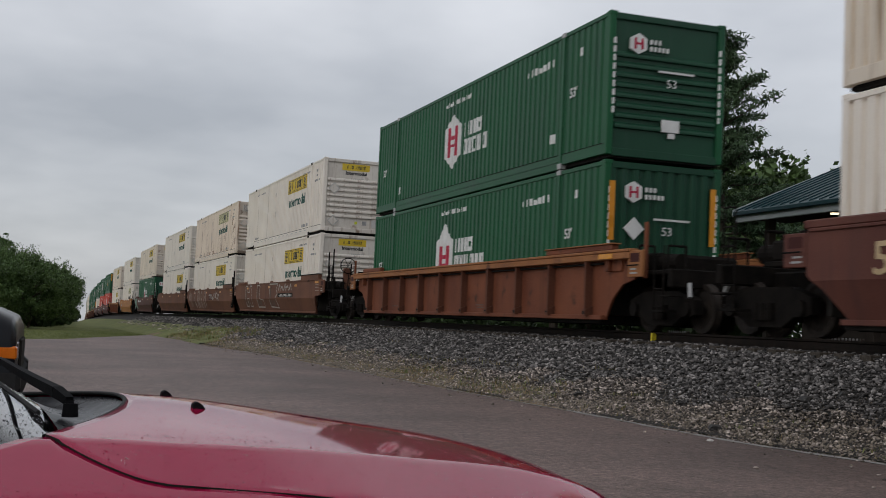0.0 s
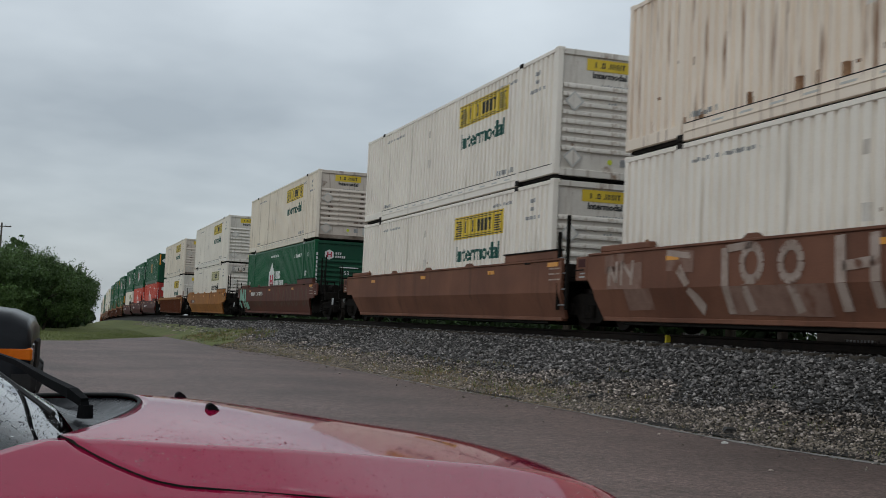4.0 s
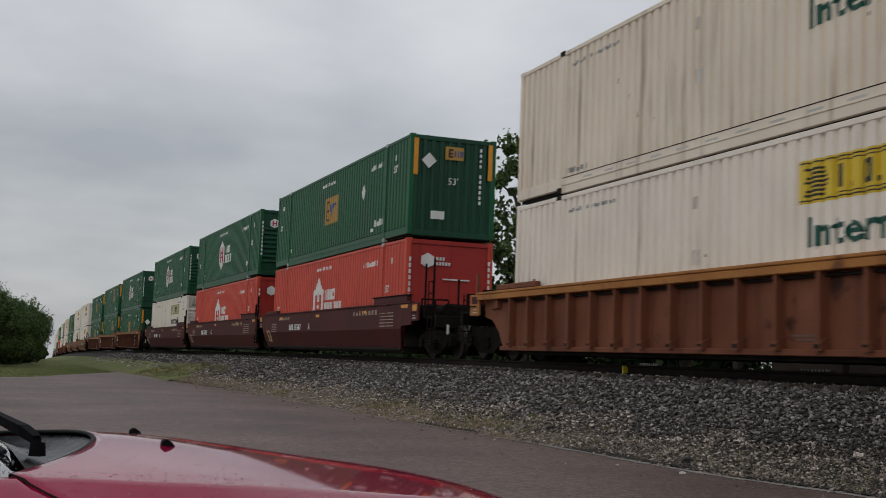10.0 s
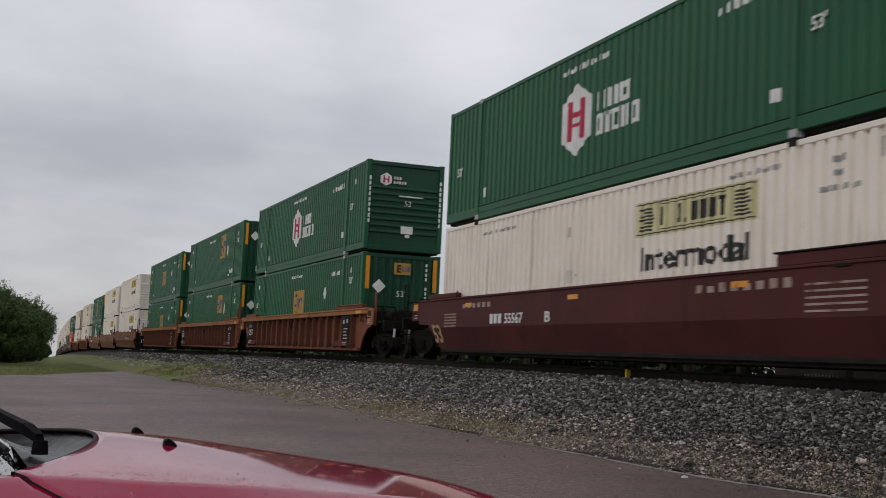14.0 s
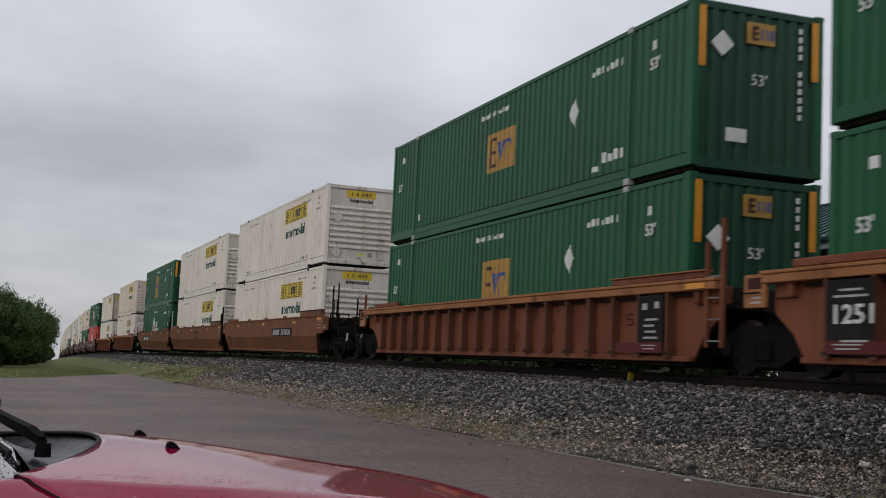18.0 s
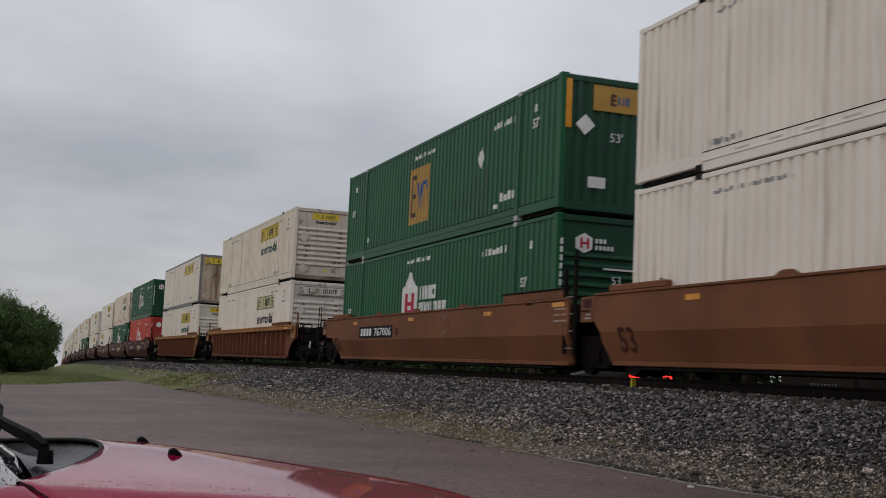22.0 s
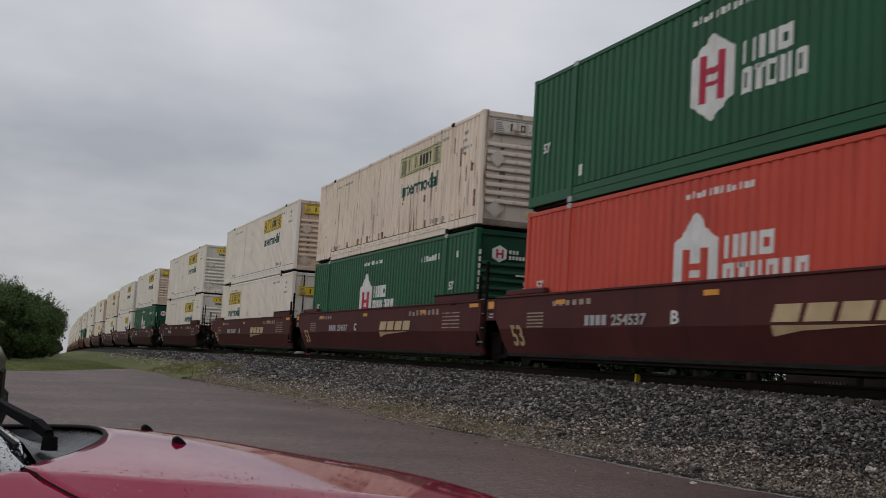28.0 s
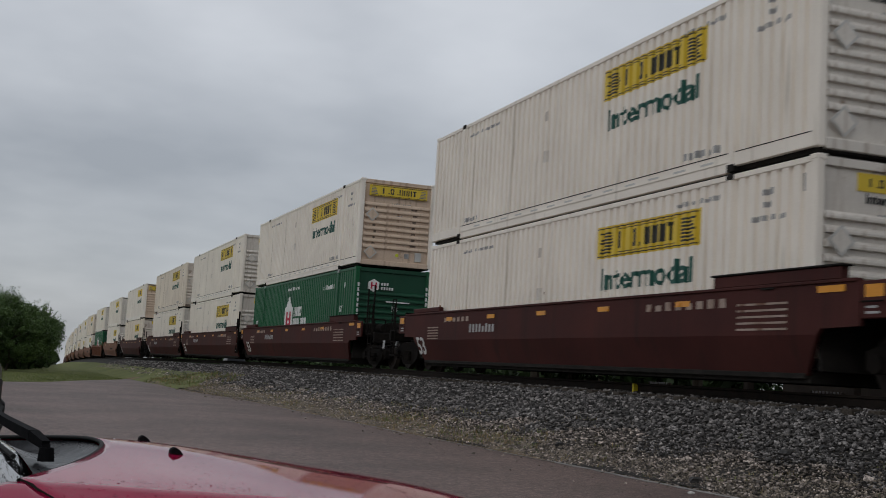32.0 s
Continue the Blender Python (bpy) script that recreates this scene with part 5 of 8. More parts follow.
def post_shape(wide, z0, z1):
    """An upright rib with a flared foot, standing out from the side plate."""
    bm = prism(bmesh.new(), [(0.0, z0 + 0.03), (0.15, z0 + 0.03), (0.16, z1 - 0.15), (0, z1 - 0.15)], -wide, wide, "y")
    prism(bm, [(0.0, z0 + 0.03), (0.165, z0 + 0.03), (0.162, z0 + 0.15), (0.0, z0 + 0.22)], -wide - 0.035, wide + 0.035, "y")
    return bm


def well_car(style, colour, front, rear):
    """One unit of a double-stack car. front, rear: 'end' with its own truck and coupler, or 'joint', sharing a truck."""
    th = thing("well_car", CAR_LABEL[colour], "railway car", "cars of the train")
    m = M[colour]
    top = M[TOPS.get(colour, colour)] if style == "ribbed" else m
    R = -F
    stub = rear == "stub"
    rear = "end" if stub else rear
    own = 1.18 if style == "smooth" else 1.45
    f_ext, r_ext = (own if front == "end" else 1.05), (own if rear == "end" else 1.05)
    z0, z1 = 0.24, 1.47
    r_ext = 0.4 if stub else r_ext
    if style == "smooth":
        for s in (-1, 1):
            x_t, x_b = 1.50, 1.30
            fold = 0.78
            bm = bmesh.new()
            cut_f = [(F - f_ext, 0.88), (F - 0.12, 0.52), (F + 0.10, z0)] if front == "end" else [(F - f_ext, 1.0), (F - f_ext + 0.04, 0.6), (F - f_ext + 0.12, z0)]
            cut_r = [(R - 0.10, z0), (R + 0.12, 0.52), (R + r_ext, 0.88)] if rear == "end" else [(R + 0.66, z0), (R + 0.80, 0.6), (R + r_ext, 1.0)]
            if stub:
                cut_r = [(R - 0.3, z0), (R + 0.1, 0.66), (R + 0.4, 0.86)]

            def x_at(z):
                return x_t if z >= fold else x_b + (x_t - x_b) * (z - z0) / (fold - z0)
            mid_f = [(F - 0.42, 0.86), (F - 0.34, fold)] if front == "end" else [(F - f_ext * 0.98, fold)]
            mid_r = [(R + 0.34, fold), (R + 0.42, 0.86)] if rear == "end" and not stub else [(R + r_ext * 0.75, fold)]
            up = [(F - f_ext, z1), cut_f[0]] + mid_f + mid_r + [cut_r[-1], (R + r_ext, z1)]
            dn = [mid_f[-1], cut_f[1], cut_f[2], cut_r[0], cut_r[1], mid_r[0]]
            for poly in (up, dn):
                o = [bm.verts.new((s * x_at(z), y, z)) for y, z in poly]
                i = [bm.verts.new((s * (x_at(z) - 0.07), y, z)) for y, z in poly]
                bm.faces.new(o)
                bm.faces.new(i[::-1])
                for k in range(len(poly)):
                    j = (k + 1) % len(poly)
                    bm.faces.new((o[j], o[k], i[k], i[j]))
            bmesh.ops.recalc_face_normals(bm, faces=bm.faces[:])
            side = part("side_plate", bm, m, th)
            # maroon cars: bottom chord coloured dark for the shade along the car's foot
            part("bottom_chord", boxes((min(s * 1.2, s * 1.33), max(s * 1.2, s * 1.33), F + (0.12 if front == "end" else -0.8), R - (0.12 if rear == "end" else -0.6), z0 - 0.05, z0 + 0.03), bevel=0.01), M["gap"] if "maroon" in colour else m, th)
            part("top_lip", boxes((min(s * 1.40, s * 1.53), max(s * 1.40, s * 1.53), F - f_ext + 0.05, R + r_ext - 0.05, z1 - 0.02, z1 + 0.025), bevel=0.008), m, th)
    else:
        for s in (-1, 1):
            x_o = 1.36
            part("side_plate", prism(bmesh.new(), [(F - f_ext, z1 - 0.1), (F - f_ext, 0.95), (F - 1.0, 0.86), (F - 0.62, 0.6), (F - 0.36, z0), (R + 0.36, z0), (R + 0.62, 0.6), (R + 1.0, 0.86), (R + r_ext, 0.95), (R + r_ext, z1 - 0.1)],
                                           *sorted((s * x_o, s * (x_o - 0.05)))), m, th)
            part("top_chord", boxes((*sorted((s * 1.33, s * 1.54)), F - f_ext - 0.1, R + r_ext + 0.1, z1 - 0.16, z1 - 0.036), bevel=0.012), top, th)
            part("chord_lip", boxes((*sorted((s * 1.33, s * 1.555)), F - f_ext - 0.12, R + r_ext + 0.12, z1 - 0.034, z1 + 0.02), bevel=0.012), top, th)
            part("bottom_chord", boxes((*sorted((s * 1.30, s * 1.45)), F - 0.34, R + 0.34, z0 - 0.04, z0 + 0.05), bevel=0.01), m, th)
            # dark pipe that also draws the shadow gap below the chord
            part("train_line", cyl(bmesh.new(), (s * 1.41, F - 0.3, z1 - 0.21), (s * 1.41, R + 0.3, z1 - 0.21), 0.022, seg=6), M["gap"], th)
            posts = 10 if colour == "orbrown" and front == rear == "end" else 18
            for i in range(posts):
                y = F + 0.25 + i * (BOX_L - 0.5) / (posts - 1)
                wide = 0.06 if i in (3, posts - 4) else 0.035
                ob = part("side_post", RIB[(s, wide)] if (s, wide) in RIB else RIB.setdefault((s, wide), mesh_of("side_post", post_shape(wide, z0, z1), None)), None, th)
                if not ob.data.materials:
                    ob.data.materials.append(m)
                ob.matrix_basis = pose(s * x_o, y, 0) @ Matrix.Diagonal((s, 1, 1, 1))
                ob.material_slots[0].link = "OBJECT"
                ob.material_slots[0].material = M["post"] if colour == "orbrown" else m
            feet = [F + 0.25 + i * (BOX_L - 0.5) / (posts - 1) for i in range(posts)]
            tagged(part("foot_grime", boxes(*[(*sorted((s * (x_o + 0.166), s * (x_o + 0.170))), y - 0.05, y + 0.055, z0 + 0.06 + 0.02 * (k % 2), z0 + 0.115) for k, y in enumerate(feet)]), M["gap"], th), kind="stuff")
    # floor, bulkheads, guides; floor and bulkheads coloured near black for the shade between parts
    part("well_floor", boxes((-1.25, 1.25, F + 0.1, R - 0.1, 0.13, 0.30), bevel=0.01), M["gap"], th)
    for s in (-1, 1):
        part("stack_guide", boxes((*sorted((s * 1.36, s * 1.50)), F - 0.80, F + 2.15, z1 + 0.027, z1 + (0.13 if style == "ribbed" else 0.20)), bevel=0.012), m, th)
        part("guide_plate", boxes((*sorted((s * 1.34, s * 1.53)), F - 0.86, F + 2.2, z1 + (0.131 if style == "ribbed" else 0.201), z1 + (0.156 if style == "ribbed" else 0.228)), bevel=0.008), M["gap"] if style == "smooth" else top, th)
        part("guide_hinge", boxes(*[(*sorted((s * 1.46, s * 1.525)), F + d, F + d + 0.3, z1 - 0.05, z1 + 0.026) for d in (0.6,)], bevel=0.008), M["gap"], th)
        part("stack_guide", boxes((*sorted((s * 1.36, s * 1.50)), R - 1.5, R + 0.5, z1 + 0.027, z1 + 0.15), bevel=0.02), m, th)
        part("reflector", boxes((*(sorted((s * 1.505, s * 1.512)) if style == "smooth" else sorted((s * 1.545, s * 1.552))), F - 0.9, F - 0.35, z1 - 0.14, z1 - 0.05)), M["reflect"], th)
    for i in range(5):
        y = F + 2.8 + i * 2.7
        if style == "smooth" and (i % 2 == 0 or colour == "dkmaroon"):
            part("reflector", boxes((-1.512, -1.504, y, y + 0.42, z1 - 0.22, z1 - 0.13)), M["reflect"], th)
    for sgn, kind, ext in ((-1, front, f_ext), (1, rear, r_ext)):
        y0 = sgn * -F
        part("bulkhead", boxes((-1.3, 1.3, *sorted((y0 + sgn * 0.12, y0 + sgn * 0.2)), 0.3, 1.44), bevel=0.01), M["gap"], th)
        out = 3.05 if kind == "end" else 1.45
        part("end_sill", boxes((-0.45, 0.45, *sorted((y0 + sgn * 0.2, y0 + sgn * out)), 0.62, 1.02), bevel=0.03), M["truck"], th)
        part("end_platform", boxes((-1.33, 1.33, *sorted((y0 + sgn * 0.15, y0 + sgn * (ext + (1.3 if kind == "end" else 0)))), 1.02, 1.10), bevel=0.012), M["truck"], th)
        # panel that closes the car's side at its end, with grab iron and stencils
        xp, pe = (1.505 if style == "smooth" else 1.52), y0 + sgn * (ext + 0.02)
        pc = top if style == "ribbed" else m
        if kind == "end" or sgn > 0:
            p = part("end_panel", boxes((-xp, -xp + 0.06, *sorted((pe, pe + sgn * 0.52)), 0.97, 1.45), bevel=0.012), pc, th)
            # flat plate whose dark colour stands for a shaded recess; amber on maroon cars
            part("panel_recess", boxes((-xp - 0.004, -xp, *sorted((pe + sgn * 0.08, pe + sgn * 0.42)), 1.24, 1.40)), M["reflect"] if colour in ("maroon", "dkmaroon") else M["dkmaroon"], p)
            part("grab_iron", cyl(bmesh.new(), (-xp - 0.05, pe + sgn * 0.06, 1.18), (-xp - 0.05, pe + sgn * 0.46, 1.18), 0.013, seg=6), M["truck"], p)
            part("panel_mark", boxes((-xp - 0.004, -xp, *sorted((pe + sgn * 0.10, pe + sgn * 0.34)), 1.03, 1.06), (-xp - 0.004, -xp, *sorted((pe + sgn * 0.10, pe + sgn * 0.30)), 1.10, 1.13)), M["glet"], p)
        part("end_bracket", boxes((-1.48, -1.30, *sorted((y0 + sgn * 0.5, y0 + sgn * 0.62)), 1.10, z1 + 0.02), (-1.40, -1.10, *sorted((y0 + sgn * 0.62, y0 + sgn * 1.0)), 1.10, 1.38), bevel=0.015), M["truck"] if style == "smooth" else m, th)
        if kind == "end":
            add_truck(th, y0 + sgn * 1.95)
            part("coupler", boxes((-0.12, 0.12, *sorted((y0 + sgn * 3.0, y0 + sgn * 3.8)), 0.72, 0.98), (-0.2, 0.2, *sorted((y0 + sgn * 3.55, y0 + sgn * 3.85)), 0.68, 1.02), bevel=0.03), M["truck"], th)
            part("end_beam", boxes((-1.42, 1.42, *sorted((y0 + sgn * 2.7, y0 + sgn * 2.85)), 0.78, 1.1), bevel=0.02), M["truck"], th)
            part("air_hose", cyl(bmesh.new(), (-0.4, y0 + sgn * 3.0, 0.75), (-0.3, y0 + sgn * 3.6, 0.35), 0.03, seg=8), M["rubber"], th)
            handrail(th, -1.36, y0 + sgn * 1.6, 1.1, 1.55, 0.3)
            handrail(th, -1.36, y0 + sgn * 2.6, 1.1, 1.5, 0.35)
            handrail(th, 0.9, y0 + sgn * 2.6, 1.1, 1.75, 0.35)
            ladder(th, -1.44, y0 + sgn * 2.45, 0.4, 1.95 if style == "smooth" else 1.5)
            if sgn < 0 and style == "smooth":
                for py, px, pz in ((1.95, -1.40, 2.45), (2.4, -1.34, 2.55), (2.5, -0.7, 2.05)):
                    part("guard_post", boxes((px - 0.022, px + 0.022, y0 - py - 0.03, y0 - py + 0.03, 1.05, pz), bevel=0.008), M["truck"], th)
            part("step", boxes((-1.46, -1.2, *sorted((y0 + sgn * 2.2, y0 + sgn * 2.65)), 0.36, 0.40)), M["truck"], th)
            part("valve_box", boxes((-1.2, -0.6, *sorted((y0 + sgn * 1.1, y0 + sgn * 1.7)), 1.10, 1.42), bevel=0.04), M["truck"], th)
            part("reservoir", boxes((-0.3, 1.2, *sorted((y0 + sgn * 0.3, y0 + sgn * 0.85)), 1.10, 1.50), bevel=0.06), M["truck"], th)
            part("hose_coupling", cyl(bmesh.new(), (-1.12, y0 + sgn * 2.92, 0.86), (-1.16, y0 + sgn * 3.02, 0.62), 0.035, seg=8), M["glet"], th)
            part("side_step", boxes((-1.47, -1.25, *sorted((y0 + sgn * 2.5, y0 + sgn * 2.9)), 0.62, 0.65), bevel=0.005), M["truck"], th)
            if style == "ribbed":
                part("guard_post", boxes((-1.42, -1.36, *sorted((y0 + sgn * 1.85, y0 + sgn * 1.92)), 0.95, 1.95), bevel=0.01), m, th)
            part("cylinder", cyl(bmesh.new(), (-0.9, y0 + sgn * 1.5, 1.25), (-0.9, y0 + sgn * 2.3, 1.25), 0.15, seg=14), M["truck"], th)
        else:
            if sgn < 0:
                lm = M["truck"] if style == "smooth" else m
                for q, zt in ((0.86, 2.05), (1.28, 2.38)):
                    part("ladder_post", boxes((-1.50, -1.43, y0 - q - 0.035, y0 - q + 0.035, 0.42, zt), bevel=0.01), lm, th)
                for i in range(4):
                    part("rung", cyl(bmesh.new(), (-1.465, y0 - 0.86, 0.52 + 0.33 * i), (-1.465, y0 - 1.28, 0.52 + 0.33 * i), 0.014, seg=6), M["grey"], th)
            part("pipe", cyl(bmesh.new(), (-0.6, y0 + sgn * 0.2, 1.2), (-0.5, y0 + sgn * 1.5, 0.95), 0.04, seg=8), M["truck"], th)
    if rear == "joint":
        add_truck(th, R + 1.675)
        part("pivot", cyl(bmesh.new(), (0, R + 1.675, 0.6), (0, R + 1.675, 1.05), 0.4, seg=16), M["truck"], th)
    if front == "end" and colour == "brown":
        bm = bmesh.new()
        y, z, x = F - 2.35, 1.98, -0.78
        for i in range(20):
            a, b = 2 * math.pi * i / 20, 2 * math.pi * (i + 1) / 20
            cyl(bm, (x + 0.28 * math.cos(a), y, z + 0.28 * math.sin(a)), (x + 0.28 * math.cos(b), y, z + 0.28 * math.sin(b)), 0.018, seg=6, caps=False)
        for i in range(6):
            a = math.pi * i / 3
            cyl(bm, (x, y, z), (x + 0.28 * math.cos(a), y + 0.0, z + 0.28 * math.sin(a)), 0.012, seg=5, caps=False)
        part("brake_wheel", bm, M["truck"], th)
        part("brake_stand", boxes((x - 0.12, x + 0.12, y + 0.05, y + 0.25, 1.1, 1.9), bevel=0.03), m, th)
    x_s = -1.503 if style == "smooth" else -1.363
    zs = 0.79 if style == "smooth" else 0.6
    if colour in ("maroon", "dkmaroon", "brown2"):
        me = lettering("53", 0.45, 0.012)
        me.transform(Matrix(((0, -0.347, -0.938, -1.372), (-1, 0, 0, R + 0.15), (0, 0.938, -0.347, 0.43), (0, 0, 0, 1))))
        me.materials.append(M["gold"] if colour == "maroon" else M["dkmaroon"] if colour == "brown2" else M["wlet"])
        part("length_stencil", me, None, th)
    if colour in ("maroon", "dkmaroon"):
        side_bars("stencil", [(14.6, 15.4, 0.80 + 0.07 * i, 0.83 + 0.07 * i) for i in range(5)] + blocks(12.5, 14.3, 1.22, 1.33, 6, seed=2) + [(0.3, 1.5, 0.85 + 0.09 * i, 0.88 + 0.09 * i) for i in range(5)]
                  + blocks(1.8, 4.3, 1.2, 1.34, 8, seed=3), M["spray_c"], th, x=x_s)
        if colour == "dkmaroon":
            side_bars("number_stencil", blocks(10.9, 12.5, 0.95, 1.14, 8, seed=5), M["glet"], th, x=x_s)
    elif style == "smooth":
        for d in (4.6, 8.0, 11.4):
            part("top_tab", prism(bmesh.new(), [(F + d - 0.28, z1 + 0.022), (F + d + 0.28, z1 + 0.022), (F + d + 0.12, z1 + 0.10), (F + d - 0.12, z1 + 0.10)], -1.52, -1.46), m, th)
        if colour == "orange":
            side_bars("number_panel", [(13.2, 15.55, 0.84, 1.07)], M["orbrown"], th, x=x_s)
            side_bars("number_stencil", blocks(13.35, 14.4, 0.87, 1.04, 6, seed=5), M["glet"], th, x=x_s - 0.005)
        elif colour == "brown" and front == "end":
            p = side_bars("number_panel", [(3.5, 6.5, 0.83, 1.0)], M["gap"], th, x=x_s)
            side_bars("number_stencil", blocks(3.7, 6.3, 0.86, 0.97, 10, seed=5), M["faint"], p, x=x_s - 0.005)
        p = side_bars("notice_panel", [(-1.1, -0.35, 0.98, 1.34)], m, th, x=x_s)
        side_bars("notice_stencil", [(-1.0, -0.45, 1.04, 1.07), (-1.0, -0.45, 1.16, 1.19), (-1.0, -0.45, 1.27, 1.30)], M["spray_c"], p, x=x_s - 0.005)
    else:
        if colour in ("brown", "rust"):
            side_bars("stencil", blocks(3.3, 4.75, 0.78, 1.0, 4, 0.4, 6) + blocks(2.1, 2.8, 0.8, 1.02, 2, 0.3, 7) + [(0.34, 0.70, 0.74, 0.77), (0.34, 0.70, 0.50, 0.53), (0.34, 0.37, 0.53, 0.74), (0.67, 0.70, 0.53, 0.74)], M["gold"], th, x=x_s)
        side_bars("small_stencil", [(6.0, 6.5, 0.46, 0.49), (6.0, 6.4, 0.40, 0.43), (13.0, 13.6, 0.42, 0.45)], M["spray_g"], th, x=x_s)
    return th


RIB = {}


def spray(th, kind, x=-1.507):
    """Sprayed letters and blotches on a car's side, as rough strokes."""
    rnd = random.Random(sum(map(ord, kind)) + len(kind))
    fold = 0.78

    def stroke(bm, a, b, w):
        if (a[1] - fold) * (b[1] - fold) < -1e-6:
            k = (fold - a[1]) / (b[1] - a[1])
            c = (a[0] + (b[0] - a[0]) * k, fold)
            stroke(bm, a, c, w)
            stroke(bm, c, b, w)
            return
        (y0, u0), (y1, u1) = a, b
        d = Vector((y1 - y0, u1 - u0)).normalized() * w / 2
        low = min(u0, u1) < fold - 1e-6
        q = []
        for (y, u), e in ((a, 1), (a, -1), (b, -1), (b, 1)):
            v = u - e * d.x
            v = min(v, fold) if low else max(v, fold)
            q.append(bm.verts.new((x - 0.006 + max(0.0, fold - v) * 0.37, F + y + e * d.y, v)))
        bm.faces.new(q)

    def letters(name, word, h, d, z, material, width):
        side_letters(name, word, h, d, z, material, th, 0.006, x - 0.002, width)
    def number(d0, d1, z, h, word, material, bars=4):
        """Owner's initials as plain bars, then the car's number."""
        w = (d0 - d1) * 0.40 / bars
        side_bars("owner_mark", [(d0 - w * i - w * 0.72, d0 - w * i, z, z + h) for i in range(bars)], material, th, x=x)
        letters("road_number", word, h, d0 - (d0 - d1) * 0.46, z, material, (d0 - d1) * 0.54)
    if kind[:3] == "run":
        number(12.47, 10.72, 0.84, 0.21, "55567", M["wlet"], 3)
        letters("unit_letter", kind[3], 0.21, 9.65, 0.84, M["wlet"], 0.24)
    elif kind[:4] == "gold":
        for i in range(4):
            bm = bmesh.new()
            d = 6.75 - 0.72 * i
            bm.faces.new([bm.verts.new((x - 0.004, F + y, z)) for y, z in ((d + 0.1, 0.82), (d - 0.5, 0.82), (d - 0.6, 1.07), (d, 1.07))])
            part("owner_mark", bm, M["gold"], th)
        bm = bmesh.new()
        bm.faces.new([bm.verts.new((x - 0.006 + (fold - z) * 0.37, F + y, z)) for y, z in ((6.85, 0.775), (4.2, 0.775), (6.2, 0.70), (6.85, 0.62))])
        part("owner_swoosh", bm, M["gold"], th)
        number(12.7, 10.4, 0.82, 0.19, "254537", M["glet"])
        letters("unit_letter", kind[4], 0.22, 9.6, 0.82, M["wlet"], 0.24)
    elif kind == "rear53":
        letters("length_stencil", "53", 0.42, 15.2, 0.84, M["gold"], 0.7)
    elif kind == "dull14":
        side_bars("number_panel", [(3.3, 6.7, 0.79, 1.10)], M["gap"], th, x=x + 0.001)
        number(6.49, 3.52, 0.83, 0.22, "767006", M["glet"])
    elif kind == "dull15":
        side_bars("owner_mark", [(7.1, 7.63, 1.13, 1.22), (7.29, 7.44, 0.80, 1.13), (6.45, 6.98, 1.13, 1.22), (6.64, 6.79, 0.80, 1.13), (6.2, 6.35, 0.80, 1.22), (5.87, 6.02, 0.80, 1.22)], M["dkmaroon"], th, x=x)
    elif kind == "dull16":
        side_bars("number_panel", [(10.0, 13.3, 0.83, 1.17)], M["gap"], th, x=x + 0.001)
        number(13.15, 10.15, 0.89, 0.22, "767006", M["wlet"])
        letters("unit_letter", "B", 0.2, 9.75, 0.89, M["maroon"], 0.22)
        bm = bmesh.new()
        pts = [(6.1, 1.05), (6.2, 1.3), (6.0, 1.40), (5.85, 1.2), (5.65, 1.36), (5.5, 1.28), (5.55, 1.0), (5.9, 0.88), (5.85, 0.55)]
        for a, b in zip(pts, pts[1:]):
            stroke(bm, a, b, 0.06)
        part("graffiti", bm, M["spray_p"], th, "faint pale drawn outline")
    elif kind in ("panel", "panels"):
        for a, b in ((0.32, 1.12), (14.95, 15.85))[:2 if kind == "panels" else 1]:
            p = part("number_panel", boxes((-1.538, -1.528, F + a, F + b, 0.32, 1.28)), M["gap"], th)
            if a > 1:
                side_letters("panel_number", "1251", 0.24, b - 0.08, 0.72, M["wlet"], p, 0.006, -1.541, 0.74)
                side_bars("panel_stencil", [(a + 0.1, b - 0.15, 1.05, 1.08), (a + 0.2, b - 0.25, 1.13, 1.16), (a + 0.1, b - 0.3, 0.48, 0.51)], M["glet"], p, x=-1.539)
            else:
                side_bars("panel_stencil", [(a + 0.15 + 0.06 * (i % 3), b - 0.2 - 0.05 * (i % 2), 0.56 + 0.1 * i, 0.595 + 0.1 * i) for i in range(4)] + [(a + 0.12, a + 0.26, 1.06, 1.17), (b - 0.3, b - 0.14, 1.04, 1.15)], M["glet"], p, x=-1.539)
            q = part("foot_panel", boxes((-1.543, -1.539, F + a + (-0.75 if a > 1 else 0.0), F + b + (0.0 if a > 1 else 0.75), 0.33, 0.50)), M["redpanel"], th, "faded dark red painted panel")
            side_bars("foot_stencil", [(a + 0.2, b - 0.15, 0.44, 0.46), (a + 0.25, b - 0.2, 0.385, 0.405)], M["glet"], q, x=-1.544)
        # faint owner's marks between the posts, and a slack strap
        side_bars("length_stencil", [(1.25, 1.48, 0.80 + 0.09 * i, 0.83 + 0.09 * i) for i in range(3)] + [(1.58, 1.81, 0.80 + 0.09 * i, 0.83 + 0.09 * i) for i in range(3)]
                  + [(1.25, 1.29, 0.80, 1.01), (1.58, 1.62, 0.80, 0.92), (1.77, 1.81, 0.92, 1.01)], M["dkmaroon"], th, x=-1.362, t=0.004)
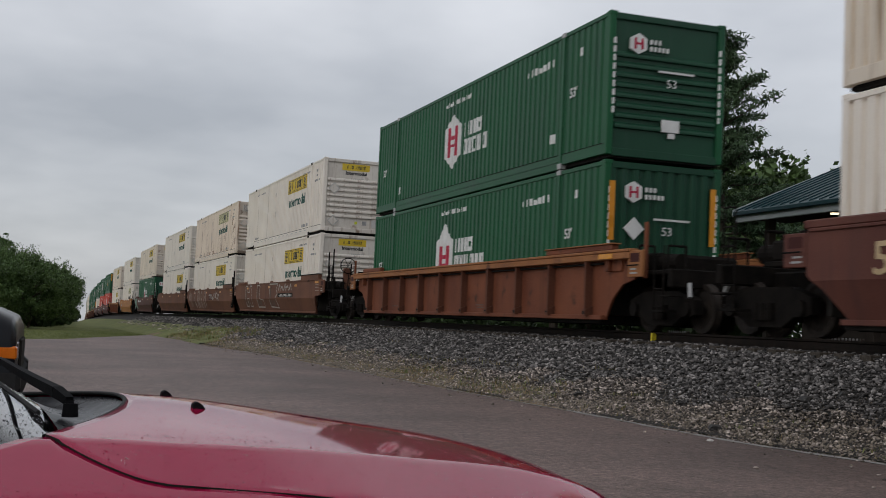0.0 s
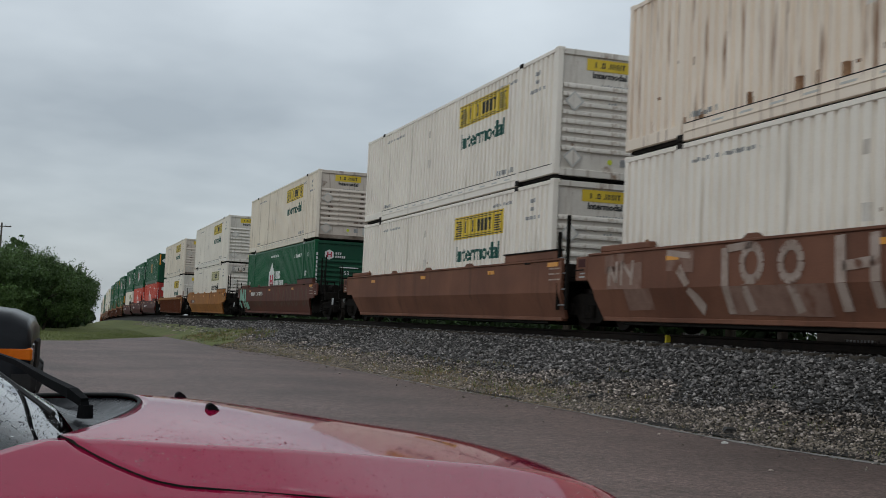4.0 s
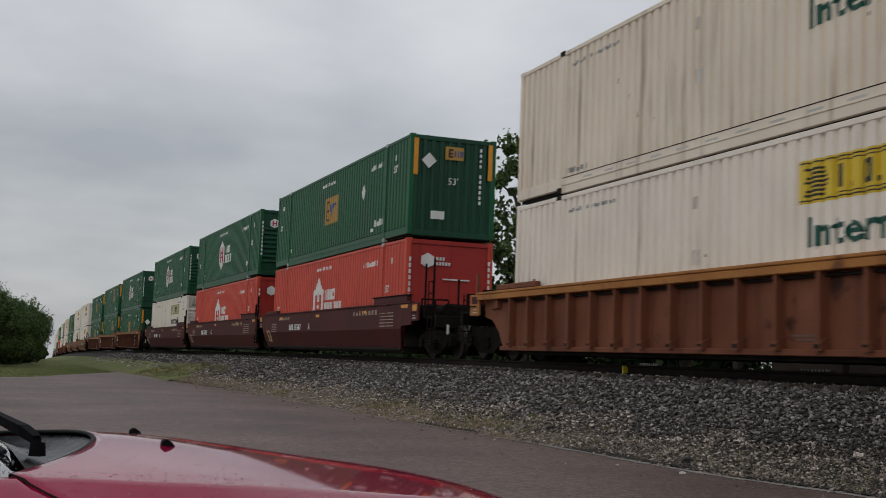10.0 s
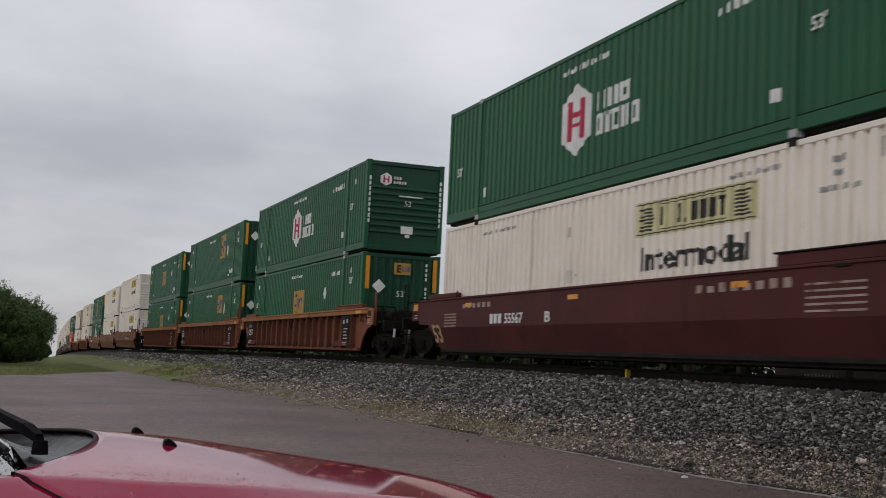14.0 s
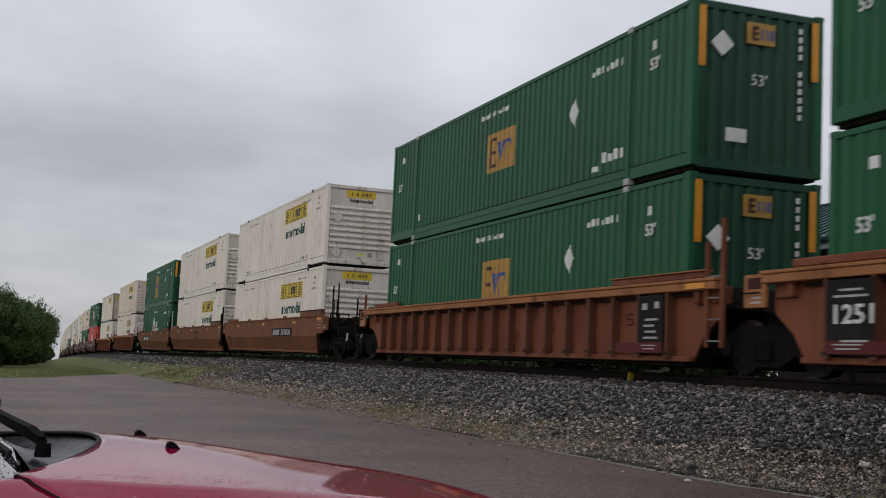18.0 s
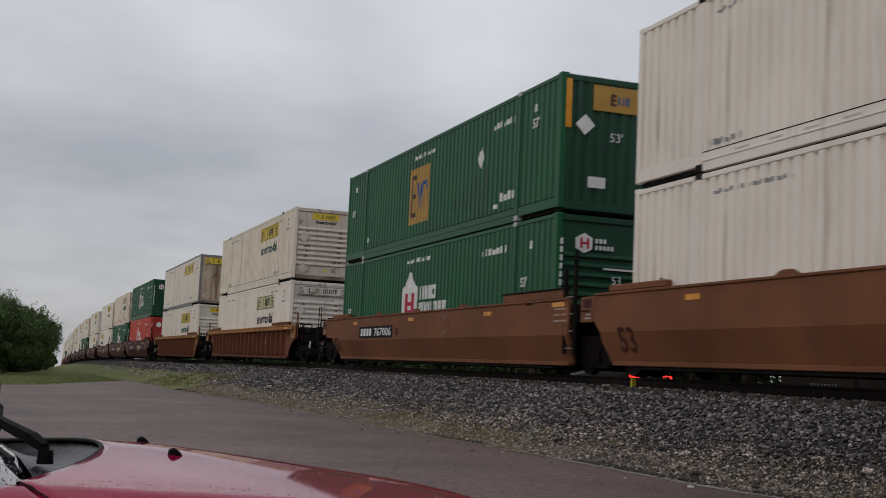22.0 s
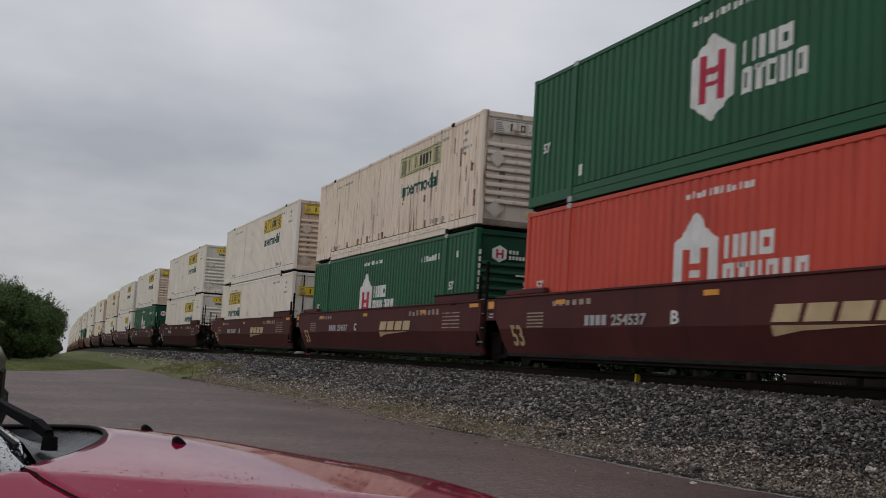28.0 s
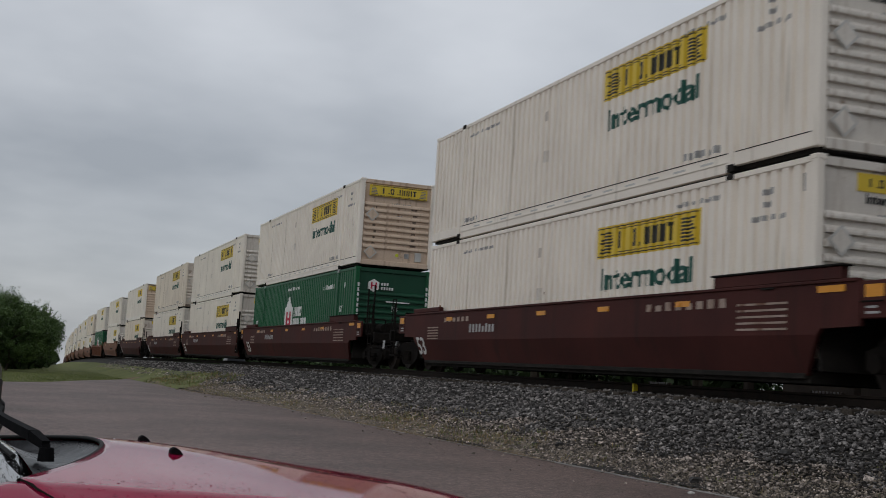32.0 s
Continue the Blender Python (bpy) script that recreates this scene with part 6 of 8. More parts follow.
        if kind == "panels":
            side_bars("owner_mark", [(4.95, 6.10, 1.00, 1.15), (5.45, 5.66, 0.56, 1.00), (6.32, 6.75, 1.00, 1.15), (6.42, 6.60, 0.62, 1.0), (4.00, 4.18, 0.62, 1.15), (4.50, 4.68, 0.62, 1.15), (4.18, 4.50, 0.82, 0.96)], M["redpanel"], th, x=-1.362, t=0.004)
            part("slack_strap", cyl(cyl(bmesh.new(), (-1.50, F + 8.62, 1.27), (-1.47, F + 8.28, 0.93), 0.02, seg=6), (-1.47, F + 8.28, 0.93), (-1.50, F + 7.85, 1.27), 0.02, seg=6), M["gap"], th, "slack dark hanging strap")
    elif kind == "white_outline":
        bm = bmesh.new()
        shapes = [[(0, 1.40), (0, 0.42), (-0.45, 0.42), (-0.45, 0.80), (-0.85, 0.80), (-0.85, 0.42), (-1.25, 0.42), (-1.25, 1.40), (-0.85, 1.40), (-0.85, 1.1), (-0.45, 1.1), (-0.45, 1.40)],
                  [(0, 1.40), (0, 0.40), (-1.2, 0.40), (-1.2, 0.72), (-0.5, 0.80), (-0.5, 1.40)],
                  [(0, 1.42), (0, 0.42), (-1.3, 0.38), (-1.0, 0.80), (-1.35, 1.0), (-1.1, 1.18), (-1.4, 1.42)]]
        fills = bmesh.new()
        for d, k in ((14.3, 0), (11.3, 1), (8.3, 2)):
            pts = [(d + 1.3 * p, q) for p, q in shapes[k]]
            for a, b in zip(pts, pts[1:] + pts[:1]):
                stroke(bm, a, b, 0.055)
            stroke(fills, (d - 0.06, 0.58), (d - 0.42, 0.58), 0.26)
            stroke(fills, (d - 0.06, 1.08), (d - 0.42, 1.08), 0.52)
            stroke(fills, (d - 0.5, 0.58), (d - 1.1, 0.58), 0.22)
        part("graffiti_fill", fills, M["spray_g"], th).location.x = 0.003
        part("graffiti", bm, M["spray_w"], th, "pale sprayed outline letters")
        bm2 = bmesh.new()
        for i in range(5):
            stroke(bm2, (6.4 - 0.55 * i, 1.12 + 0.12 * (i % 2)), (6.1 - 0.55 * i, 1.38 - 0.1 * (i % 2)), 0.09)
            stroke(bm2, (6.1 - 0.55 * i, 1.38 - 0.1 * (i % 2)), (5.95 - 0.55 * i, 1.1), 0.08)
        part("graffiti_tag", bm2, M["spray_w"], th, "white sprayed tag")
    elif kind == "chalk":
        def ring(bm, d, z, r, w):
            pts = [(d + r * math.cos(q), z + r * math.sin(q)) for q in steps(0, 2 * math.pi, 12)]
            for a, b in zip(pts, pts[1:]):
                stroke(bm, a, b, w)
        # worn lettering over a greyish ground at the trailing end
        bm = bmesh.new()
        for a, b, w in (((16.4, 1.25), (15.6, 1.3), 0.34), ((16.3, 0.9), (14.9, 0.95), 0.62), ((15.6, 0.6), (14.6, 0.62), 0.42), ((12.1, 0.62), (9.6, 0.60), 0.55), ((14.0, 1.25), (13.1, 1.2), 0.36)):
            stroke(bm, a, b, w)
        part("graffiti_ground", bm, M["spray_p"], th).location.x = 0.003
        bm = bmesh.new()
        for a, b, w in (((16.2, 0.85), (16.2, 1.2), 0.10), ((16.2, 1.2), (15.9, 0.9), 0.09), ((15.9, 0.9), (15.9, 1.3), 0.10), ((15.7, 0.85), (15.7, 1.3), 0.09), ((15.7, 1.3), (15.3, 1.0), 0.09), ((15.3, 0.85), (15.25, 1.3), 0.1),
                        ((14.0, 1.38), (13.2, 1.3), 0.1), ((13.6, 1.1), (13.1, 0.6), 0.2), ((13.1, 0.6), (12.9, 0.4), 0.24), ((12.15, 1.38), (12.1, 0.35), 0.2), ((12.1, 1.36), (11.4, 1.4), 0.12),
                        ((11.6, 0.8), (11.5, 0.4), 0.2), ((10.4, 0.8), (10.3, 0.38), 0.2), ((9.3, 1.42), (9.25, 0.4), 0.22), ((9.25, 1.0), (8.6, 1.05), 0.14), ((8.6, 1.42), (8.55, 0.45), 0.2)):
            stroke(bm, a, b, w)
        ring(bm, 11.4, 1.12, 0.26, 0.15)
        ring(bm, 10.4, 1.10, 0.25, 0.15)
        part("graffiti", bm, M["spray_c"], th, "worn chalky sprayed lettering")
        # bright scribble and a dark owner's panel further ahead
        bm = bmesh.new()
        rnd = random.Random(8)
        for d, z in ((5.6, 1.0), (5.0, 1.1), (4.4, 1.05), (3.7, 0.95)):
            pts = [(d + rnd.uniform(-0.35, 0.35), z + rnd.uniform(-0.2, 0.25)) for _ in range(8)]
            for a, b in zip(pts, pts[1:]):
                stroke(bm, a, b, 0.07)
        part("graffiti_scribble", bm, M["spray_w"], th, "white sprayed scribble")
        side_bars("owner_panel", [(6.0, 7.3, 0.86, 1.22)], M["dkmaroon"], th, x=x)
        side_bars("owner_mark", [(6.95, 7.2, 1.10, 1.18), (7.03, 7.11, 0.9, 1.10), (6.55, 6.85, 1.10, 1.18), (6.65, 6.75, 0.9, 1.10), (6.12, 6.2, 0.9, 1.18), (6.32, 6.4, 0.9, 1.18)], M["spray_w"], th, x=x - 0.006)
    elif kind == "mint":
        # two tall letters with a dark shadow line, and brownish scrawl
        for dx, w, name, mt in ((0.05, 0.40, "graffiti_shadow", "gap"), (0.0, 0.34, "graffiti", "spray_t")):
            bm = bmesh.new()
            for a, b in (((16.0, 0.42), (15.9, 1.40)), ((15.9, 1.40), (15.35, 0.80)), ((15.35, 0.80), (14.9, 1.40)), ((14.9, 1.40), (14.85, 0.42)),
                         ((14.4, 1.40), (14.35, 0.48)), ((14.35, 0.52), (13.5, 0.58))):
                stroke(bm, (a[0] + 0.9 - dx, a[1] - dx * 0.6), (b[0] + 0.9 - dx, b[1] - dx * 0.6), w)
            ob = part(name, bm, M[mt], th, "mint green sprayed letters" if mt == "spray_t" else "")
            ob.location.x = 0.0 if mt == "spray_t" else 0.002
        bm = bmesh.new()
        for d in (12.8, 11.6, 7.6, 6.0, 4.4, 2.8, 1.2):
            pts = [(d, 1.35), (d - 0.4, 1.0), (d - 0.2, 0.55), (d - 0.8, 0.7), (d - 1.0, 1.3), (d - 1.3, 0.5)]
            for a, b in zip(pts, pts[1:]):
                stroke(bm, a, b, 0.13)
        part("graffiti_scrawl", bm, M["spray_g"], th, "brownish sprayed scrawl")
        number(13.5, 10.3, 1.06, 0.17, "560085", M["wlet"])


# u, style, colour, front, rear, upper, lower, graffiti
UNITS = [
    (-2.97, "smooth", "redbrown", "end", "stub", "C", "J", "rear53"), (20.25, "ribbed", "orbrown", "end", "end", "G", "g", ""),
    (43.8, "smooth", "brown", "end", "joint", "J", "J", "white_outline"), (63.3, "smooth", "brown", "joint", "joint", "R", "J", "chalk"),
    (82.84, "smooth", "brown", "joint", "end", "J", "J", ""), (106.6, "smooth", "redbrown", "end", "end", "C", "G", "mint"),
    (130.9, "smooth", "orange", "end", "end", "J", "W", ""), (154.73, "ribbed", "rust", "end", "end", "C", "J", ""),
    (178.27, "smooth", "maroon", "end", "joint", "E", "D", "runA"), (197.73, "smooth", "maroon", "joint", "joint", "G", "D", "runC"),
    (217.37, "smooth", "maroon", "joint", "end", "G", "W", "runB"), (240.83, "ribbed", "orbrown", "end", "joint", "G", "E", "panels"),
    (260.3, "ribbed", "orbrown", "joint", "joint", "e", "e", "panels"), (279.95, "ribbed", "orbrown", "joint", "end", "E", "E", "panel"),
    (303.67, "smooth", "brown2", "end", "joint", "J", "J", "dull14"), (323.17, "smooth", "brown2", "joint", "joint", "J", "J", "dull15"),
    (342.52, "smooth", "brown2", "joint", "end", "B", "G", "dull16"), (366.37, "ribbed", "rust", "end", "end", "C", "W", ""),
    (389.81, "ribbed", "rust", "end", "end", "P", "J", ""), (413.27, "smooth", "maroon", "end", "joint", "G", "D", "goldB"),
    (432.45, "smooth", "maroon", "joint", "joint", "R", "G", "goldC"), (452.12, "smooth", "maroon", "joint", "end", "H", "V", "goldA"),
    (475.75, "smooth", "dkmaroon", "end", "end", "J", "J", ""), (499.12, "smooth", "dkmaroon", "end", "joint", "H", "G", ""),
    (519.0, "smooth", "dkmaroon", "joint", "joint", "J", "J", ""), (538.5, "smooth", "dkmaroon", "joint", "end", "C", "J", ""),
    (562.2, "smooth", "dkmaroon", "end", "end", "H", "C", ""), (585.8, "smooth", "brown", "end", "end", "J", "J", ""),
    (609.4, "ribbed", "brown", "end", "end", "J", "G", ""), (633.0, "smooth", "brown", "end", "joint", "C", "J", ""),
    (652.5, "smooth", "brown", "joint", "joint", "J", "J", ""), (672.0, "smooth", "brown", "joint", "end", "J", "C", ""),
    (695.6, "smooth", "brown2", "end", "end", "J", "J", ""), (719.2, "smooth", "brown2", "end", "end", "C", "J", ""),
    (742.8, "ribbed", "brown", "end", "end", "J", "J", ""), (766.4, "smooth", "maroon", "end", "joint", "J", "J", ""),
    (785.9, "smooth", "maroon", "joint", "joint", "C", "C", ""), (805.4, "smooth", "maroon", "joint", "end", "J", "J", ""),
    (829.0, "smooth", "brown", "end", "end", "G", "J", ""), (852.6, "smooth", "brown", "end", "end", "J", "J", ""),
    (876.2, "smooth", "brown", "end", "end", "J", "C", ""), (899.8, "smooth", "maroon", "end", "end", "C", "J", ""),
]
CARS = {}
TRAIN = []          # every moving thing with its unit's u and its height over the rail
FLOOR_Z, GAP = 0.40, 0.03
for u, style, colour, front, rear, upper, lower, paint in UNITS:
    key = (style, colour, front, rear)
    if key in CARS:
        car = copy_thing(CARS[key], Matrix())
    else:
        car = CARS[key] = well_car(*key)
    TRAIN.append((car, u, 0.0, paint))
    for load, low, z in ((lower, True, FLOOR_Z), (upper, False, FLOOR_Z + BOX_H + GAP)):
        key = (load, low)
        ob = copy_thing(LOADS[key], Matrix()) if key in LOADS else LOADS.setdefault(key, LOAD_KINDS[load](low))
        TRAIN.append((ob, u, z, ""))
SMALL = {"seam", "rail_lip", "rail_slot", "grab_iron", "panel_mark", "panel_recess", "rung", "hose_coupling", "guide_hinge", "serial_plate", "document_box", "inspection_mark", "placard", "placard_holder",
         "corner_casting", "side_step", "step", "air_hose", "hose", "valve_box", "number_stencil", "end_stencil", "patch", "plaque_scroll", "plaque_border", "end_number", "rail_stencil", "stencil", "pipe", "soot_streak", "rust_streak", "end_bracket", "notice_stencil", "notice_panel", "top_tab", "small_stencil", "header", "end_name_lettering"}
for ob, u, z, paint in TRAIN:
    if u > 560:            # never nearer than 100 m: no small fittings
        for piece in [o for o in ob.children_recursive if o.name.split(".")[0] in SMALL]:
            bpy.data.objects.remove(piece)
for ob, u, z, paint in TRAIN:
    if paint:
        spray(ob, paint)
        for piece in ob.children:
            if piece.name.startswith("graffiti"):
                tagged(piece, kind="stuff")
for ob, u, z, paint in TRAIN:
    ob.matrix_basis = train_pose(u, 0) @ pose(0, 0, z)


# ---- parked cars ----
HOOD_LINE = ((-0.5, 0.975), (-0.3, 0.975), (-0.1, 0.97), (0.0, 0.965), (0.15, 0.949), (0.32, 0.926), (0.49, 0.9025), (0.66, 0.8815), (0.83, 0.853), (0.93, 0.829), (1.02, 0.802), (1.10, 0.765), (1.19, 0.70), (1.30, 0.61), (1.38, 0.5))
CAR_AT = pose(0.318, 3.163, 0, 0, 0, 6.6)


def along(line, x):
    if x <= line[0][0]:
        return line[0][1]
    for (a, u), (b, v) in zip(line, line[1:]):
        if x <= b:
            k = (x - a) / (b - a)
            return u + (v - u) * k
    return line[-1][1]


def crease(x):
    """How far the bonnet's crease runs beside the car's middle line; it closes in towards the nose."""
    return along(((-0.5, 0.61), (-0.3, 0.63), (-0.13, 0.66), (0.02, 0.652), (0.3, 0.579), (0.53, 0.518), (0.75, 0.456), (0.9, 0.43), (1.3, 0.36)), x)


def crown(x, w):
    """Fall of the bonnet and fender from the car's middle line to w metres beside it."""
    w, c = abs(w), crease(x)

    def top(q):
        return 0.179 * q * q if q < 0.2 else 0.0072 + 0.0716 * (q - 0.2) + 0.06 * (q - 0.2) ** 2
    if w <= c:
        return top(w)
    side = max(0.40, (0.128 - top(c)) / (0.80 - c))
    d = top(c) + side * (min(w, 0.80) - c)
    if w > 0.80:
        d += 0.30 * (w - 0.80) + 9.0 * (w - 0.80) ** 2
    return d


def hood_z(x, w):
    """Height of the red car's front x metres ahead of its washer jets and w beside its middle."""
    z = sum(along(HOOD_LINE, x + 0.04 * i) for i in range(-2, 3)) / 5
    return z - crown(x, w)


SHUT = ((-0.40, 0.575), (-0.372, 0.636), (-0.34, 0.674), (-0.303, 0.71), (-0.265, 0.741), (-0.234, 0.762), (-0.19, 0.777), (-0.14, 0.784), (-0.05, 0.788), (0.1, 0.79))


def hood_rear(w):
    w = abs(w)
    if w < 0.575:
        return -0.15 - 0.25 * (w / 0.575) ** 2
    return along([(v, u) for u, v in SHUT], w)


def glass_base(w):
    w = abs(w)
    return -0.345 - (0.9 * (w - 0.53) if w > 0.53 else 0.0) - 0.02 * max(0, 0.53 - w)


def red_car():
    th = thing("parked_car", "wet metallic red sedan parked nose towards the track", "car", at=CAR_AT)

    def nose(w):
        return 1.33 - 0.16 * (w / 0.79) ** 2
    # hood
    bm = bmesh.new()
    rows = []
    for k in steps(0, 1, 60):
        row = []
        for v in steps(-1, 1, 80):
            w = 0.79 * v
            for _ in range(4):
                x = hood_rear(w) + (nose(w) - hood_rear(w)) * k
                c = crease(x)
                w = math.copysign(abs(v) / 0.7 * c if abs(v) <= 0.7 else c + (abs(v) - 0.7) / 0.3 * (0.79 - c), v)
            row.append((x, w, hood_z(x, w)))
        rows.append(row)
    grid_mesh(bm, rows)
    edge = [e for e in bm.edges if e.is_boundary]
    r = bmesh.ops.extrude_edge_only(bm, edges=edge)
    for v in r["geom"]:
        if isinstance(v, bmesh.types.BMVert):
            v.co.z -= 0.007
    bmesh.ops.recalc_face_normals(bm, faces=bm.faces[:])
    hood = part("hood", bm, M["paint"], th, "wet red bonnet beaded with rain", smooth=True)
    # bonnet's turned-down edges coloured near black as shade in the shut line
    hood.data.materials.append(M["gap"])
    for p in hood.data.polygons:
        p.use_smooth = abs(p.normal.z) > 0.5
        if p.index >= 60 * 80:
            p.material_index = 1
    # fenders from the bonnet's edge round to the side
    for s in (-1, 1):
        bm = bmesh.new()
        rows = []
        for x in steps(-0.60, 1.17, 60):
            inner = along(SHUT, x) + 0.0015 if x > -0.40 else 0.581 + 0.55 * (-0.40 - x)
            row = [(x, s * (inner + 0.002), hood_z(x, inner) - 0.009)]
            for k in steps(0, 1, 14):
                w = inner + (0.92 - inner) * k
                row.append((x, s * w, hood_z(x, w) - 0.003))
            for z in (0.66, 0.6, 0.5, 0.36, 0.25):
                row.append((x, s * (0.925 if z > 0.4 else 0.90), min(z, row[-1][2] - 0.01)))
            rows.append(row)
        grid_mesh(bm, rows)
        bmesh.ops.recalc_face_normals(bm, faces=bm.faces[:])
        if sum(f.normal.z for f in bm.faces) < 0:
            for f in bm.faces:
                f.normal_flip()
        fender = part("fender", bm, M["paint"], th, smooth=True)
        # fender's inner strip black too, standing for shade in the joint
        fender.data.materials.append(M["gap"])
        for p in fender.data.polygons:
            if p.index % 20 == 0:
                p.material_index = 1
            p.use_smooth = not (abs(p.normal.z) < 0.5 and p.center.z > 0.8 and abs(p.center.y) < 0.81)
        bm = bmesh.new()
        grid_mesh(bm, [[(x, s * 0.925, z) for z in (0.25, 0.5, 0.7, 0.80)] + [(x, s * 0.87, 0.875), (x, s * 0.80, 0.90)] for x in (-2.9, -1.9, -0.61)])
        bmesh.ops.recalc_face_normals(bm, faces=bm.faces[:])
        part("door", bm, M["paint"], th, smooth=True)
        part("mirror", boxes((-1.12, -0.98, *sorted((s * 0.95, s * 1.1)), 0.95, 1.08), bevel=0.03), M["paint"], th)
    part("engine_bay", boxes((-0.1, 1.1, -0.75, 0.75, 0.3, 0.55)), M["gap"], th)
    # cowl
    bm = bmesh.new()
    rows = []
    for k in steps(0, 1, 8):
        rows.append([(hood_rear(w) - 0.006 + (glass_base(w) - hood_rear(w)) * k, w, hood_z(-0.15, w) - 0.012 - 0.03 * math.sin(k * math.pi) - 0.012 * k) for w in steps(-0.54, 0.54, 30)])
    grid_mesh(bm, rows)
    bmesh.ops.recalc_face_normals(bm, faces=bm.faces[:])
    cowl = part("cowl", bm, M["cowl"], th, "glossy black plastic cowl below the windscreen", smooth=True)
    rim = bmesh.new()
    grid_mesh(rim, [[(hood_rear(w) - 0.004 + 0.006 * math.cos(q), w, hood_z(-0.15, w) - 0.002 + 0.005 * math.sin(q)) for q in steps(0, 5.5, 7)] for w in steps(-0.57, 0.57, 40)], closed=True)
    bmesh.ops.recalc_face_normals(rim, faces=rim.faces[:])
    part("cowl_seal", rim, M["rubber"], cowl, smooth=True)
    # glass and cabin
    bm = bmesh.new()
    rows = []
    for k in steps(0, 1, 12):
        rows.append([(glass_base(w) - 0.9 * k, w * (1 - 0.16 * k), hood_z(-0.2, w) - 0.028 - 0.07 * (w / 0.6) ** 2 + 0.50 * k - 0.06 * k * k) for w in steps(-0.74, 0.74, 24)])
    grid_mesh(bm, rows)
    bmesh.ops.recalc_face_normals(bm, faces=bm.faces[:])
    glass = part("windscreen", bm, M["glass"], th, "wet windscreen", smooth=True)
    glass.visible_shadow = False
    bm = bmesh.new()
    rows = [[(x, w, z - 0.06 * (w / 0.6) ** 2) for w in steps(-0.67, 0.67, 12)] for x, z in ((-1.28, 1.37), (-1.7, 1.42), (-2.3, 1.41), (-2.7, 1.35), (-3.3, 1.02), (-3.7, 0.98))]
    grid_mesh(bm, rows)
    bmesh.ops.recalc_face_normals(bm, faces=bm.faces[:])
    part("roof", bm, M["paint"], th, smooth=True)
    part("dashboard", boxes((-1.3, -0.45, -0.66, 0.66, 0.78, 0.885), bevel=0.03), M["blackp"], th)
    for s in (-1, 1):
        part("pillar", cyl(bmesh.new(), (-0.62, s * 0.76, 0.90), (-1.32, s * 0.62, 1.34), 0.03), M["paint"], th)
        bm = bmesh.new()
        grid_mesh(bm, [[(a, s * 0.80, 0.90), (b, s * 0.655, 1.32)] for a, b in ((-0.72, -1.28), (-1.4, -1.6), (-2.2, -2.2), (-3.1, -2.68))])
        bmesh.ops.recalc_face_normals(bm, faces=bm.faces[:])
        pane = part("side_window", bm, M["glass"], th)
        pane.visible_shadow = False
    part("rear_body", boxes((-3.75, -2.9, -0.9, 0.9, 0.3, 0.96), bevel=0.08), M["paint"], th)
    part("floor_pan", boxes((-3.5, 1.1, -0.82, 0.82, 0.2, 0.3)), M["gap"], th)
    part("bumper", boxes((1.08, 1.36, -0.84, 0.84, 0.24, 0.54), bevel=0.08), M["paint"], th)
    for s in (-1, 1):
        part("headlight", boxes((1.1, 1.22, *sorted((s * 0.52, s * 0.86)), 0.52, 0.6), bevel=0.03), M["chrome"], th)
        for x in (0.5, -2.3):
            w = part("wheel", cyl(bmesh.new(), (x, s * 0.70, 0.32), (x, s * 0.91, 0.32), 0.32, seg=28), M["rubber"], th)
            part("rim", cyl(bmesh.new(), (x, s * 0.82, 0.32), (x, s * 0.915, 0.32), 0.21, seg=20), M["alloy"], w)
    # washer jets
    for w in (-0.195, 0.195):
        z = hood_z(0, w)
        bm = prism(bmesh.new(), [(-0.014, z - 0.003), (0.020, z - 0.003), (0.012, z + 0.008), (-0.002, z + 0.017), (-0.012, z + 0.011)], w - 0.012, w + 0.012, "y")
        bmesh.ops.bevel(bm, geom=bm.edges[:], offset=0.002, segments=1, affect="EDGES")
        part("washer_jet", bm, M["blackp"], th, "small black washer jet")
    # wiper
    bm = bmesh.new()
    pts = [(-0.300, -0.165, 0.945), (-0.303, -0.160, 0.968), (-0.325, -0.10, 0.985), (-0.36, 0.10, 1.000), (-0.42, 0.44, 1.032), (-0.5, 0.85, 1.05)]
    for (u, v), (r0, r1) in zip(zip(pts, pts[1:]), ((0.012, 0.014), (0.014, 0.018), (0.018, 0.016), (0.016, 0.011), (0.011, 0.009))):
        cyl(bm, u, v, r0, r1, seg=4)
    cyl(bm, (-0.300, -0.165, 0.930), (-0.300, -0.165, 0.962), 0.02, 0.017, seg=12)
    part("wiper_arm", bm, M["blackp"], th)
    part("wiper_blade", cyl(bmesh.new(), (-0.40, -0.42, 0.962), (-0.52, 0.30, 1.04), 0.006, seg=6), M["rubber"], th)
    # rain
    rnd = random.Random(5)
    spots = []
    for _ in range(8500):
        w, x = rnd.uniform(-0.6, 0.25), rnd.uniform(-0.2, 1.2)
        if rnd.random() < 0.6:
            w, x = rnd.uniform(-0.92, -0.56), rnd.uniform(-0.58, 1.1)
        if x < hood_rear(w) + 0.01 and w > -0.76:
            continue
        q = CAR_AT @ Vector((x, w, hood_z(x, w) + (0.0003 if x > hood_rear(w) and abs(w) < 0.785 else -0.0028)))
        spots.append((*q, rnd.choice((0.0009, 0.0012, 0.0015, 0.0019, 0.0024)) * (0.6 if w > -0.35 else 0.8 if w > -0.5 else 1.0)))
    for _ in range(1500):
        w, k = rnd.uniform(-0.68, 0.1), rnd.uniform(0.01, 0.35)
        q = CAR_AT @ Vector((glass_base(w) - 0.9 * k, w * (1 - 0.16 * k), hood_z(-0.2, w) - 0.027 - 0.07 * (w / 0.6) ** 2 + 0.50 * k - 0.06 * k * k))
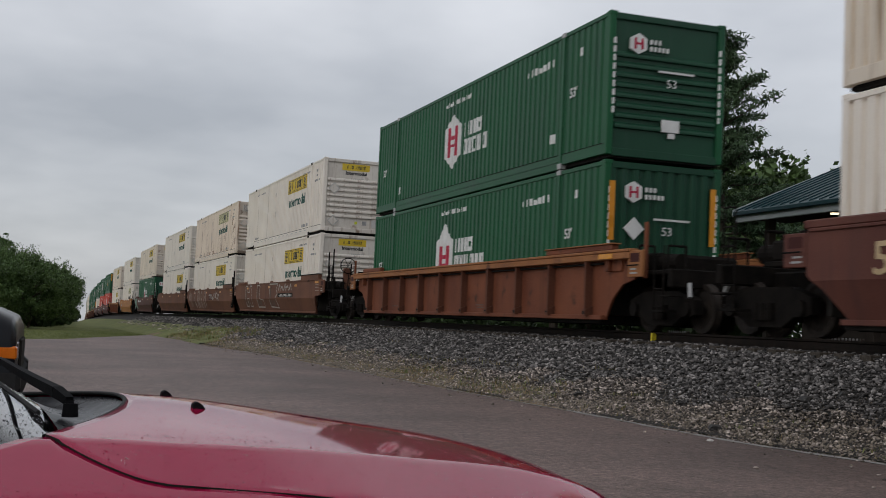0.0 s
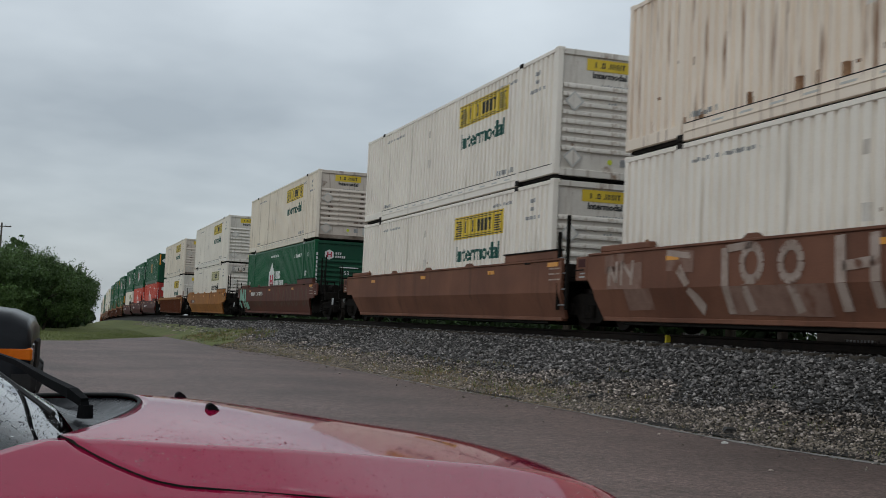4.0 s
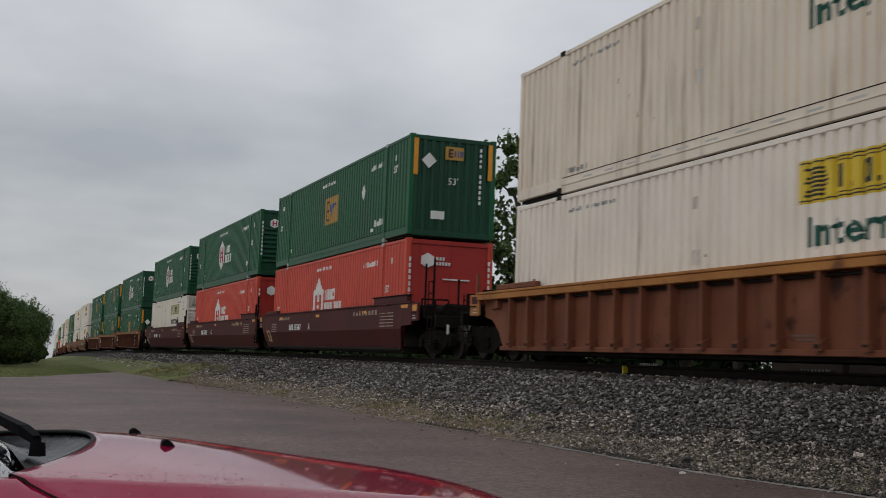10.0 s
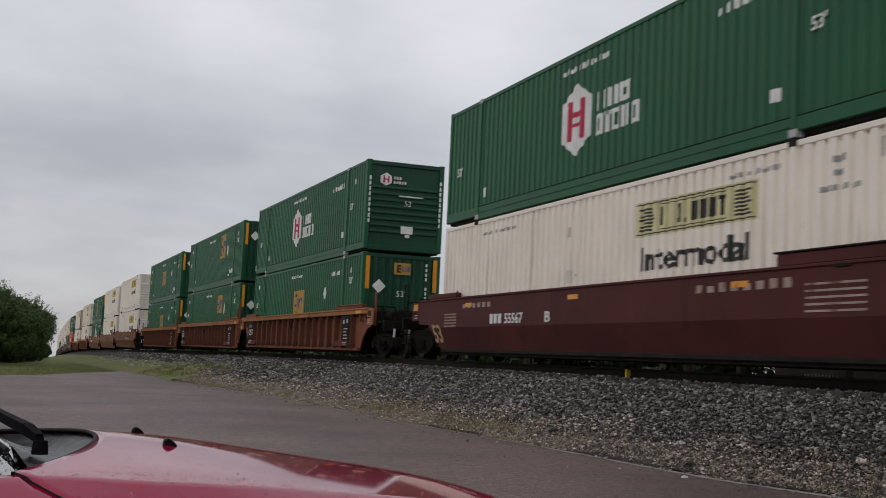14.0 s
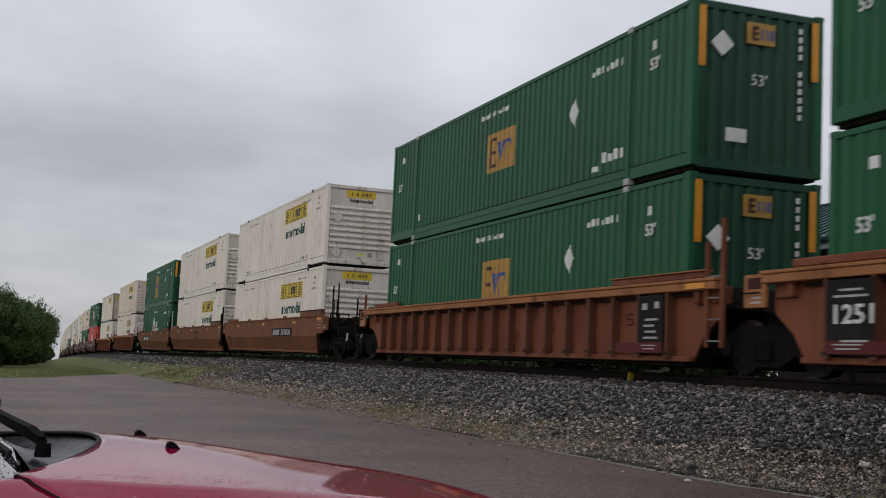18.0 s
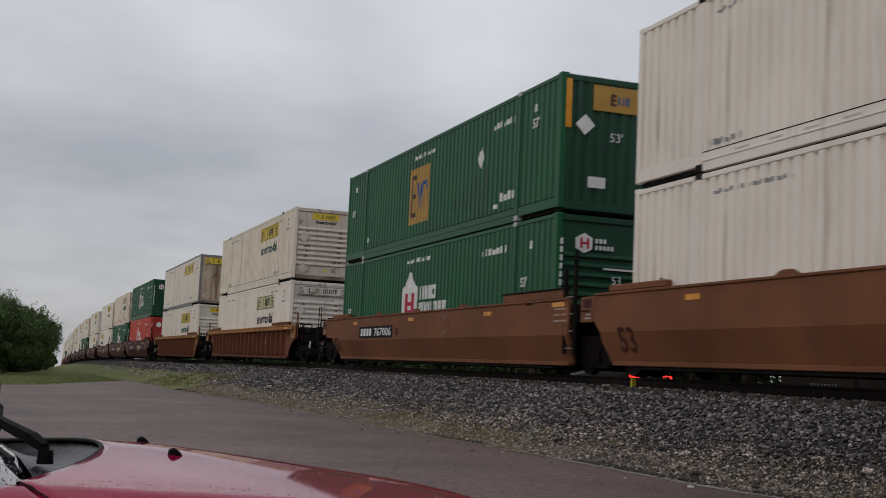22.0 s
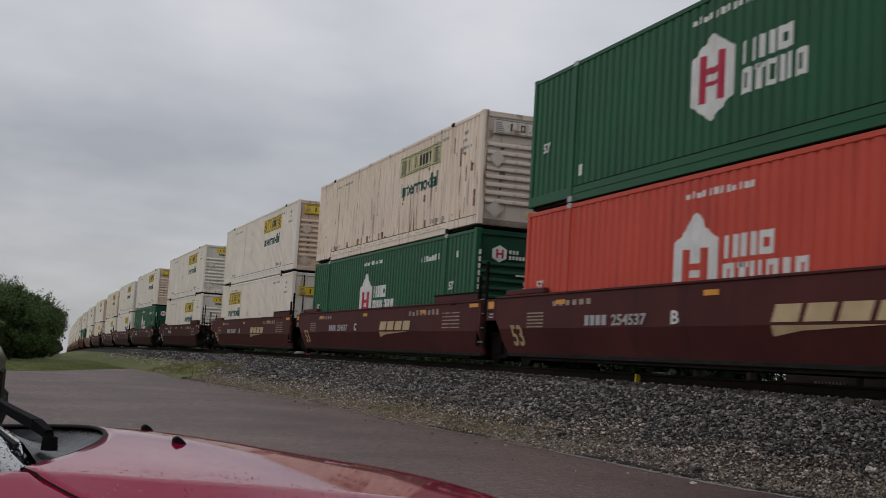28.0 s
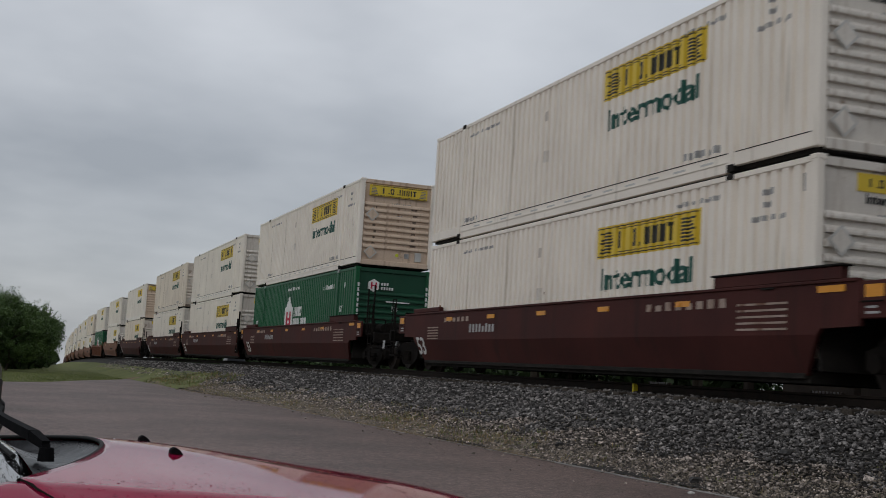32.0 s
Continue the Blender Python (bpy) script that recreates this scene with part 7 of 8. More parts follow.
        spots.append((*q, rnd.choice((0.0012, 0.002, 0.003, 0.004))))
    ob = stones("raindrops", spots, M["water"], "clear raindrops beading on the paint", flat=0.17)
    for p in ob.data.polygons:
        p.use_smooth = True
    ob["category"] = "raindrops"
    return th


red_car()


def pickup():
    th = thing("pickup_truck", "black pickup truck with amber corner lamp, parked", "truck", at=pose(-0.09, 0, 0))
    y0, y1, xf = 7.85, 9.8, -0.15
    mid = (y0 + y1) / 2
    # front clip: rounded in plan and profile
    bm = bmesh.new()
    rows = []
    for x, zt, inset in ((-5.3, 1.15, 0.03), (-1.35, 1.22, 0.0), (-0.9, 1.20, 0.0), (-0.5, 1.17, 0.005), (-0.30, 1.15, 0.01), (-0.20, 1.11, 0.012), (-0.165, 1.04, 0.016), (-0.155, 0.62, 0.02)):
        h = (y1 - y0) / 2 - inset
        row = [(x, mid - h, 0.5), (x, mid - h, zt - 0.17), (x, mid - h + 0.02, zt - 0.08), (x, mid - h + 0.09, zt - 0.02), (x, mid - h * 0.5, zt), (x, mid, zt + 0.01), (x, mid + h * 0.5, zt),
               (x, mid + h - 0.09, zt - 0.02), (x, mid + h - 0.02, zt - 0.08), (x, mid + h, zt - 0.17), (x, mid + h, 0.5)]
        rows.append(row)
    grid_mesh(bm, rows)
    bmesh.ops.recalc_face_normals(bm, faces=bm.faces[:])
    part("body", bm, M["blackpaint"], th, smooth=True)
    part("cab", boxes((-3.2, -1.35, y0 + 0.12, y1 - 0.12, 1.1, 1.8), bevel=0.15), M["blackpaint"], th)
    glass = part("windscreen", boxes((-1.36, -1.32, y0 + 0.2, y1 - 0.2, 1.2, 1.68)), M["glass"], th)
    glass.visible_shadow = False
    for s, y in ((1, y0), (-1, y1)):
        part("corner_lamp", boxes((xf - 0.33, xf - 0.002, *sorted((y + s * 0.008, y + s * 0.2)), 0.835, 0.92), bevel=0.012), M["amber"], th, "amber corner lamp")
        part("headlight", boxes((xf - 0.08, xf - 0.003, *sorted((y + s * 0.3, y + s * 0.6)), 0.80, 0.95), bevel=0.02), M["chrome"], th)
        part("bumper_cap", boxes((xf - 0.15, xf + 0.03, *sorted((y + s * 0.01, y + s * 0.25)), 0.62, 0.78), bevel=0.03), M["rubber"], th)
        for x in (-0.85, -4.2):
            w = part("wheel", cyl(bmesh.new(), (x, y + s * 0.02, 0.38), (x, y + s * 0.27, 0.38), 0.38, seg=28), M["rubber"], th)
            part("rim", cyl(bmesh.new(), (x, y + s * 0.01, 0.38), (x, y + s * 0.1, 0.38), 0.24, seg=20), M["alloy"], w)
    part("bumper", boxes((xf - 0.05, xf + 0.03, y0 + 0.1, y1 - 0.1, 0.55, 0.76), bevel=0.03), M["blackp"], th)
    part("grille", boxes((xf - 0.02, xf + 0.01, y0 + 0.6, y1 - 0.6, 0.74, 0.95), bevel=0.01), M["gap"], th)
    part("frame", boxes((-5.2, -0.2, y0 + 0.3, y1 - 0.3, 0.35, 0.5)), M["gap"], th)


pickup()


def far_car():
    """A car that drives off on the road behind the train."""
    th = thing("driving_car", "dark car with lit red tail lamps driving away behind the train", "car")
    bm = bmesh.new()
    rows = []
    for y, zt, k in ((-2.2, 0.85, 0.95), (-2.1, 1.0, 1), (-1.7, 1.45, 0.86), (-0.6, 1.52, 0.85), (0.5, 1.4, 0.86), (1.1, 1.0, 1), (2.1, 0.85, 0.98), (2.25, 0.6, 0.9)):
        rows.append([(-0.9, y, 0.3), (-0.92, y, 0.75), (-0.88 * k, y, max(0.76, zt - 0.12)), (-0.6 * k, y, zt), (0.6 * k, y, zt), (0.88 * k, y, max(0.76, zt - 0.12)), (0.92, y, 0.75), (0.9, y, 0.3)])
    grid_mesh(bm, rows)
    bmesh.ops.recalc_face_normals(bm, faces=bm.faces[:])
    part("body", bm, M["blackpaint"], th, smooth=True)
    part("tail_panel", boxes((-0.9, 0.9, -2.22, -2.12, 0.35, 0.86), bevel=0.03), M["blackpaint"], th)
    for s in (-1, 1):
        part("tail_lamp", boxes((*sorted((s * 0.45, s * 0.82)), -2.26, -2.2, 0.62, 0.80), bevel=0.015), M["tail"], th, "lit red tail lamp")
        for y in (-1.35, 1.35):
            part("wheel", cyl(bmesh.new(), (s * 0.7, y, 0.32), (s * 0.9, y, 0.32), 0.32, seg=20), M["rubber"], th)
    return th


FAR_CAR = far_car()
ROAD_X = 20.5


def far_car_pose(t):
    y = along(((-10, -100), (0, -90), (16, -54), (18, -28), (20, 4), (21, 21), (22, 38), (23, 54), (23.7, 63), (24.5, 70.2), (26, 74.5), (26.5, 76.3), (28.5, 88), (30, 99), (32, 116), (40, 190)), t)
    return pose(MID + track(y)[0] + ROAD_X - MID, y, RAIL - 0.665 + track(y)[2] + 0.008)


FAR_CAR.matrix_basis = far_car_pose(0)


# ---- trees, plants ----
def leaf_mesh(name, centres, sizes, material, long=1.0, seed=1, droop=0.0):
    """Many small leaf faces at the given places, turned every way."""
    rng = np.random.RandomState(seed)
    c, s = np.asarray(centres, float), np.asarray(sizes, float)[:, None]
    n = len(c)
    a = rng.normal(size=(n, 3))
    a[:, 2] -= droop
    a /= np.linalg.norm(a, axis=1)[:, None]
    b = np.cross(a, rng.normal(size=(n, 3)))
    b /= np.linalg.norm(b, axis=1)[:, None] + 1e-9
    v = np.stack([c - a * s * long, c + b * s * 0.55, c + a * s * long, c - b * s * 0.55], 1)
    me = bpy.data.meshes.new(name)
    me.vertices.add(4 * n)
    me.vertices.foreach_set("co", v.reshape(-1))
    me.loops.add(4 * n)
    me.loops.foreach_set("vertex_index", np.arange(4 * n))
    me.polygons.add(n)
    me.polygons.foreach_set("loop_start", np.arange(n) * 4)
    me.polygons.foreach_set("loop_total", np.full(n, 4))
    me.update(calc_edges=True)
    me.materials.append(material)
    return me


def broadleaf(x, y, z, height, spread, seed, label, leaf=0.16, per=150, clumps=70, low=0.12):
    th = thing("tree", label, "tree", at=pose(x, y, z))
    rnd = random.Random(seed)
    rng = np.random.RandomState(seed)
    bm = bmesh.new()
    pts = [Vector((0, 0, -0.2))]
    for i in range(5):
        pts.append(pts[-1] + Vector((rnd.uniform(-0.12, 0.12), rnd.uniform(-0.12, 0.12), height * 0.13)))
    for i, (a, b) in enumerate(zip(pts, pts[1:])):
        cyl(bm, a, b, height * 0.022 * (1 - 0.14 * i), height * 0.022 * (1 - 0.14 * (i + 1)), seg=8)
    part("trunk", bm, M["bark"], th)
    tips = []
    for i in range(14):
        a = rnd.uniform(0, 2 * math.pi)
        base = pts[1 + i % 5]
        up = rnd.uniform(0.15, 0.75)
        end = base + Vector((math.cos(a) * spread * rnd.uniform(0.5, 0.9), math.sin(a) * spread * rnd.uniform(0.5, 0.9), height * up * 0.45))
        bm = bmesh.new()
        mid = (base + end) / 2 + Vector((0, 0, height * 0.04))
        cyl(bm, base, mid, height * 0.009, height * 0.006, seg=6)
        cyl(bm, mid, end, height * 0.006, height * 0.002, seg=6)
        part("limb", bm, M["bark"], th)
        tips.append(end)
    cs, ss = [], []
    for i in range(clumps):
        if i < len(tips):
            p = tips[i]
        else:
            while True:
                q = Vector((rnd.uniform(-1, 1), rnd.uniform(-1, 1), rnd.uniform(-1, 1)))
                if 0.35 < q.length < 1:
                    break
            p = Vector((q.x * spread, q.y * spread, height * (0.5 + low * 0.5) + q.z * height * (0.5 - low * 0.5)))
            if p.z > height * 0.75:
                p.x *= 0.75
                p.y *= 0.75
            if i % 3 == 0:
                p *= rnd.uniform(1.0, 1.14)
        r = spread * rnd.choice((0.09, 0.13, 0.18, 0.24, 0.3))
        k = rng.normal(size=(per, 3))
        k /= np.linalg.norm(k, axis=1)[:, None]
        k *= (rng.uniform(0.15, 1, (per, 1)) ** 0.5) * r
        k[:, 2] *= 0.75
        cs.append(k + np.array(p[:]))
        ss.append(rng.uniform(0.5, 1.3, per) * leaf * (0.6 + 0.4 * min(1.0, r / spread / 0.2)))
    for i in range(clumps // 2):
        a, up = rnd.uniform(0, 2 * math.pi), rnd.uniform(0.05, 1.0)
        q = Vector((math.cos(a) * math.sqrt(1 - up * up * 0.9), math.sin(a) * math.sqrt(1 - up * up * 0.9), up))
        start = Vector((q.x * spread * 0.9, q.y * spread * 0.9, height * 0.55 + q.z * height * 0.42))
        way = Vector((q.x + rnd.uniform(-0.4, 0.4), q.y + rnd.uniform(-0.4, 0.4), 0.35 + q.z)) * spread * rnd.uniform(0.12, 0.34)
        k = rng.uniform(0, 1, (max(10, per // 7), 1))
        cs.append(np.array(start[:]) + k * np.array(way[:]) + rng.normal(size=(len(k), 3)) * spread * 0.022)
        ss.append(rng.uniform(0.6, 1.2, len(k)) * leaf * 0.85)
    me = leaf_mesh("crown", np.concatenate(cs), np.concatenate(ss), M["leaf"], 0.9, seed)
    part("crown", me, None, th)
    return th


def pine(x, y, z, height, spread, seed, label):
    th = thing("pine_tree", label, "tree", at=pose(x, y, z))
    rnd = random.Random(seed)
    rng = np.random.RandomState(seed)
    bm = bmesh.new()
    cyl(bm, (0, 0, -0.2), (0.1, 0, height * 0.5), height * 0.018, height * 0.011, seg=10)
    cyl(bm, (0.1, 0, height * 0.5), (0.05, 0.1, height), height * 0.011, 0.02, seg=8)
    part("trunk", bm, M["bark"], th)
    cs, ss = [], []
    levels = 22
    for i in range(levels):
        h = height * (0.16 + 0.82 * i / (levels - 1))
        reach = spread * (1.02 - (i / (levels - 1)) ** 1.9) + 0.45
        n = 8 if i < 16 else 6
        for j in range(n):
            if rnd.random() < 0.18:
                continue
            a = rnd.uniform(0, 6.28)
            r = reach * rnd.uniform(0.45, 1.25)
            rise = (rnd.uniform(-0.05, 0.25) + 0.7 * (i / (levels - 1)) ** 4) * r
            end = Vector((math.cos(a) * r, math.sin(a) * r, h + rise))
            bm = bmesh.new()
            cyl(bm, (0.05, 0, h), end, 0.035, 0.012, seg=5, caps=False)
            part("limb", bm, M["bark"], th)
            m = max(4, int(r * 3.2))
            for k in range(m):
                f = 0.25 + 0.75 * (k + 0.5) / m
                p = np.array((Vector((0.05, 0, h)).lerp(end, f))[:])
                q = rng.normal(size=(46, 3)) * np.array((0.22, 0.22, 0.08)) * (1.15 - 0.4 * f)
                q[:, 2] += 0.08
                cs.append(p + q)
                ss.append(rng.uniform(0.03, 0.07, 46))
    part("crown", leaf_mesh("crown", np.concatenate(cs), np.concatenate(ss), M["needle"], 2.3, seed), None, th)
    return th


def shrub_row(name, places, material, label, seed):
    """A dense run of shrubs too far off to tell apart."""
    rng = np.random.RandomState(seed)
    cs, ss = [], []
    for x, y, z, r, h in places:
        n = int(260 * r)
        k = rng.normal(size=(n, 3))
        k /= np.linalg.norm(k, axis=1)[:, None]
        k *= rng.uniform(0.4, 1, (n, 1)) ** 0.5
        cs.append(k * np.array((r, r, h / 2)) + np.array((x, y, z + h / 2)))
        ss.append(rng.uniform(0.18, 0.4, n))
    return tagged(new(name, leaf_mesh(name, np.concatenate(cs), np.concatenate(ss), material, 0.9, seed)), label, "shrubs", kind="stuff")


# the clump of trees past the car park
for i, (x, y, h, sp) in enumerate(((-1.6, 66, 4.0, 2.4), (-4.4, 64, 4.4, 2.7), (-0.9, 74, 4.0, 2.1), (-7.4, 68, 4.9, 3.0), (-3.4, 78, 4.9, 2.8), (-0.8, 86, 4.3, 2.1), (-6.4, 86, 6.0, 3.2), (-1.0, 98, 4.9, 2.6),
                                   (-10.5, 76, 6.2, 3.6), (-0.7, 112, 4.8, 2.4))):
    x, y, h, sp = x * 1.09, y * 1.09, h * (0.97 if x > -7 else 1.06), sp * 1.06
    broadleaf(x, y, lie(y) - 0.05, h, sp, 20 + i, "leafy dark green tree with low branches on the grass", 0.075, 330, 120, 0.12)
# fills the clump's dark foot; the shade is in the leaf colour
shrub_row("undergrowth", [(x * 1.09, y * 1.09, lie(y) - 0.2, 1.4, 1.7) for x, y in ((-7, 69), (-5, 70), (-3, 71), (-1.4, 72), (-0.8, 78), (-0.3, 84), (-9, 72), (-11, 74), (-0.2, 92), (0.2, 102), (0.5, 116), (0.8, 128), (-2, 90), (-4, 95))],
          M["hedge"], "undergrowth below the trees, their shade put into its dark colour", 3)
broadleaf(-11.2, 230, lie(230) - 0.05, 15.4, 2.9, 51, "tall dark leafy tree far behind the poles", 0.22, 130, 90, 0.3)
# beyond the track
broadleaf(22.3, 51, 0.4, 11.4, 3.0, 41, "tall leafy tree behind the railway", 0.17, 120, 70)
broadleaf(24.5, 52, 0.3, 9.4, 3.4, 42, "leafy tree behind the railway", 0.2, 150, 80)
pine(22.8, 45.0, 0.3, 11.6, 2.5, 43, "dark narrow conifer behind the railway")
pine(21.7, 35.6, 0.4, 10.9, 2.7, 44, "tall pine with layered branches beside the station")
broadleaf(30.5, 45.5, 0.3, 8.6, 3.8, 45, "rounded leafy tree behind the station roof", 0.2, 150, 80)
broadleaf(27.0, 41.5, 0.3, 7.6, 3.0, 46, "leafy tree behind the station roof", 0.2, 150, 70)
broadleaf(25.5, 45, 0.3, 8.0, 3.2, 47, "leafy tree beside the pines", 0.2, 150, 80)
# far scrub showing under the cars, darkened to hold the shade there
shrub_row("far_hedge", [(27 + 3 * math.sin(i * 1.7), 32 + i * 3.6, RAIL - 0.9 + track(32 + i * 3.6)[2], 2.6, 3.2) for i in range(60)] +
          [(31 + 2 * math.sin(i), -20 + i * 3.4, 0.2, 2.6, 3.0) for i in range(16)], M["hedge"], "hedge and scrub beyond the railway, coloured dark with shade", 5)


def blades(name, places, material, label, seed, category="grass"):
    """Grass blades as thin upright faces: x, y, z, height, lean."""
    rng = np.random.RandomState(seed)
    p = np.array(places)
    n = len(p)
    a = rng.uniform(0, 2 * np.pi, n)
    d = np.stack([np.cos(a), np.sin(a), np.zeros(n)], 1)
    w = (p[:, 3] * 0.07 + 0.004)[:, None]
    lean = np.stack([np.cos(a + 1.3), np.sin(a + 1.3), np.zeros(n)], 1) * (p[:, 4] * p[:, 3])[:, None]
    top = p[:, :3] + lean + np.stack([np.zeros(n), np.zeros(n), p[:, 3]], 1)
    v = np.stack([p[:, :3] - d * w, p[:, :3] + d * w, top], 1)
    me = bpy.data.meshes.new(name)
    me.vertices.add(3 * n)
    me.vertices.foreach_set("co", v.reshape(-1))
    me.loops.add(3 * n)
    me.loops.foreach_set("vertex_index", np.arange(3 * n))
    me.polygons.add(n)
    me.polygons.foreach_set("loop_start", np.arange(n) * 3)
    me.polygons.foreach_set("loop_total", np.full(n, 3))
    me.update(calc_edges=True)
    me.materials.append(material)
    return tagged(new(name, me), label, category, kind="stuff")


def plants():
    rnd = random.Random(9)
    lawn = []
    for _ in range(26000):
        x = rnd.uniform(-9, 8)
        y = lot_end(x) + abs(rnd.gauss(0, 1)) * 14
        if y < 60 and x > lot_edge(y) + 1.2:
            continue
        if y > 110 or MID + track(y)[0] - x < 3.4:
            continue
        lawn.append((x, y, ground_z(x, y), rnd.uniform(0.03, 0.09), rnd.uniform(0.2, 1.2)))
    blades("grass", lawn, M["blade"], "rough mown green grass at the end of the car park", 2)
    tufts, green = [], []
    for _ in range(260):
        y = rnd.uniform(17, 56)
        x = lot_edge(y) + abs(rnd.gauss(0, 0.6)) + rnd.uniform(-0.1, 0.35)
        c = MID + track(y)[0] - x
        z = bed_z(c, y) if x > lot_edge(y) else lot_z(x, y)
        for _ in range(rnd.randint(14, 40)):
            q = (x + rnd.gauss(0, 0.14), y + rnd.gauss(0, 0.3), z + 0.01, rnd.uniform(0.02, 0.085) * (1.6 if y > 46 else 1), rnd.uniform(0.1, 1.6))
            (tufts if rnd.random() < (0.68 if y < 46 else 0.45) else green).append(q)
    for _ in range(60):
        y = rnd.uniform(8, 20)
        x = lot_edge(y) + abs(rnd.gauss(0, 0.6))
        z = bed_z(MID + track(y)[0] - x, y)
        for _ in range(rnd.randint(6, 16)):
            (tufts if rnd.random() < 0.4 else green).append((x + rnd.gauss(0, 0.06), y + rnd.gauss(0, 0.06), z, rnd.uniform(0.02, 0.07), rnd.uniform(0.1, 1.2)))
    for _ in range(60):
        y = rnd.uniform(44, 56)
        x = lot_edge(y) + rnd.uniform(0.4, 2.6)
        z = bed_z(MID + track(y)[0] - x, y)
        for _ in range(26):
            (tufts if rnd.random() < 0.4 else green).append((x + rnd.gauss(0, 0.12), y + rnd.gauss(0, 0.12), z, rnd.uniform(0.06, 0.2), rnd.uniform(0.1, 0.9)))
    blades("dry_weeds", tufts, M["dry"], "dry straw-coloured weeds along the foot of the ballast", 3, "weeds")
    blades("green_weeds", green, M["blade"], "green weeds along the foot of the ballast", 4, "weeds")


plants()


def grass_bank():
    """Grass that climbs the embankment past the end of the car park."""
    bm = bmesh.new()
    rows = []
    for y in steps(45, 70, 26) + steps(75, 300, 30):
        x, _, drop, _ = track(y)
        c0 = max(2.6, MID + x - lot_edge(min(y, 60)) - 0.5 - 0.35 * (y - 45)) + 0.3 * noise.noise((y * 0.4, 2, 2))
        row = []
        for c in steps(c0, 6.2 if y > 60 else MID + x - lot_edge(y) + 0.3, 6):
            z = bed_z(c, y) if y < 60 else max(RAIL - 0.31 + drop - 0.84 * (c - 1.75) / 2.75, ground_z(MID + x - c, y))
            row.append((MID + x - c, y, z + 0.05 + 0.04 * noise.noise((c * 2, y * 2, 8))))
        row[0] = (row[0][0], y, row[0][2] - 0.12)
        row[-1] = (row[-1][0], y, row[-1][2] - 0.12)
        rows.append(row)
    grid_mesh(bm, rows)
    for f in bm.faces:
        f.normal_update()
        if f.normal.z < 0:
            f.normal_flip()
    tagged(new("grass_bank", mesh_of("grass_bank", bm, M["grass"], smooth=True)), "green grass bank rising to the ballast", "grass", kind="structure")


grass_bank()


# ---- poles ----
def utility_pole(x, y, h, label):
    th = thing("utility_pole", label, "pole", "utility poles", at=pose(x, y, lie(y)))
    part("mast", cyl(bmesh.new(), (0, 0, -0.3), (0, 0, h), 0.14, 0.10, seg=10), M["pole"], th)
    part("crossarm", boxes((-1.1, 1.1, -0.06, 0.06, h - 0.5, h - 0.38), bevel=0.01), M["pole"], th)
    for s in (-0.95, -0.45, 0.45, 0.95):
        part("insulator", cyl(bmesh.new(), (s, 0, h - 0.38), (s, 0, h - 0.22), 0.04, 0.03, seg=8), M["glet"], th)
    return th


utility_pole(-9.1, 150, 11.7, "weathered wooden utility pole behind the trees")
utility_pole(-8.65, 190, 11.3, "weathered wooden utility pole far behind the trees")


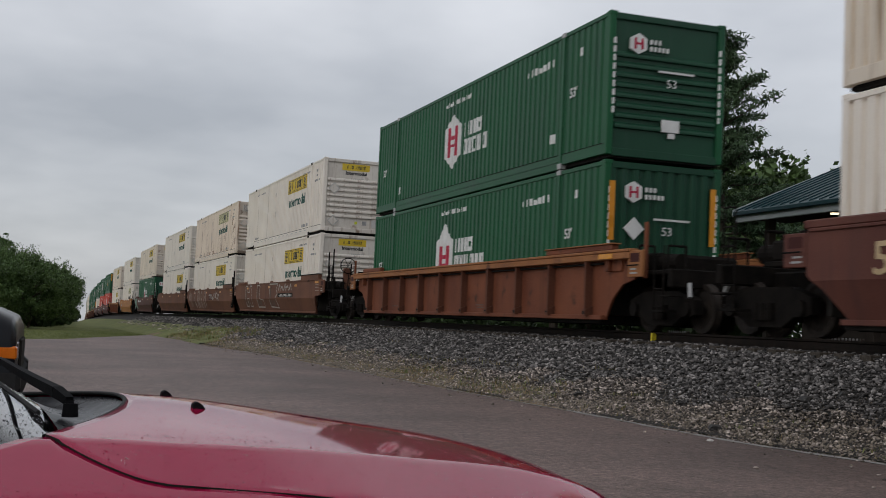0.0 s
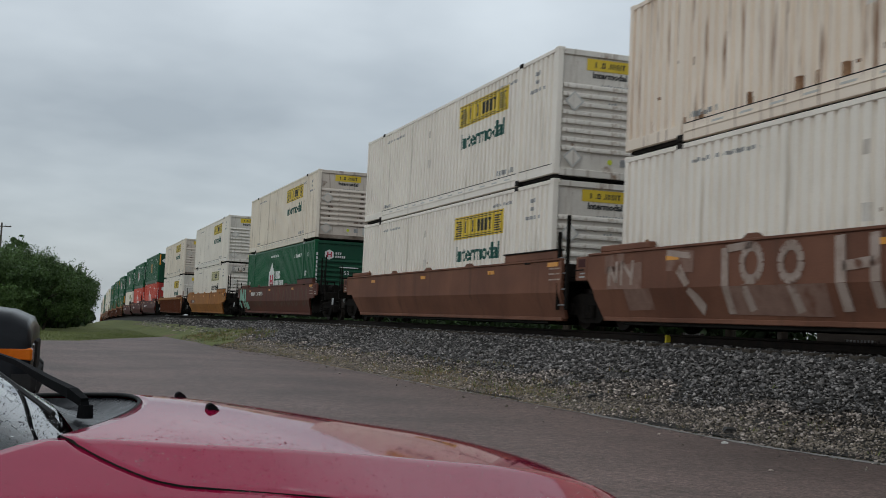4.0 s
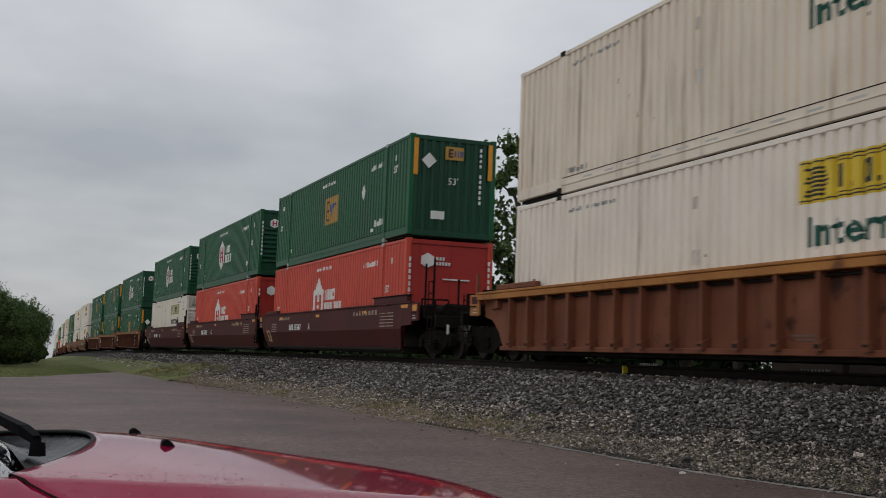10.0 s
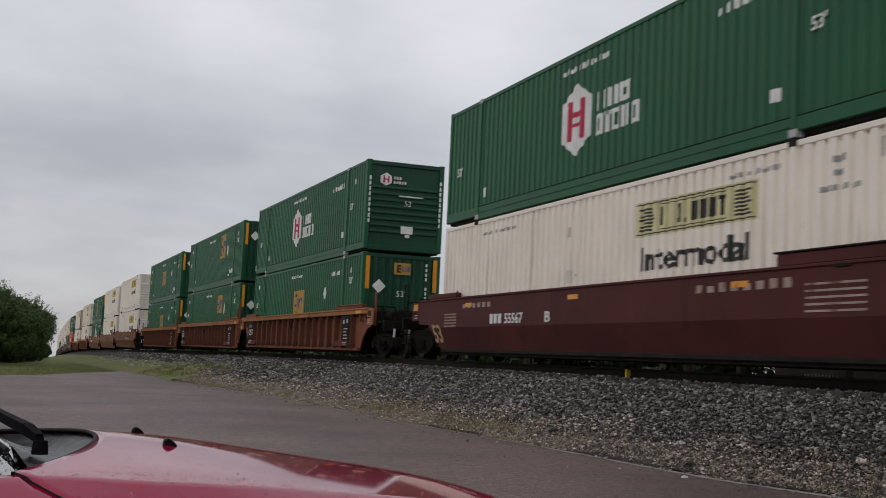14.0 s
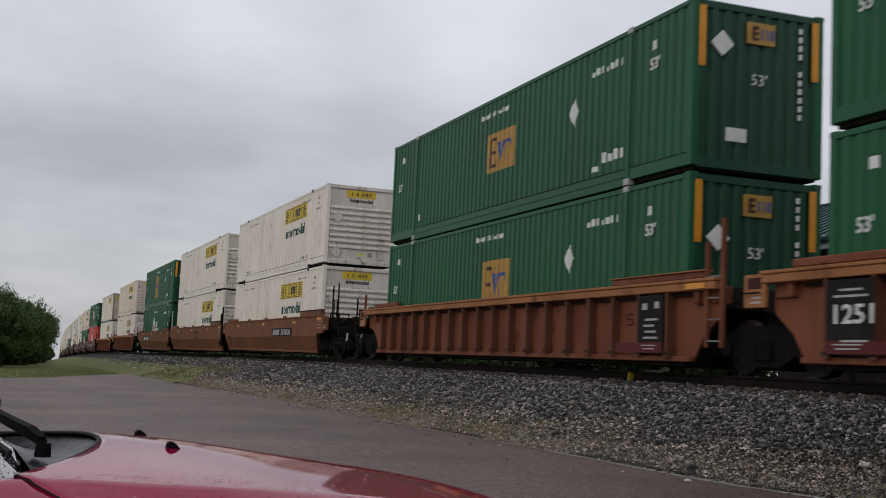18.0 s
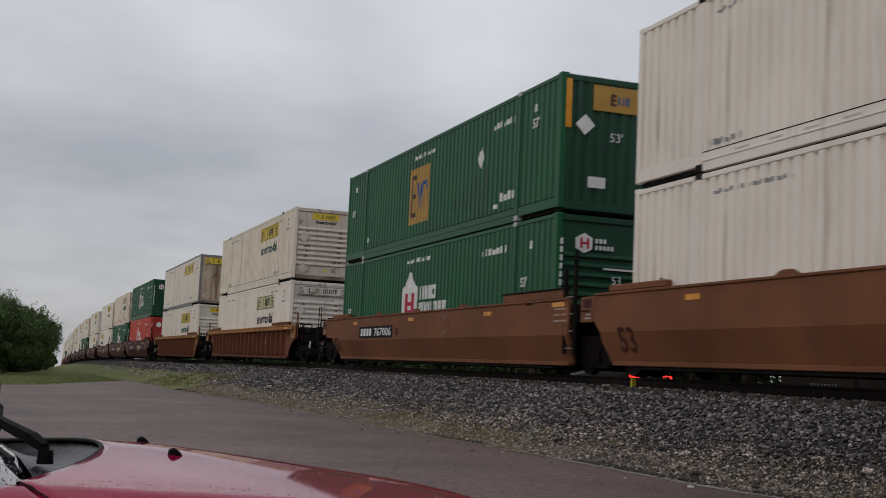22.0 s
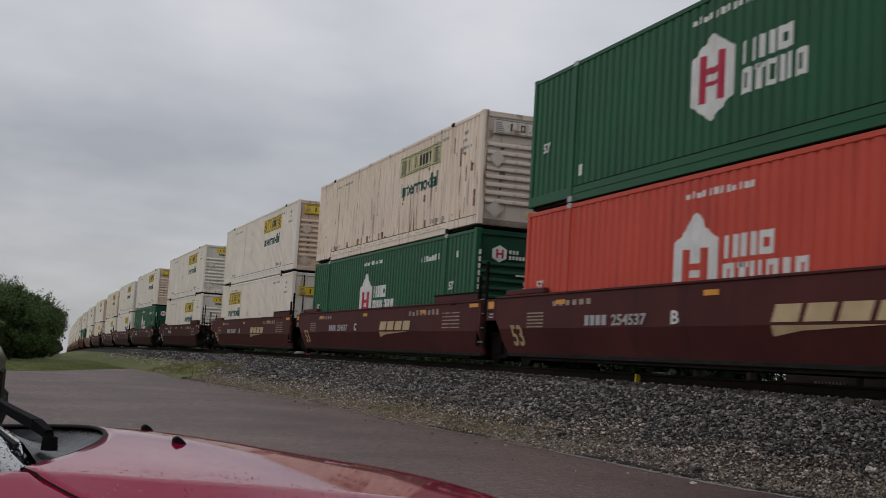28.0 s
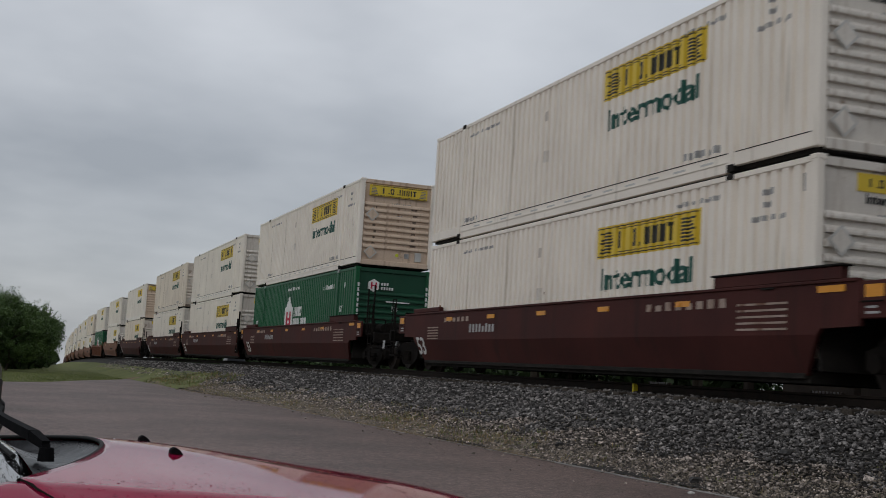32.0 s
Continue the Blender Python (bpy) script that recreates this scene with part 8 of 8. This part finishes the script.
# ---- station ----
def station():
    th = thing("station_building", "low station with dark teal metal roof and lit eaves", "building")
    g = RAIL - 0.65
    xe, xr, xb = 18.0, 21.6, 25.2
    ze, zr = 4.52, 6.28
    y0, y1 = -12.0, 28.6
    part("wall", boxes((19.7, 19.9, y0 + 0.8, y1 - 0.8, g, ze - 0.02), (23.4, 23.6, y0 + 0.8, y1 - 0.8, g, ze - 0.02), (19.9, 23.4, y1 - 1.0, y1 - 0.8, g, ze - 0.02), (19.9, 23.4, y0 + 0.8, y0 + 1.0, g, ze - 0.02)), M["stucco"], th)
    part("gable", prism(bmesh.new(), [(xe + 0.4, ze + 0.1), (xb - 0.4, ze + 0.1), (xr, zr - 0.15)], y1 - 0.95, y1 - 0.75, "y"), M["fascia"], th)
    roof = part("roof", prism(bmesh.new(), [(xe, ze + 0.16), (xr, zr), (xb, ze + 0.16), (xb, ze + 0.08), (xr, zr - 0.1), (xe, ze + 0.08)], y0, y1, "y"), M["roofm"], th)
    slope = math.atan2(zr - ze - 0.16, xr - xe)
    run = math.hypot(zr - ze - 0.16, xr - xe)
    bm = boxes((0, run, -0.19, 0.19, 0.004, 0.016), (0, run, 0.19, 0.215, 0.004, 0.05))
    me = mesh_of("roof_panel", bm, M["roofm"])
    for i in range(96):
        ob = part("roof_panel", me, None, roof)
        ob.matrix_basis = pose(xe, y1 - 0.22 - i * 0.42, ze + 0.16, 0, -math.degrees(slope), 0)
    part("fascia", boxes((xe - 0.03, xe + 0.06, y0, y1, ze - 0.16, ze + 0.14), bevel=0.01), M["fascia"], th)
    part("gutter", boxes((xe - 0.13, xe - 0.03, y0, y1, ze + 0.02, ze + 0.15), bevel=0.02), M["roofm"], th)
    part("soffit", boxes((xe + 0.06, 19.7, y0, y1, ze - 0.05, ze - 0.0)), M["stucco"], th)
    part("barge_board", prism(bmesh.new(), [(xe - 0.1, ze + 0.0), (xe - 0.1, ze + 0.2), (xr, zr + 0.05), (xr, zr - 0.15)], y1, y1 + 0.05, "y"), M["fascia"], th)
    part("ridge_cap", boxes((xr - 0.12, xr + 0.12, y0, y1, zr - 0.02, zr + 0.04), bevel=0.02), M["roofm"], th)
    part("vent_pipe", cyl(bmesh.new(), (xr - 0.3, 25.6, zr - 0.3), (xr - 0.3, 25.6, zr + 0.32), 0.07, seg=12), M["wlet"], th)
    for i in range(9):
        y = y1 - 1.0 - i * 4.4
        part("column", boxes((xe + 0.35, xe + 0.57, y - 0.11, y + 0.11, g, ze - 0.05), bevel=0.02), M["stucco"], th)
        part("eave_lamp", cyl(bmesh.new(), (xe + 0.9, y - 2.2, ze - 0.09), (xe + 0.9, y - 2.2, ze - 0.05), 0.11, seg=16), M["lampglow"], th, "lit round lamp under the eaves")
    for i in range(6):
        y = y1 - 4.0 - i * 5.0
        w = part("window", boxes((19.66, 19.72, y - 0.7, y + 0.7, g + 0.9, g + 2.4)), M["fascia"], th)
        p = part("pane", boxes((19.64, 19.665, y - 0.6, y + 0.6, g + 1.0, g + 2.3)), M["gap"], w)
    return th


station()


def barrier(y):
    th = thing("picket_barrier", "low grey slatted barrier beyond the track", "barrier", "barriers beyond the track", at=pose(16.6, y, RAIL - 0.76))
    part("rail", boxes((0.02, 0.05, -0.55, 0.55, 0.30, 0.36), (0.02, 0.05, -0.55, 0.55, 0.70, 0.76)), M["stucco"], th)
    me = mesh_of("slat", boxes((-0.01, 0.02, -0.025, 0.025, 0.1, 0.8), bevel=0.006), M["grey"])
    for i in range(9):
        part("slat", me, None, th).location = (0, -0.5 + i * 0.125, 0)
    for q in (-0.55, 0.55):
        part("post", boxes((-0.03, 0.05, q - 0.03, q + 0.03, 0, 0.80), bevel=0.008), M["stucco"], th)


for by in (29.2, 21.8):
    barrier(by)


# ---- what moves ----
def motions():
    times = [1.0 * i for i in range(33)]
    for ob, u, z, _ in TRAIN:
        walk(ob, [(t, train_pose(u, t) @ pose(0, 0, z)) for t in times])
    walk(FAR_CAR, [(t, far_car_pose(t)) for t in [0, 8, 16] + [17 + 0.5 * i for i in range(31)]])
    # axles turn with the way travelled; axles that sit alike share their keys
    first = {}
    for ob in list(bpy.data.objects):
        if ob.data is WHEEL:
            k = ob.location.y > 0
            if k not in first:
                first[k] = ob
                y = ob.location.y
                walk(ob, [(i / FPS, pose(0, y, 0.44, math.degrees(travelled(i / FPS) / 0.44) % 360)) for i in range(frame(32.0))])
            else:
                src = first[k].animation_data
                ob.rotation_mode = "QUATERNION"
                ob.animation_data_create()
                ob.animation_data.action = src.action
                ob.animation_data.action_slot = src.action_slot


motions()
